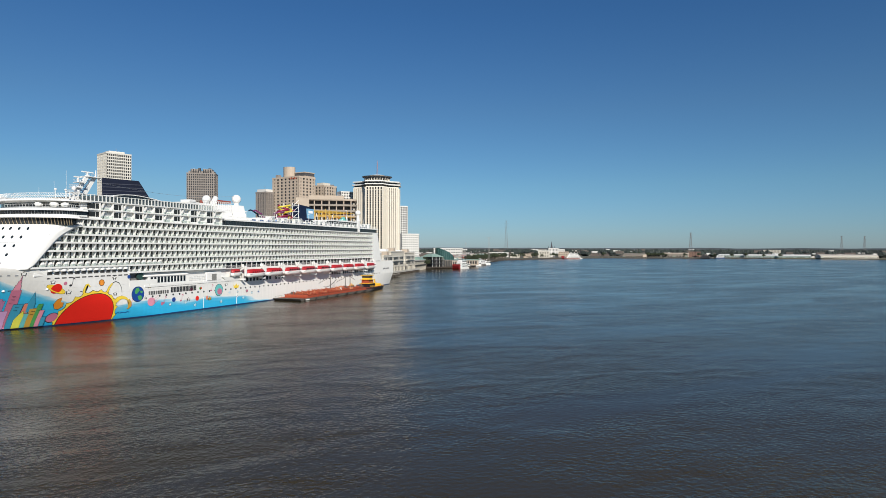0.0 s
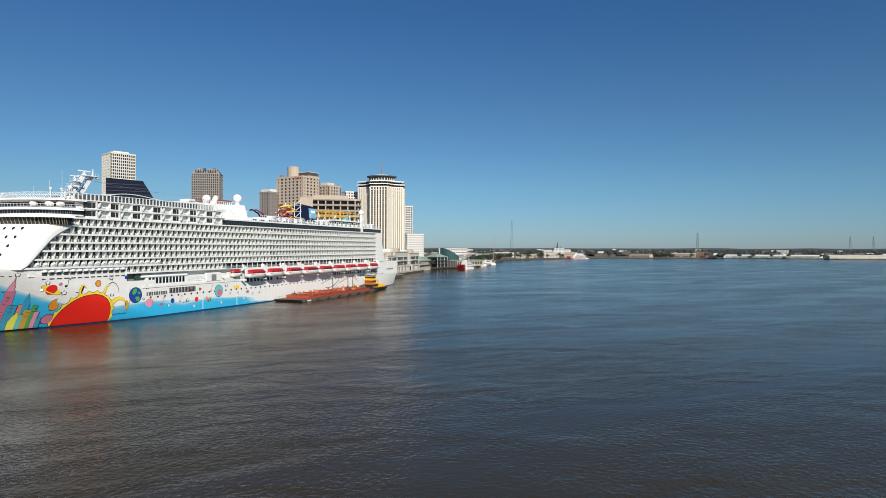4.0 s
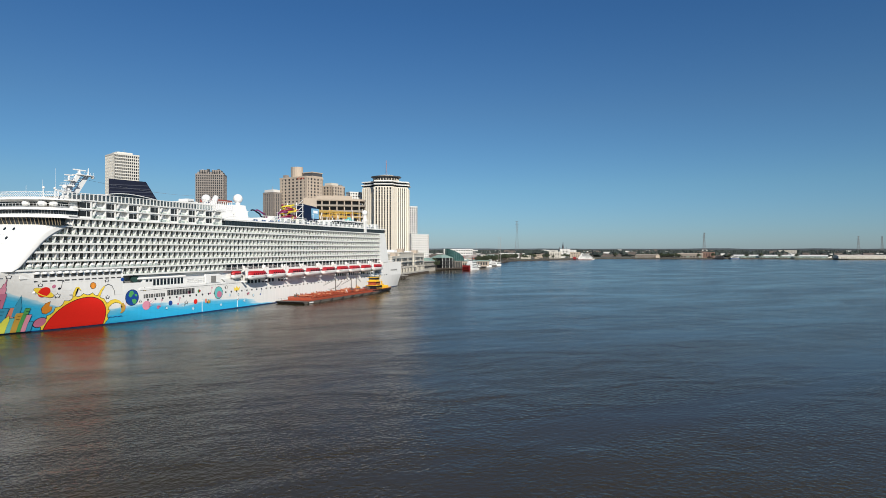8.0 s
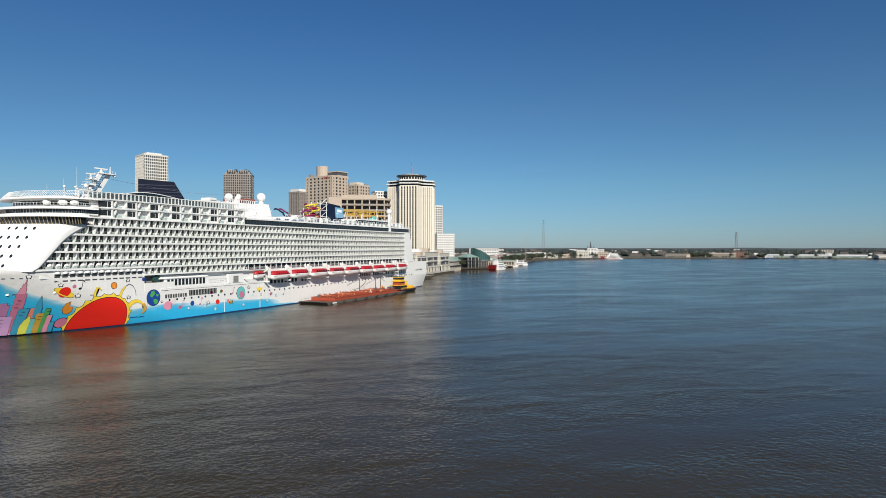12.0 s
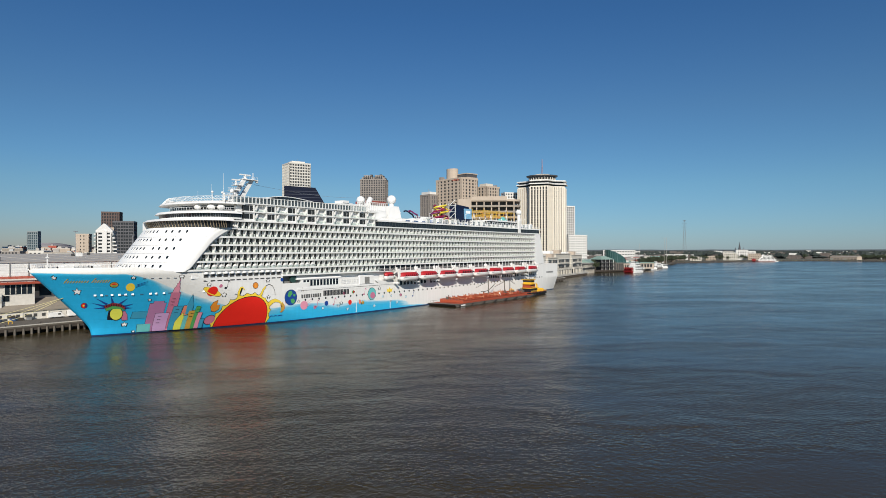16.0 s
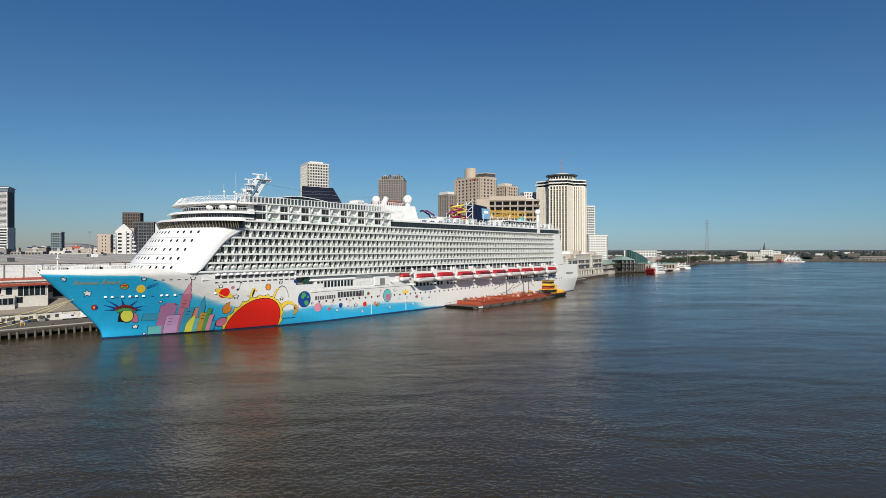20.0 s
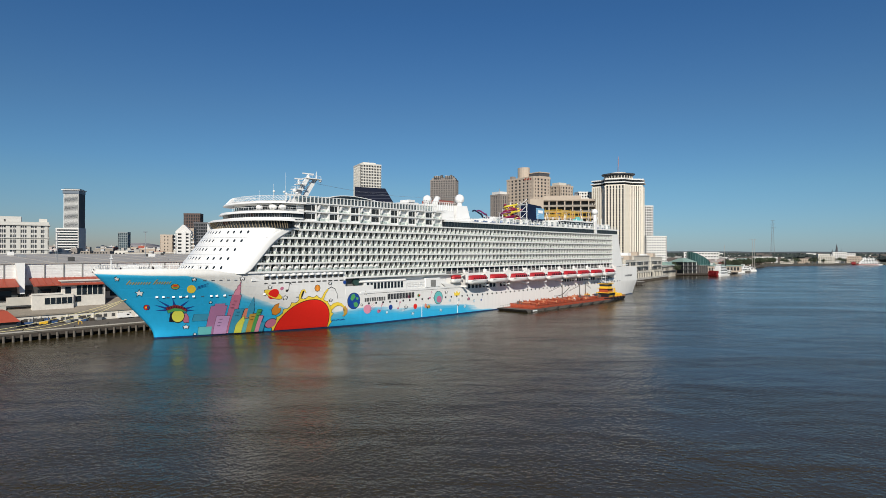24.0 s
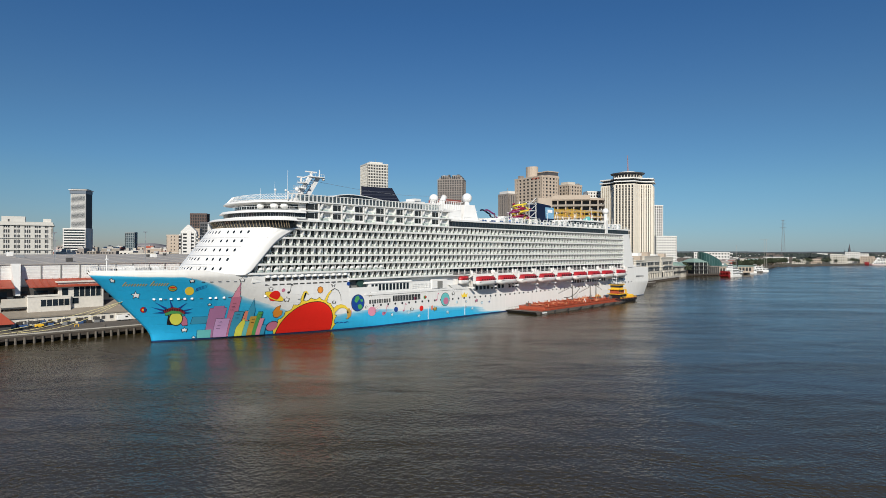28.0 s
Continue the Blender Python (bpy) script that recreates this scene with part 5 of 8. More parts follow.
outlined("painted_leaf_tower", [(40.3, 0.5), (42.5, 0.5), (42.4, 4.8), (41.7, 6.4), (40.9, 5.2), (40.2, 3.4)], P_LIME, 0.12, 0.38)
for x, z, n in ((34.6, 5.6, 3), (38.9, 7.8, 2), (36.6, 11.6, 3), (45.6, 7.4, 2), (44.0, 6.0, 2)):
    for q in range(n):
        decal("painted_ledge", [(x, z - q * 1.1), (x + 1.0, z - q * 1.1), (x + 1.0, z + 0.1 - q * 1.1), (x, z + 0.1 - q * 1.1)], P_BLK, 0.42)

# crowned round emblem, planets, stars and notes
for tip, at in (((16.8, 9.2), (19.6, 9.3)), ((16.5, 11.1), (19.6, 9.9)), ((17.3, 12.7), (20.2, 10.5)), ((21.1, 13.4), (21.7, 10.9)), ((25.5, 12.3), (23.5, 10.5)), ((27.2, 10.4), (24.6, 9.6)), ((27.0, 9.0), (24.9, 9.0))):
    d = math.hypot(tip[0] - at[0], tip[1] - at[1])
    nx, nz = -(tip[1] - at[1]) / d * 0.34, (tip[0] - at[0]) / d * 0.34
    decal("crown_ray", upright([(at[0] - nx, at[1] - nz), tip, (at[0] + nx, at[1] + nz)], 22.4, 8.4), P_OCEAN, 0.06, charted=False)
outlined("emblem_lock", upright([(20.7, 8.4), (20.4, 6.6), (20.3, 5.4), (21.6, 5.2), (21.8, 7.4)], 22.4, 8.4), P_BLK, 0.05, 0.07, charted=False)
outlined("emblem_lock", upright([(24.0, 7.8), (24.9, 8.0), (25.5, 6.8), (25.6, 5.0), (24.3, 4.9), (23.8, 6.0)], 22.4, 8.4), P_ROSE, 0.16, 0.07, charted=False)
outlined("emblem_disc", upright(oval(22.6, 7.2, 1.6, 2.0), 22.4, 8.4), P_LIME, 0.26, 0.12, charted=False)
outlined("crown_leaf", upright([(20.0, 8.3), (19.8, 9.1), (21.6, 9.9), (23.6, 9.5), (24.8, 8.3), (23.2, 8.9), (21.6, 8.9)], 22.4, 8.4), P_GRN, 0.1, 0.18, charted=False)
outlined("crown_band", upright([(19.7, 9.2), (19.5, 10.1), (21.7, 10.95), (23.6, 10.5), (24.8, 9.4), (24.8, 8.6), (23.5, 9.6), (21.6, 10.0)], 22.4, 8.4), mat("maroon_hull_paint", (0.28, 0.03, 0.04), 0.4), 0.12, 0.2, charted=False)
for k in range(11):
    x, z = 19.9 + k * 0.43, 9.72 + 0.42 * math.sin(math.pi * (k + 1.2) / 11)
    decal("crown_slot", upright([(x, z - 0.2), (x + 0.18, z - 0.2), (x + 0.14, z + 0.42), (x - 0.04, z + 0.42)], 22.4, 8.4), P_BLK, 0.3, charted=False)
for x, z, r in ((11.3, 14.9, 1.25), (5.1, 19.3, 0.75), (23.4, 19.0, 0.7), (25.9, 3.5, 0.95), (30.4, 11.5, 0.5), (37.0, 19.0, 0.8), (28.8, 0.9, 0.5), (46.6, 15.9, 0.7), (52.7, 12.1, 0.9), (70.1, 16.2, 0.7), (70.4, 10.2, 0.7), (86.4, 12.0, 0.75), (84.5, 7.6, 0.5), (107.2, 5.3, 0.9), (130.8, 10.2, 0.85), (138.6, 4.1, 0.45)):
    edge = decal("painted_star", star(x, z, r + 0.14, 0.0), P_BLK, 0.12, charted=False)
    decal("fill", star(x, z, r * 0.84, 0.0), P_YEL if x == 86.4 else P_WHT, 0.18, edge, charted=False)
outlined("painted_ball", upright(oval(14.2, 10.3, 0.68, 0.8), 14.2, 10.3), P_RED, 0.12, charted=False)
outlined("painted_ball", upright(oval(19.4, 16.8, 0.95, 0.8), 19.4, 16.8), P_GLD, 0.15, charted=False)
decal("planet_stripe", upright(oval(19.4, 17.05, 0.7, 0.24, 16), 19.4, 16.8), P_RED, 0.13, charted=False)
decal("planet_stripe", upright(oval(19.4, 16.45, 0.65, 0.2, 16), 19.4, 16.8), P_GRN, 0.13, charted=False)
decal("ball_half", upright([(14.3, 9.6), (14.7, 9.9), (14.82, 10.4), (14.65, 10.8), (14.3, 11.0), (14.45, 10.3)], 14.2, 10.3), P_OCEAN, 0.19, charted=False)
decal("ball_spot", upright(oval(14.05, 10.3, 0.24, 0.3), 14.2, 10.3), P_YEL, 0.19, charted=False)
decal("painted_moon", upright(oval(23.8, 15.9, 1.15, 1.3), 23.8, 15.9), P_YEL, 0.07, charted=False)
for dz in (0.5, 0.1, -0.3):
    decal("comet_tail", [(25.2, 16.0 + dz), (27.8, 17.2 + dz), (27.9, 17.3 + dz), (25.2, 16.2 + dz)], P_OCEAN, 0.06)
ring = outlined("ringed_planet", oval(48.4, 13.3, 3.5, 1.0, 28, -0.42), P_YEL, 0.14, 0.06, "red painted planet with a yellow ring")
decal("planet", oval(48.4, 13.5, 1.75, 1.65), P_RED, 0.14, ring)
decal("ring_front", [(48.4 + math.cos(-0.42) * 3.5 * math.cos(a) * k + math.sin(0.42) * math.sin(a) * k, 13.3 + math.sin(-0.42) * 3.5 * math.cos(a) * k + math.cos(0.42) * math.sin(a) * k)
                     for k, seq in ((1.0, range(0, -13, -1)), (0.72, range(-12, 1))) for a in [math.pi * q / 12 for q in seq]], P_YEL, 0.18, ring)
outlined("painted_drop", [(51.4, 10.2), (50.2, 9.6), (49.7, 8.0), (50.6, 6.4), (51.8, 6.1), (52.8, 7.0), (52.6, 8.4), (51.6, 8.6), (51.3, 9.2)], P_ORA, 0.14)
outlined("painted_ball", oval(51.2, 3.2, 1.7, 1.6), P_ROSE, 0.2)
outlined("painted_flower", oval(64.8, 14.7, 1.1, 1.1, 8), P_ORA, 0.15)
decal("painted_ball", oval(50.9, 15.2, 0.6), P_ROSE)
earth = outlined("painted_globe", oval(80.8, 9.3, 2.85, 2.9), P_OCEAN, 0.15, 0.07, "blue and green painted globe")
for o in ([(79.2, 10.2), (79.8, 11.6), (81.0, 11.9), (81.6, 10.8), (80.8, 10.0), (80.2, 9.4), (79.6, 9.6)], [(80.6, 8.6), (82.0, 8.8), (82.8, 8.0), (82.2, 6.9), (81.2, 7.0), (80.8, 7.8)], [(81.8, 10.6), (83.0, 10.4), (82.8, 9.6), (82.0, 9.7)]):
    decal("land", o, P_GRN, 0.14, earth)
decal("painted_comet", oval(87.3, 5.8, 1.9, 1.7), P_PNK)
for k in range(3):
    decal("comet_tail", [(88.6, 6.6 - k * 0.8), (91.0, 8.2 - k), (91.1, 8.3 - k), (88.7, 6.9 - k * 0.8)], P_PNK)
decal("painted_ball", oval(99.0, 5.7, 1.0), P_OCEAN)
decal("painted_ball", oval(112.4, 5.2, 1.05), P_RED)
second = outlined("painted_globe", oval(126.0, 8.0, 2.5, 2.6), P_TEAL, 0.18, 0.07, "teal and pink painted globe")
decal("land", oval(126.4, 7.3, 1.6, 1.5, 10), P_ROSE, 0.14, second)
decal("painted_blob", oval(118.4, 5.0, 0.7, 1.0), P_SAL)
decal("painted_crown", [(136.2, 8.2), (139.4, 8.2), (140.0, 10.0), (138.7, 9.2), (137.8, 10.4), (136.9, 9.2), (135.8, 10.0)], P_YEL)
for x, z, m in ((114.3, 9.5, P_GRN), (92.8, 4.6, P_ROSE), (76.6, 16.3, P_OCEAN), (109.0, 9.3, P_ROSE)):
    decal("painted_ball", oval(x, z, 0.7), m)
for x, z, m in ((53.2, 15.4, P_BLK), (94.0, 5.8, P_ROSE), (103.3, 6.0, P_ROSE), (121.3, 9.1, P_ROSE), (154.9, 6.3, P_OCEAN), (77.8, 6.3, P_ROSE)):
    decal("painted_note", oval(x - 0.4, z - 1.0, 0.5, 0.38, 12) , m)
    decal("note_stem", [(x - 0.05, z - 1.0), (x + 0.1, z - 1.0), (x + 0.5, z + 1.4), (x + 1.2, z + 0.9), (x + 0.9, z + 1.7), (x + 0.35, z + 1.7)], m)
for x, z, r, m in ((145.6, 6.4, 0.95, P_ROSE), (114.6, 9.6, 0.6, P_RED), (120.0, 4.6, 1.1, P_GLD)):
    outlined("painted_star", star(x, z, r, 0.2), m, 0.1, 0.13, charted=False)
for x, z, r in ((149.4, 5.2, 0.6), (139.0, 6.3, 0.45), (97.0, 3.9, 0.5)):
    outlined("painted_bubble", oval(x, z, r, r, 14), P_SKYW, 0.1, 0.07)
for x, z in ((105.6, 4.2), (133.0, 6.4), (143.0, 3.2), (111.0, 2.4), (127.5, 2.6)):
    decal("foam_fleck", star(x, z, 0.9, 0.5 + x), P_SKYW, 0.08, charted=False)
# two rows of plain slanted gold bars, and the ship's name as plain bars
for x0, n, tall in ((7.6, 9, 1.3), (13.7, 7, 1.5)):
    for k in range(n):
        x, h = x0 + k * 0.62, tall * (1.0 if k == 0 else 0.55)
        decal("gold_bar", [(x, 17.6), (x + 0.26, 17.6), (x + 0.26 + h * 0.35, 17.6 + h), (x + h * 0.35, 17.6 + h)], P_GLD, 0.08)
GREYINK = mat("dark_grey_lettering", (0.022, 0.025, 0.03), 0.4)
for k in range(9):
    for x, w, z, h in ((86.0 + k * 1.17, 0.38, 8.6, 1.45), (97.4 + k * 1.62, 0.66, 8.8, 2.2)):
        for q in range(2):
            decal("name_bar", [(x + q * w * 1.15, z), (x + q * w * 1.15 + w, z), (x + q * w * 1.15 + w, z + h), (x + q * w * 1.15, z + h)], GREYINK)
for k in range(7):
    decal("name_bar", [(297 + k * 1.5, 11.8), (297.9 + k * 1.5, 11.8), (297.9 + k * 1.5, 12.9), (297 + k * 1.5, 12.9)], GREYINK)
outlined("shell_door", [(27.2, 5.3), (31.4, 5.3), (31.4, 7.6), (27.2, 7.6)], P_SEA, 0.1)
for x in (116, 138):
    decal("overflow_streak", [(x, 0.6), (x + 0.35, 0.6), (x + 0.35, 5.5), (x, 5.5)], P_WHT, 0.05)


# ---- lifeboats on their davits ----
def build_lifeboat(label, length, tone):
    boat = thing("lifeboat", 0, 0, 0, 0, label, "lifeboat", "lifeboats along the promenade")
    bm = bmesh.new()
    secs = []
    for i in range(13):
        s = -1 + 2 * i / 12
        w = 2.3 * (1 - abs(s) ** 3.4) ** 0.5 + 0.05
        keel = -0.25 + 0.9 * abs(s) ** 6
        secs.append([bm.verts.new((s * length / 2, y * w, z)) for y, z in ((-1, 2.0), (-0.97, 1.1), (-0.7, keel + 0.25), (0, keel), (0.7, keel + 0.25), (0.97, 1.1), (1, 2.0))])
    for a, b in zip(secs, secs[1:]):
        for k in range(6):
            bm.faces.new((a[k], b[k], b[k + 1], a[k + 1]))
    part("hull", bm, WHITE, boat, "white boat hull", smooth=True)
    bm = bmesh.new()
    secs = []
    for i in range(13):
        s = -0.97 + 1.94 * i / 12
        w = 2.25 * (1 - abs(s) ** 2.6) ** 0.6 + 0.03
        h = 2.0 + 1.95 * (1 - abs(s) ** 5) ** 0.5
        secs.append([bm.verts.new((s * length / 2, y * w, z)) for y, z in ((-1, 1.95), (-0.97, 2.0 + (h - 2) * 0.55), (-0.7, 2 + (h - 2) * 0.93), (0, h), (0.7, 2 + (h - 2) * 0.93), (0.97, 2.0 + (h - 2) * 0.55), (1, 1.95))])
    for a, b in zip(secs, secs[1:]):
        for k in range(6):
            bm.faces.new((a[k], b[k], b[k + 1], a[k + 1]))
    can = part("canopy", bm, tone, boat, "red canopy", smooth=True)
    for k in range(7):
        x = -length * 0.33 + k * length * 0.11
        bm = bmesh.new()
        add_box(bm, x, x + (0.95 if length > 14.2 else 0.55), -2.32, -2.2, 2.3, 3.1 if length > 14.2 else 2.8)
        part("window", bm, GLASS_DARK, can)
    bm = bmesh.new()
    add_box(bm, -length / 2 + 0.5, length / 2 - 0.5, -2.36, -2.26, 1.75, 2.05)
    part("fender", bm, P_WHT, boat)
    return boat


XB = [147.9, 162.9, 179.0, 194.7, 210.4, 225.6, 239.9, 254.5, 271.4]
first = build_lifeboat("white lifeboat with a red canopy hanging from davits", 13.6, BOATRED)
big = build_lifeboat("large tender with a red striped canopy hanging from davits", 14.6, mat("deep_red_tender_canopy", (0.36, 0.02, 0.025), 0.4, vary=0.2, scale=0.6))
first.location = (XB[0], -23.0, 13.1)
big.location = (XB[2], -23.0, 13.1)
for i, x in enumerate(XB):
    if i in (3, 4):
        copy_thing(big, pose(x, -23.0, 13.1))
    elif i not in (0, 2):
        copy_thing(first, pose(x, -23.0 + (1.0 if i == 8 else 0), 13.2))
rescue = build_lifeboat("small red rescue boat on a davit", 7.0, BOATRED)
rescue.location, rescue.scale = (136.6, -20.6, 13.9), (0.9, 0.6, 0.85)
bm = bmesh.new()
add_loft(bm, [(-0.5, 0, -0.4), (0.5, 0, -0.4), (0.5, 0.8, -0.4), (-0.5, 0.8, -0.4)], [(-0.5, -3.7, 1.3), (0.5, -3.7, 1.3), (0.5, -2.9, 2.2), (-0.5, -2.9, 2.2)])
add_box(bm, -0.5, 0.5, -3.7, -2.9, -2.6, 2.1)
add_box(bm, -0.35, 0.35, -3.2, 0.2, -4.6, -3.9)
add_rod(bm, (0, -1.6, 1.6), (0, -1.6, 3.0), 0.5, seg=8)
DAVIT = mesh_of(bm, WHITE)
for i, x in enumerate(XB):
    for dx in (-7.0, 6.8):
        piece("davit", DAVIT, ship, x + dx, -19.8, 16.5)

# ---- tank barge and pushboat alongside ----
barge = thing("tank_barge", 163, -39.0, -0.45, 1.2, "grey tank barge with an oxide red deck, moored alongside the ship", "barge")
L, W = 83, 16.5
bm = bmesh.new()
add_loft(bm, [(4.5, 0.6, -1.5), (L, 0.6, -1.5), (L, W - 0.6, -1.5), (4.5, W - 0.6, -1.5)], [(0, 0, 1.7), (L, 0, 1.7), (L, W, 1.7), (0, W, 1.7)])
part("hull", bm, BARGEHULL, barge, "rust-streaked grey steel hull")
boxpart("deck", barge, BARGERED, 4.5, L - 0.3, 0.3, W - 0.3, 1.7, 1.76)
boxpart("bow_deck", barge, BARGEHULL, 0.3, 4.4, 0.3, W - 0.3, 1.7, 1.78)
boxpart("bow_marking", barge, OFFWHITE, 5.2, 9.0, -0.05, 0.02, 0.75, 1.35)
boxpart("trunk_deck", barge, BARGERED, 9, L - 6, 1.3, W - 1.3, 1.76, 3.0, "oxide red raised tank deck", 0.12)
for i in range(6):
    boxpart("tank_seam", barge, BARGERED, 18 + i * 10.5, 18.3 + i * 10.5, 1.5, W - 1.5, 3.0, 3.14)
for y in (3.4, 7.0, 12.5):
    bm = bmesh.new()
    add_rod(bm, (12, y, 3.55), (L - 10, y, 3.55), 0.2, seg=7)
    for i in range(10):
        add_box(bm, 14 + i * 6.2, 14.3 + i * 6.2, y - 0.3, y + 0.3, 3.0, 3.45)
    part("cargo_pipe", bm, BARGERED, barge)
rng = random.Random(3)
bm = bmesh.new()
add_rod(bm, (0, 0, 0), (0, 0, 0.7), 0.55, seg=10)
add_rod(bm, (0, 0, 0.7), (0, 0, 0.85), 0.7, seg=10)
HATCH = mesh_of(bm, BARGERED)
for i in range(21):
    piece("tank_hatch", HATCH, barge, 13 + i * 2.9, (2.6, 7.5, 12.5)[i % 3] + rng.random(), 3.0)
for i in range(34):
    o = piece("tank_vent", HATCH, barge, 11.5 + i * 1.95 + rng.random(), 1.9 + 12.5 * rng.random(), 2.95)
    o.scale = (0.45, 0.45, 1.2 + 0.9 * rng.random())
SALMON = mat("faded_salmon_pipe_paint", (0.55, 0.24, 0.13), 0.6, vary=0.2, scale=0.6)
for i in range(12):
    bm = bmesh.new()
    x = 13.5 + i * 5.2
    add_rod(bm, (x, 2.0, 3.75), (x, W - 2.4, 3.75), 0.17, seg=6)
    for y in (2.0, 7.2, W - 2.4):
        add_rod(bm, (x, y, 3.0), (x, y, 4.3), 0.16, seg=6)
        add_rod(bm, (x - 0.4, y, 4.3), (x + 0.4, y, 4.3), 0.07, seg=5)
    part("cross_pipe", bm, BARGERED if i % 3 else SALMON, barge)
for y in (1.15, W - 1.15):
    boxpart("spill_coaming", barge, BARGERED, 9, L - 6, y - 0.06, y + 0.06, 3.0, 3.35)
for i in range(16):
    bm = bmesh.new()
    x, y = 47 + i * 1.9, 2.0 + 10 * rng.random()
    add_rod(bm, (x, y, 3.0), (x, y, 4.5 + 1.6 * rng.random()), 0.14, seg=6)
    add_box(bm, x - 0.5, x + 0.5, y - 0.4, y + 0.4, 3.0, 3.6 + 0.6 * rng.random())
    part("valve_stand", bm, (SALMON, BARGERED, BARGEHULL)[i % 3], barge)
bm = bmesh.new()
for y in (0.35, W - 0.35):
    for i in range(28):
        add_rod(bm, (2 + i * 2.9, y, 1.7), (2 + i * 2.9, y, 2.7), 0.04, seg=4)
    add_rod(bm, (2, y, 2.7), (L - 3, y, 2.7), 0.035, seg=4)
part("guard_rail", bm, BARGEHULL, barge)
for x, y, h, lean in ((46, 9, 8.5, -7.0), (64, 9, 7.5, -6.0), (72, 10, 8.0, 5.0)):
    bm = bmesh.new()
    add_rod(bm, (x, y, 3), (x, y, 3 + h), 0.3, 0.2)
    add_rod(bm, (x, y, 3 + h * 0.9), (x + lean * 1.6, y + 1, 3 + h * 0.55), 0.14, 0.1, seg=6)
    add_rod(bm, (x, y, 3 + h), (x + lean * 1.6, y + 1, 3 + h * 0.6), 0.04, seg=4)
    part("hose_crane", bm, BARGEHULL, barge, "dark grey hose crane")
bm = bmesh.new()
add_tube(bm, [(40 + i * 1.6, 10 + i * 0.3, 5.4 - 1.6 * math.sin(math.pi * i / 14) + i * 0.24) for i in range(15)], 0.16, 6)
part("cargo_hose", bm, RUBBER, barge)
for i, (x, y, a, b, h, m) in enumerate(((56, 4, 2.4, 1.6, 1.4, BARGEHULL), (61, 10, 2.6, 2, 1.5, SALMON), (66, 5, 2.2, 2, 1.6, BARGEHULL), (71, 8, 2.4, 2, 1.8, TUGYEL), (75, 3, 1.6, 1.6, 1.4, BARGEHULL), (48, 3, 1.4, 1.2, 1.0, OFFWHITE), (30, 10, 2, 1.6, 0.8, BARGERED), (22, 5, 1.8, 1.2, 0.7, SALMON), (12, 12, 2.2, 1.5, 1.2, BARGEHULL))):
    bm = bmesh.new()
    add_box(bm, x, x + a, y, y + b, 3.0, 3.0 + h)
    add_rod(bm, (x + a * 0.5, y + b * 0.5, 3 + h), (x + a * 0.5, y + b * 0.5, 3.8 + h), 0.2, seg=7)
    add_box(bm, x - 0.2, x + a + 0.2, y + b * 0.4, y + b * 0.6, 3.0, 3.0 + h * 0.6)
    part("pump_unit", bm, m, barge)
for i in range(8):
    bm = bmesh.new()
    add_rod(bm, (4 + i * 10.5, -0.35, 0.2), (4 + i * 11.5, -0.35, 1.4), 0.4, seg=9)
    part("tyre_fender", bm, RUBBER, barge)

tug = thing("pushboat", 247.0, -35.0, 0, 1.2, "yellow and black pushboat made fast behind the barge", "tugboat")
bm = bmesh.new()
add_loft(bm, [(0.5, 0.8, -1), (21, 1.6, -1), (21, 7.4, -1), (0.5, 8.2, -1)], [(0, 0, 1.9), (23, 0.8, 1.9), (23, 8.2, 1.9), (0, 9, 1.9)])
part("hull", bm, P_BLK, tug, "black steel hull")
boxpart("main_deck", tug, BARGERED, 0.3, 22, 0.5, 8.5, 1.9, 2.0)
for z0, z1, x0, x1, y0, y1 in ((2.0, 4.3, 2.0, 10.5, 1.4, 7.6), (4.6, 6.7, 2.6, 8.8, 1.8, 7.2), (7.0, 9.3, 3.0, 7.8, 2.0, 7.0)):
    house = boxpart("deckhouse", tug, P_BLK if z0 < 3 else (BARGERED if z0 < 5 else TUGYEL), x0, x1, y0, y1, z0, z1, bevel=0.1)
    boxpart("deck_edge", tug, TUGYEL, x0 - 0.8, x1 + 0.8, y0 - 0.8, y1 + 0.8, z1, z1 + 0.28)
    n = int((x1 - x0) / 1.7)
    for i in range(n):
        boxpart("window", house, GLASS_DARK, x0 + 0.5 + i * 1.7, x0 + 1.5 + i * 1.7, y0 - 0.05, y0 + 0.05, z0 + (z1 - z0) * 0.45, z0 + (z1 - z0) * 0.85)
    bm = bmesh.new()
    for i in range(int((x1 - x0) / 1.2) + 2):
        add_rod(bm, (x0 - 0.7 + i * 1.2, y0 - 0.7, z1 + 0.28), (x0 - 0.7 + i * 1.2, y0 - 0.7, z1 + 1.2), 0.05, seg=4)
    add_rod(bm, (x0 - 0.7, y0 - 0.7, z1 + 1.2), (x1 + 0.7, y0 - 0.7, z1 + 1.2), 0.05, seg=4)
    part("rail", bm, TUGYEL, tug)
boxpart("wheelhouse_glazing", tug, GLASS_DARK, 2.9, 7.9, 1.9, 7.1, 8.0, 9.0)
boxpart("wheelhouse_roof", tug, DARK, 2.6, 8.2, 1.6, 7.4, 9.58, 9.8)
bm = bmesh.new()
add_rod(bm, (5, 4.5, 9.8), (5, 4.5, 14.0), 0.14, 0.08)
add_box(bm, 4.0, 6.0, 4.3, 4.7, 12.6, 12.8)
add_rod(bm, (7, 3, 9.8), (7, 3, 11.7), 0.1)
part("mast", bm, WHITE, tug)
for y in (2.6, 6.4):
    bm = bmesh.new()
    add_rod(bm, (12.2, y, 2.0), (12.4, y, 6.6), 0.55, 0.5, 12)
    part("exhaust_stack", bm, TUGYEL, tug)
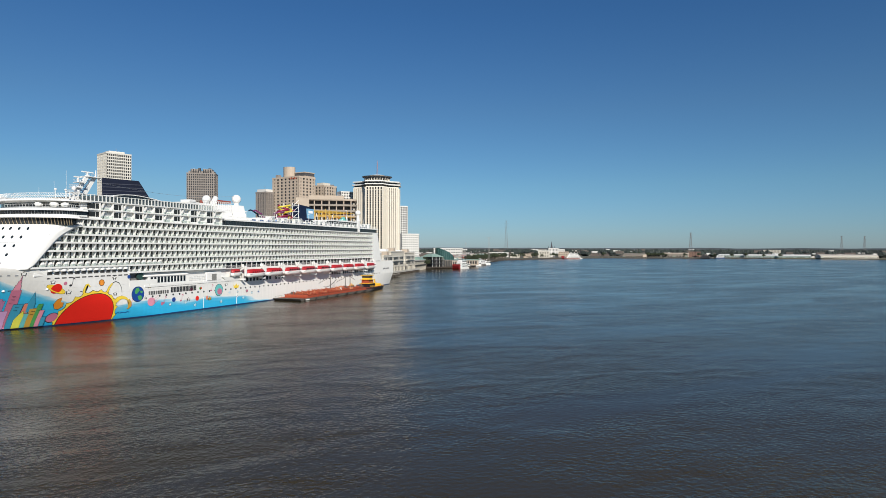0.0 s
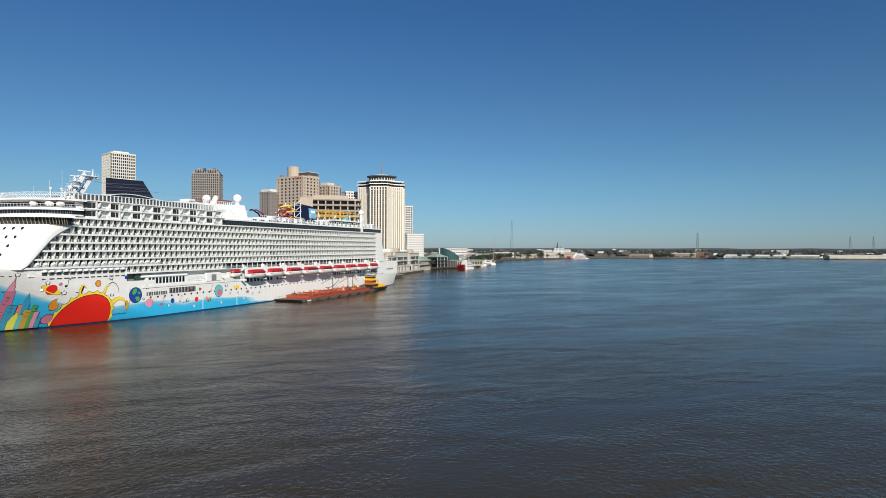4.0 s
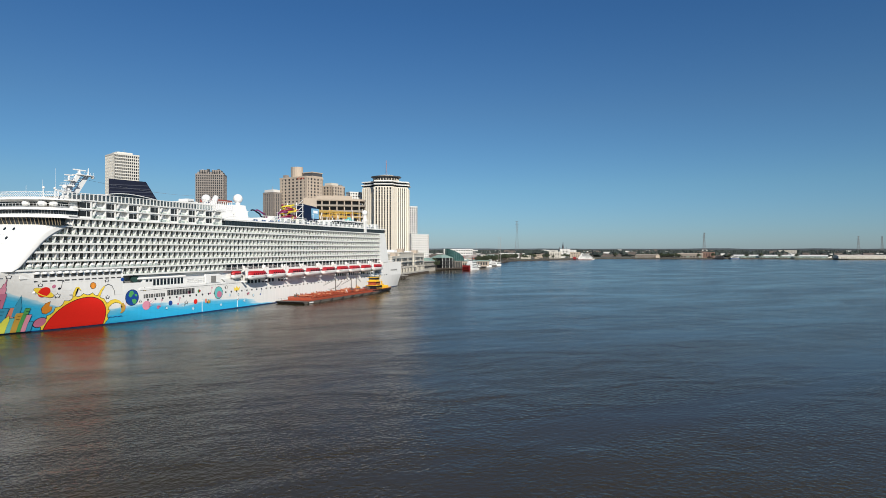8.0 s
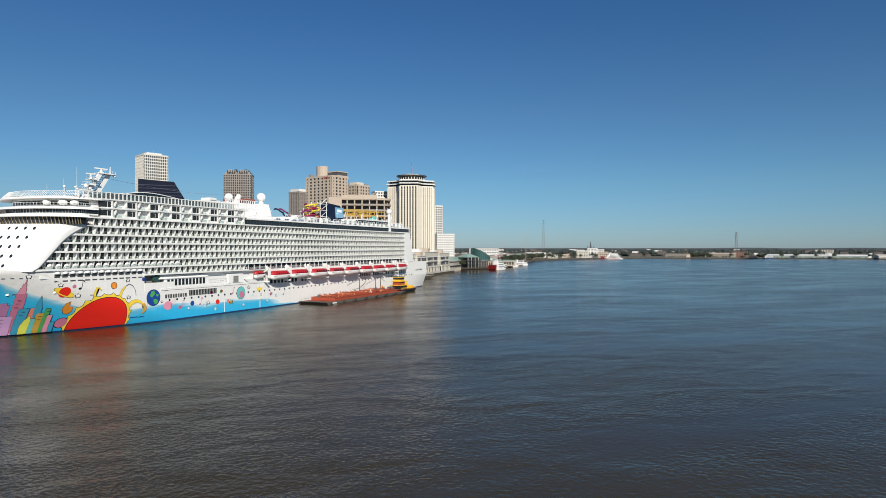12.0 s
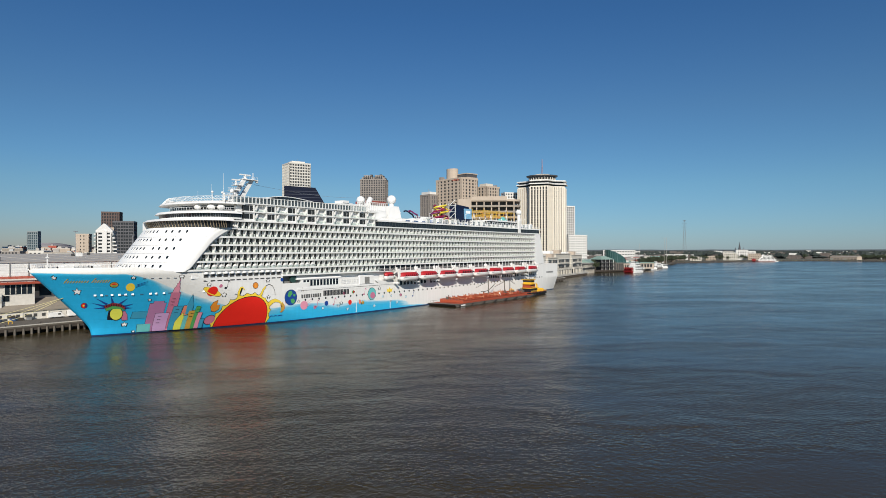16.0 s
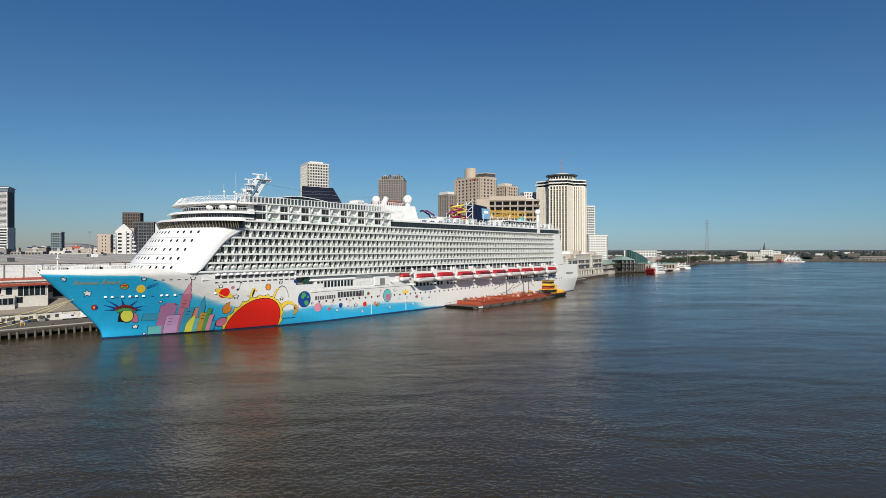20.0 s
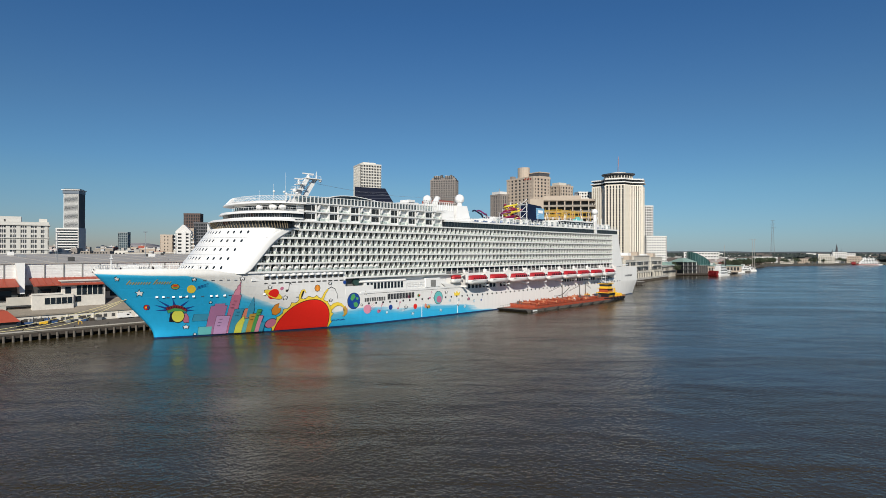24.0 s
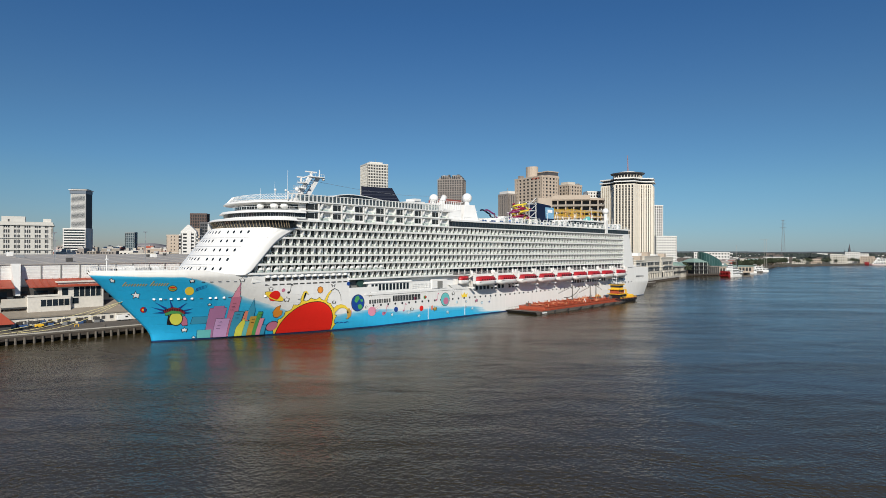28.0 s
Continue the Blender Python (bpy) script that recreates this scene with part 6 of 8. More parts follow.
for x in (14.6, 17.0, 19.6):
    bm = bmesh.new()
    add_box(bm, x, x + 1.6, 2.0, 7.0, 2.0, 3.0)
    add_rod(bm, (x + 0.8, 2.2, 3.1), (x + 0.8, 6.8, 3.1), 0.5, seg=9)
    part("deck_winch", bm, TUGYEL, tug)
bm = bmesh.new()
for i in range(14):
    add_rod(bm, (1 + i * 1.6, 0.3 + 0.02 * i, 2.0), (1 + i * 1.6, 0.3 + 0.02 * i, 3.0), 0.06, seg=5)
for z in (2.5, 3.0):
    add_rod(bm, (1, 0.3, z), (21.8, 0.56, z), 0.06, seg=5)
part("deck_rail", bm, TUGYEL, tug)
for i in range(6):
    bm = bmesh.new()
    add_rod(bm, (2 + i * 3.6, -0.2, 1.3), (2 + i * 3.6, 0.3, 1.3), 0.6, seg=10)
    part("tyre_fender", bm, RUBBER, tug)


# ---- wharf and terminal ----
wharf = thing("wharf", 0, 0, 0, 0, "concrete wharf deck on rows of timber piles", "wharf", kind="structure")
boxpart("wharf_deck", wharf, QUAYTOP, -150, 420, 23.2, 60, 1.9, 2.75)
boxpart("fender_beam", wharf, TIMBER, -150, 420, 22.9, 23.25, 1.2, 2.3)
boxpart("kerb", wharf, CONCRETE, -150, 420, 23.3, 23.7, 2.75, 3.05)
bm = bmesh.new()
add_rod(bm, (0, 0, -3), (0, 0, 2.0), 0.38, 0.36, 9)
PILEMESH = mesh_of(bm, PILE)
rng = random.Random(5)
for i in range(62):
    o = piece("pile", PILEMESH, wharf, -62 + i * 2.35 + rng.random() * 0.4, 23.0 - rng.random() * 0.25, 0)
    o.scale = (1, 1, 1)
bm = bmesh.new()
for i in range(100):
    add_rod(bm, (86 + i * 3.3, 23.1, -3), (86 + i * 3.3, 23.1, 2.0), 0.38, seg=7)
tagged(part("far_piles", bm, PILE, wharf), kind="stuff")
boxpart("under_deck", wharf, TIMBER, -150, 420, 25.5, 26, -2, 1.9)
bm = bmesh.new()
add_rod(bm, (0, 0, 0), (0, 0, 0.55), 0.28, seg=10)
add_rod(bm, (0, 0, 0.55), (0, 0, 0.8), 0.45, seg=10)
BOLLARD = mesh_of(bm, BARGEHULL)
for x in (-40, -24, -12, 2, 12, 30, 60):
    piece("bollard", BOLLARD, wharf, x, 25.0, 2.75)

terminal = thing("terminal_building", 0, 0, 2.4, 0, "long white and cream cruise terminal with red metal awnings", "building")
hall = boxpart("hall_wall", terminal, WALLWHITE, -120, 140, 52, 53, 10, 20.6)
for i in range(44):
    boxpart("wall_rib", hall, DECKGREY, -118 + i * 5.9, -117.68 + i * 5.9, 51.75, 52, 15.4, 20.8)
for z in (16.2, 17.1, 18.0, 18.9, 19.8):
    boxpart("wall_seam", hall, OFFWHITE, -120, 140, 51.94, 52.0, z, z + 0.12)
bm = bmesh.new()
add_loft(bm, [(-120, 51.6, 20.6), (140, 51.6, 20.6), (140, 150, 23.2), (-120, 150, 23.2)], [(-120, 51.6, 20.9), (140, 51.6, 20.9), (140, 150, 23.5), (-120, 150, 23.5)])
part("hall_roof", bm, ROOFGREY, terminal, "grey low-pitched membrane roof")
boxpart("hall_back", terminal, WALLWHITE, -120, 140, 149, 150, 0, 23)
for x0, x1 in ((-118, -52), (-48, -8.5), (-4.5, 60)):
    bm = bmesh.new()
    add_loft(bm, [(x0, 45.5, 13.0), (x1, 45.5, 13.0), (x1, 52, 15.4), (x0, 52, 15.4)], [(x0, 45.5, 13.25), (x1, 45.5, 13.25), (x1, 52, 15.65), (x0, 52, 15.65)])
    aw = part("awning", bm, REDROOF, terminal, "red standing seam metal awning")
    for k in range(int((x1 - x0) / 2)):
        bm = bmesh.new()
        add_loft(bm, [(x0 + k * 2, 45.5, 13.25), (x0 + k * 2 + 0.12, 45.5, 13.25), (x0 + k * 2 + 0.12, 52, 15.65), (x0 + k * 2, 52, 15.65)],
                 [(x0 + k * 2, 45.5, 13.4), (x0 + k * 2 + 0.12, 45.5, 13.4), (x0 + k * 2 + 0.12, 52, 15.8), (x0 + k * 2, 52, 15.8)])
        part("seam", bm, REDROOF, aw)
bm = bmesh.new()
add_loft(bm, [(-7.9, 47.6, 10.5), (-6.6, 47.6, 10.5), (-6.6, 52, 10.5), (-7.9, 52, 10.5)], [(-8.6, 50.6, 21.0), (-5.9, 50.6, 21.0), (-5.9, 52, 21.0), (-8.6, 52, 21.0)])
part("stair_tower", bm, WALLWHITE, terminal, "sloped white buttress")
# dark sheet that paints in the shade under the awnings
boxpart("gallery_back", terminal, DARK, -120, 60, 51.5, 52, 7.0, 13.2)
boxpart("gallery_floor", terminal, CREAM, -120, -12, 46.5, 51.5, 5.4, 7.0)
boxpart("gallery_parapet", terminal, CREAM, -120, -12, 46.3, 46.7, 7.0, 8.0)
boxpart("gallery_panel", terminal, CREAM, -12.0, -5.0, 46.3, 46.7, 6.8, 9.6)
boxpart("gallery_slot", terminal, DARK, -12.0, -5.0, 46.2, 46.32, 6.3, 6.8)
for i in range(17):
    boxpart("gallery_column", terminal, CREAM, -116 + i * 6.2, -115.4 + i * 6.2, 47.0, 47.5, 7.0, 13.2)
for i in range(30):
    boxpart("gallery_window", terminal, GLASS_DARK, -118 + i * 5.8, -114 + i * 5.8, 51.3, 51.5, 8.2, 11.6)
PALEWALL = mat("weathered_white_concrete", (0.66, 0.63, 0.57), 0.8, vary=0.14, scale=0.2, bump=0.15)
# lower storey on the apron: pale wall with square openings under a broad sloped slab
RAMP = mat("weathered_tan_slab", (0.24, 0.21, 0.17), 0.9, vary=0.22, scale=0.12, bump=0.3)
boxpart("apron_wall", terminal, PALEWALL, -120, 140, 43.4, 44.2, 0.3, 3.4)
bm = bmesh.new()
add_loft(bm, [(-12, 43.0, 3.3), (140, 43.0, 3.3), (140, 51.4, 6.9), (-12, 51.4, 6.9)], [(-12, 43.0, 3.8), (140, 43.0, 3.8), (140, 51.4, 7.4), (-12, 51.4, 7.4)])
part("ramp_slab", bm, RAMP, terminal, "broad weathered tan concrete slab")
for i in range(34):
    boxpart("apron_opening", terminal, DARK, -10.5 + i * 2.7, -9.4 + i * 2.7, 43.3, 43.5, 1.3, 2.4)
    if i % 3 == 0:
        boxpart("wall_pilaster", terminal, PALEWALL, -11.4 + i * 2.7, -11.0 + i * 2.7, 43.15, 43.45, 0.3, 3.0)
boxpart("hall_base", terminal, CREAM, -120, 140, 51.4, 52, 0.3, 10)
# control room: stepped white boxes with dark window bands
boxpart("office_low", terminal, PALEWALL, -5.0, 7.6, 45.6, 51.4, 4.6, 10.0, bevel=0.1)
boxpart("office_low_glazing", terminal, GLASS_DARK, -1.4, 7.2, 45.5, 45.65, 6.7, 8.9)
for i in range(6):
    boxpart("office_mullion", terminal, PALEWALL, -1.4 + i * 1.7, -1.26 + i * 1.7, 45.42, 45.6, 6.7, 8.9)
boxpart("office_parapet", terminal, PALEWALL, -5.2, 4.0, 45.4, 45.7, 10.0, 10.6)
boxpart("office_high", terminal, PALEWALL, 4.1, 18.2, 46.9, 52, 5.2, 14.4, bevel=0.1)
boxpart("office_high_roof", terminal, PALEWALL, 3.6, 18.8, 46.3, 52, 14.4, 14.8)
boxpart("office_high_glazing", terminal, GLASS_DARK, 8.6, 17.4, 46.8, 46.95, 9.4, 12.8)
for i in range(6):
    boxpart("office_mullion", terminal, PALEWALL, 8.6 + i * 1.73, 8.78 + i * 1.73, 46.72, 46.9, 9.4, 12.8)
boxpart("office_side_glazing", terminal, GLASS_DARK, 4.0, 4.15, 47.6, 51, 9.4, 12.4)
boxpart("office_front_window", terminal, GLASS_DARK, 5.2, 7.0, 46.8, 46.95, 9.6, 12.4)
boxpart("office_door", terminal, GLASS_DARK, 8.4, 10.2, 46.8, 46.95, 7.0, 9.0)
bm = bmesh.new()
add_loft(bm, [(-26.5, 34, 2.6), (-10.5, 34, 2.6), (-10.5, 44, 2.6), (-26.5, 44, 2.6)], [(-25, 37, 6.0), (-13.5, 37, 6.0), (-13.5, 44, 6.0), (-25, 44, 6.0)])
part("porch_roof", bm, REDROOF, terminal, "red hipped porch roof")
# dark box that stands for the shade under the porch roof
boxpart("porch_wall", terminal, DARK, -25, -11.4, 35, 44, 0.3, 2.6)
boxpart("hall_east", terminal, WALLWHITE, 60, 140, 44, 52, 7.0, 20.6)

# small units on the terminal roof
rng = random.Random(12)
for i in range(26):
    x, y = -110 + rng.random() * 240, 62 + rng.random() * 70
    w = 1.2 + rng.random() * 2.2
    boxpart("roof_unit", terminal, (STEEL, DARK, OFFWHITE)[i % 3], x, x + w, y, y + w, 20.9 + (y - 51.6) * 0.0264, 21.9 + (y - 51.6) * 0.0264 + rng.random() * 0.7, bevel=0.05)
for i in range(22):
    x = -115 + i * 11.8
    bm = bmesh.new()
    add_loft(bm, [(x, 51.8, 20.9), (x + 0.3, 51.8, 20.9), (x + 0.3, 149.5, 23.48), (x, 149.5, 23.48)], [(x, 51.8, 21.05), (x + 0.3, 51.8, 21.05), (x + 0.3, 149.5, 23.63), (x, 149.5, 23.63)])
    part("roof_seam", bm, ROOFGREY, terminal)
# roof lamp poles
def lamp_pole(x, y, z, h):
    pole = thing("lamp_pole", x, y, z, 0, "slender grey lamp pole on the terminal roof", "lamp post", "lamp poles on the terminal roof")
    bm = bmesh.new()
    add_rod(bm, (0, 0, 0), (0, 0, h), 0.13, 0.08, 7)
    part("mast", bm, STEEL, pole)
    bm = bmesh.new()
    add_box(bm, -0.7, 0.7, -0.3, 0.3, h, h + 0.3)
    part("lamp_head", bm, STEEL, pole)


for x, y, h in ((-16, 56, 12), (5, 56, 11), (36, 57, 12), (18, 110, 9), (58, 56, 11)):
    lamp_pole(x, y, 23.0, h)
# mooring lines from the bow
for i, (x1, y1) in enumerate(((-40, 25), (-24, 25), (-12, 25))):
    line = thing("mooring_line", 9, -1.5, 13.0, 0, "pale yellow mooring rope from the bow to the wharf", "rope", "mooring lines")
    bm = bmesh.new()
    n = 18
    pts = []
    for k in range(n + 1):
        s = k / n
        pts.append(((x1 - 9) * s, (y1 + 1.5) * s, (3.2 - 13.0) * s - 2.2 * math.sin(math.pi * s)))
    add_tube(bm, pts, 0.06, 6)
    part("rope", bm, ROPE, line)
# vehicles and gear on the apron
def van(x, y, yaw, label, paint, l=5.2, h=2.1):
    v = thing("van", x, y, 2.76, yaw, label, "van")
    bm = bmesh.new()
    add_loft(bm, [(0, 0, 0.35), (l, 0, 0.35), (l, 1.9, 0.35), (0, 1.9, 0.35)], [(0.1, 0.1, h), (l - 1.3, 0.1, h), (l - 1.3, 1.8, h), (0.1, 1.8, h)])
    bmesh.ops.bevel(bm, geom=list(bm.edges), offset=0.12, segments=2, affect="EDGES")
    part("body", bm, paint, v)
    boxpart("side_window", v, GLASS_DARK, l - 2.4, l - 1.5, 0.0, 0.06, 1.2, 1.7)
    for wx in (1.0, l - 1.0):
        for wy in (0.05, 1.7):
            bm = bmesh.new()
            add_rod(bm, (wx, wy, 0.36), (wx, wy + 0.22, 0.36), 0.36, seg=14)
            part("wheel", bm, RUBBER, v)


van(20.5, 40.2, 0, "white delivery van parked on the wharf", CARPAINT)
van(26.8, 40.2, 0, "white box van parked on the wharf", CARPAINT, 5.8, 2.5)
van(-40, 36.5, 0, "white van beside the terminal porch", CARPAINT)
def forklift(x, y, paint, label):
    f = thing("forklift", x, y, 2.76, 0, label, "forklift")
    boxpart("body", f, paint, 0, 2.4, 0, 1.2, 0.4, 1.3, bevel=0.1)
    bm = bmesh.new()
    for a in (0.3, 1.8):
        for b in (0.1, 1.1):
            add_rod(bm, (a, b, 1.3), (a, b, 2.3), 0.05, seg=5)
    add_box(bm, 0.2, 1.9, 0, 1.2, 2.3, 2.4)
    part("cage", bm, DARK, f)
    bm = bmesh.new()
    add_box(bm, 2.5, 2.62, 0.2, 0.35, 0.1, 2.8)
    add_box(bm, 2.5, 2.62, 0.85, 1.0, 0.1, 2.8)
    add_box(bm, 2.6, 3.7, 0.25, 0.4, 0.12, 0.2)
    add_box(bm, 2.6, 3.7, 0.8, 0.95, 0.12, 0.2)
    part("mast", bm, DARK, f)
    for a in (0.5, 2.0):
        for b in (-0.05, 1.05):
            bm = bmesh.new()
            add_rod(bm, (a, b, 0.35), (a, b + 0.2, 0.35), 0.35, seg=12)
            part("wheel", bm, RUBBER, f)


forklift(-8.5, 38.5, BLUEPAINT, "blue forklift on the wharf apron")
forklift(-4.5, 37.5, TUGYEL, "yellow forklift on the wharf apron")
rng = random.Random(21)
for i in range(12):
    c = thing("crate_stack", -12 + i * 2.3 + rng.random(), 41.0 + rng.random(), 2.76, 0, "dark crates and gear stacked against the apron wall", "crates", "gear on the apron")
    for k in range(rng.choice((1, 2, 2))):
        boxpart("crate", c, (DARK, BLUEPAINT, TIMBER, STEEL)[(i + k) % 4], 0, 1.2 + rng.random() * 0.4, 0, 1.0, k * 1.0, k * 1.0 + 0.96, bevel=0.04)
gate = thing("yellow_frame", 5.5, 33, 2.76, 0, "yellow steel frame standing on the wharf", "frame")
bm = bmesh.new()
for dx in (0, 1.1):
    add_rod(bm, (dx, 0, 0), (dx, 0, 0.9), 0.09, seg=6)
add_rod(bm, (0, 0, 0.85), (1.1, 0, 0.85), 0.09, seg=6)
part("frame", bm, TUGYEL, gate)


# ---- city ----
def tower(name, label, x, y, yaw, w, d, h, cols, side_cols, floors, wall, glass=WINDOW, pier=0.5, sill=0.5, base=0.0, category="building", crown=2.0, z=2.4):
    """An office block: glazed core, storeys of recessed window bands, piers and sills proud of the glass, and a parapet."""
    t = thing(name, x, y, z, yaw, label, category)
    boxpart("core", t, wall, -w / 2 + 0.9, w / 2 - 0.9, -d / 2 + 0.9, d / 2 - 0.9, 0, h - 0.3)
    fh = (h - base - crown) / floors
    for side, n, half, other in ((0, cols, w / 2, d / 2), (1, side_cols, d / 2, w / 2), (2, side_cols, d / 2, w / 2)):
        if not n:
            continue
        span = 2 * half
        pw = span / n * pier
        bm = bmesh.new()
        add_box(bm, -pw / 2, pw / 2, -0.35, 0.55, 0, h - base - 0.2)
        pm = mesh_of(bm, wall)
        bm = bmesh.new()
        add_box(bm, -half + 0.2, half - 0.2, -0.2, 0.5, 0, fh * sill)
        sm = mesh_of(bm, wall)
        bm = bmesh.new()
        add_box(bm, -half + 0.3, half - 0.3, 0.15, 0.55, 0, fh * (1 - sill))
        gm = mesh_of(bm, glass)
        rz = (0, -math.pi / 2, math.pi / 2)[side]
        def put(nm, me, u, zz):
            if side == 0:
                return piece(nm, me, t, u, -other + 0.35, zz)
            return piece(nm, me, t, -other + 0.35, -u, zz, rz)
        if side == 2:
            far = bmesh.new()
            for i in range(n + 1):
                u = max(-half + pw / 2, min(half - pw / 2, -half + span * i / n))
                add_box(far, other - 0.9, other, u - pw / 2, u + pw / 2, base, h - 0.2)
            for k in range(floors):
                add_box(far, other - 0.85, other - 0.15, -half + 0.2, half - 0.2, base + k * fh, base + k * fh + fh * sill)
            part("far_side", far, wall, t)
            continue
        for i in range(n + 1):
            u = -half + span * i / n
            u = max(-half + pw / 2, min(half - pw / 2, u))
            put("pier", pm, u, base)
        for k in range(floors):
            put("sill", sm, 0, base + k * fh)
            put("window_band", gm, 0, base + k * fh + fh * sill)
    boxpart("parapet", t, wall, -w / 2 - 0.12, w / 2 + 0.12, -d / 2 - 0.12, d / 2 + 0.12, h - crown, h)
    if base:
        boxpart("podium", t, wall, -w / 2 - 0.2, w / 2 + 0.2, -d / 2 - 0.2, d / 2 + 0.2, 0, base)
    return t


YAW = -38
t1 = tower("office_tower", "tall pale stone office tower with a grid of windows", 520, 503, -20, 32.4, 32.4, 153.5, 13, 13, 36, PALE, pier=0.30, sill=0.33)
boxpart("roof_plant", t1, PALE, -10, 10, -9, 9, 153.5, 156.5)
boxpart("roof_mast", t1, STEEL, 3, 3.4, 2, 2.4, 156.5, 162)
t2 = tower("hotel_tower", "brown granite hotel tower with stepped corners", 780, 587, -58, 49.6, 27.6, 160.3, 15, 8, 36, BROWN, pier=0.42, sill=0.32)
for x0, x1, h in ((-18.5, -3.7, 167.6), (3.7, 18.5, 167.6), (-22, 22, 164)):
    boxpart("crown_block", t2, BROWN, x0, x1, -11, 11, 160.3, h)
for i in range(9):
    boxpart("crown_pier", t2, WINDOW, -18.4 + i * 4.2, -16.9 + i * 4.2, -11.3, -11, 160.8, 166.8)
for i in range(4):
    boxpart("roof_unit", t2, (STEEL, DARK)[i % 2], -16 + i * 9, -12 + i * 9, -4, 2, 164, 169.0 + (i % 2))

# broad dark glass building behind the ship, its far end sloped
slope = thing("dark_glass_building", 404, 391, 2.4, -38.8, "broad navy glass building with a sloped end and fine floor lines", "building")
bm = bmesh.new()
add_loft(bm, [(2.6, 0, 0), (99.7, 0, 0), (98, 34, 0), (4, 34, 0)], [(2.6, 0, 104.4), (40.2, 0, 102.6), (38.8, 34, 102.6), (4, 34, 104.4)])
part("glass_body", bm, mat("navy_curtain_glass", (0.005, 0.009, 0.026), 0.4, vary=0.25, scale=0.05, spec=0.12), slope)
EDGE = mat("dark_floor_edge", (0.010, 0.016, 0.04), 0.6)
for k in range(25):
    z = 5 + k * 3.85
    boxpart("floor_line", slope, EDGE, 3.0, 99.7 - (z + 0.8) * 0.58 - 0.6, -0.25, 0.3, z, z + 0.8)

# riverside hotel: four stepped blocks
h1 = tower("riverside_hotel", "tan concrete riverside hotel with square punched windows", 502, 198, -12, 26, 44, 107, 5, 7, 29, TAN, pier=0.5, sill=0.45)
bm = bmesh.new()
add_prism(bm, [(-4.5 + 6.2 * math.cos(a), 2.5 + 7.5 * math.sin(a)) for a in [2 * math.pi * k / 16 for k in range(16)]], 100, 119)
part("lift_tower", bm, TAN, h1)
SLATE = mat("slate_mansard", (0.07, 0.07, 0.075), 0.6)
boxpart("penthouse", h1, SLATE, -3, 12.4, -21, -4, 107, 111.6)
boxpart("penthouse_roof", h1, TAN, -3.5, 12.9, -21.5, -3.5, 111.6, 112.6)
boxpart("penthouse_sill", h1, TAN, -3.5, 12.9, -21.5, -3.5, 107, 108)
for k in range(5):
    boxpart("sign_bar", h1, REDROOF, -13.4, -13.05, -18 + k * 2.4, -17 + k * 2.4, 103.6, 106.0 if k % 2 else 105.2)
for k, (a, b) in enumerate(((9, 8), (-8, 17), (8, 16), (0, 12))):
    boxpart("roof_unit", h1, (CREAM, BROWN, PALE, STEEL)[k], a - 2.5, a + 2.5, b - 2, b + 2, 107, 109.4 + (k % 2))
h2 = tower("hotel_wing", "tan concrete hotel wing with square windows", 545, 183, -12, 22, 20, 101, 5, 4, 27, TAN, pier=0.5, sill=0.45)
boxpart("roof_plant", h2, CREAM, -7, 5, -5, 6, 101, 104.4)
boxpart("roof_unit", h2, STEEL, 6, 9, -8, -4, 101, 103)
h3 = tower("slim_hotel_block", "slim grey block with dark window strips and white plant floor", 489, 229, -12, 12, 18, 90, 4, 6, 20, BROWN, glass=SLATE, pier=0.5, sill=0.12)
boxpart("roof_plant", h3, BLDWHITE, -5, 5, -7.5, 7.5, 90, 93)
boxpart("roof_mast", h3, STEEL, -0.2, 0.2, -0.2, 0.2, 93, 97)
# parking structure with open curved decks before the hotel
pk = thing("parking_structure", 495, 148, 2.4, -58, "tan concrete parking structure with open decks and a rounded corner", "parking garage")
def deck_outline(w, d, r=11):
    c = [(-w / 2, -d / 2)] + [(w / 2 - r + r * math.sin(a), -d / 2 + r - r * math.cos(a)) for a in [math.pi / 2 * i / 8 for i in range(9)]] + [(w / 2, d / 2), (-w / 2, d / 2)]
    return c
for k in range(13):
    z = 4 + k * 6.1
    bm = bmesh.new()
    add_prism(bm, deck_outline(66, 40), z, z + 2.0)
    part("parking_deck", bm, TAN2 if k % 3 else TAN, pk)
    if k < 12:
        # dark fill that puts the shade between the open decks into colour
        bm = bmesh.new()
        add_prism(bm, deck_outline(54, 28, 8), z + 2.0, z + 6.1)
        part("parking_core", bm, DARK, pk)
        for i in range(8):
            boxpart("column", pk, TAN, -31 + i * 8.0, -29.8 + i * 8.0, -19.3, -18.3, z + 2.0, z + 6.1)
        for i in range(3):
            boxpart("column", pk, TAN, 31.4, 32.4, -6 + i * 10, -4.8 + i * 10, z + 2.0, z + 6.1)
boxpart("stair_block", pk, TAN, -34, -20, -21, 10, 0, 80)
boxpart("upper_band", pk, TAN, -20, 18, -20.5, 10, 78, 82.5)

# ribbed cross-plan tower with a round crown
wtc = thing("ribbed_tower", 740, 209, 2.4, YAW + 13, "cream ribbed cross-plan tower with flared roof plates", "skyscraper")
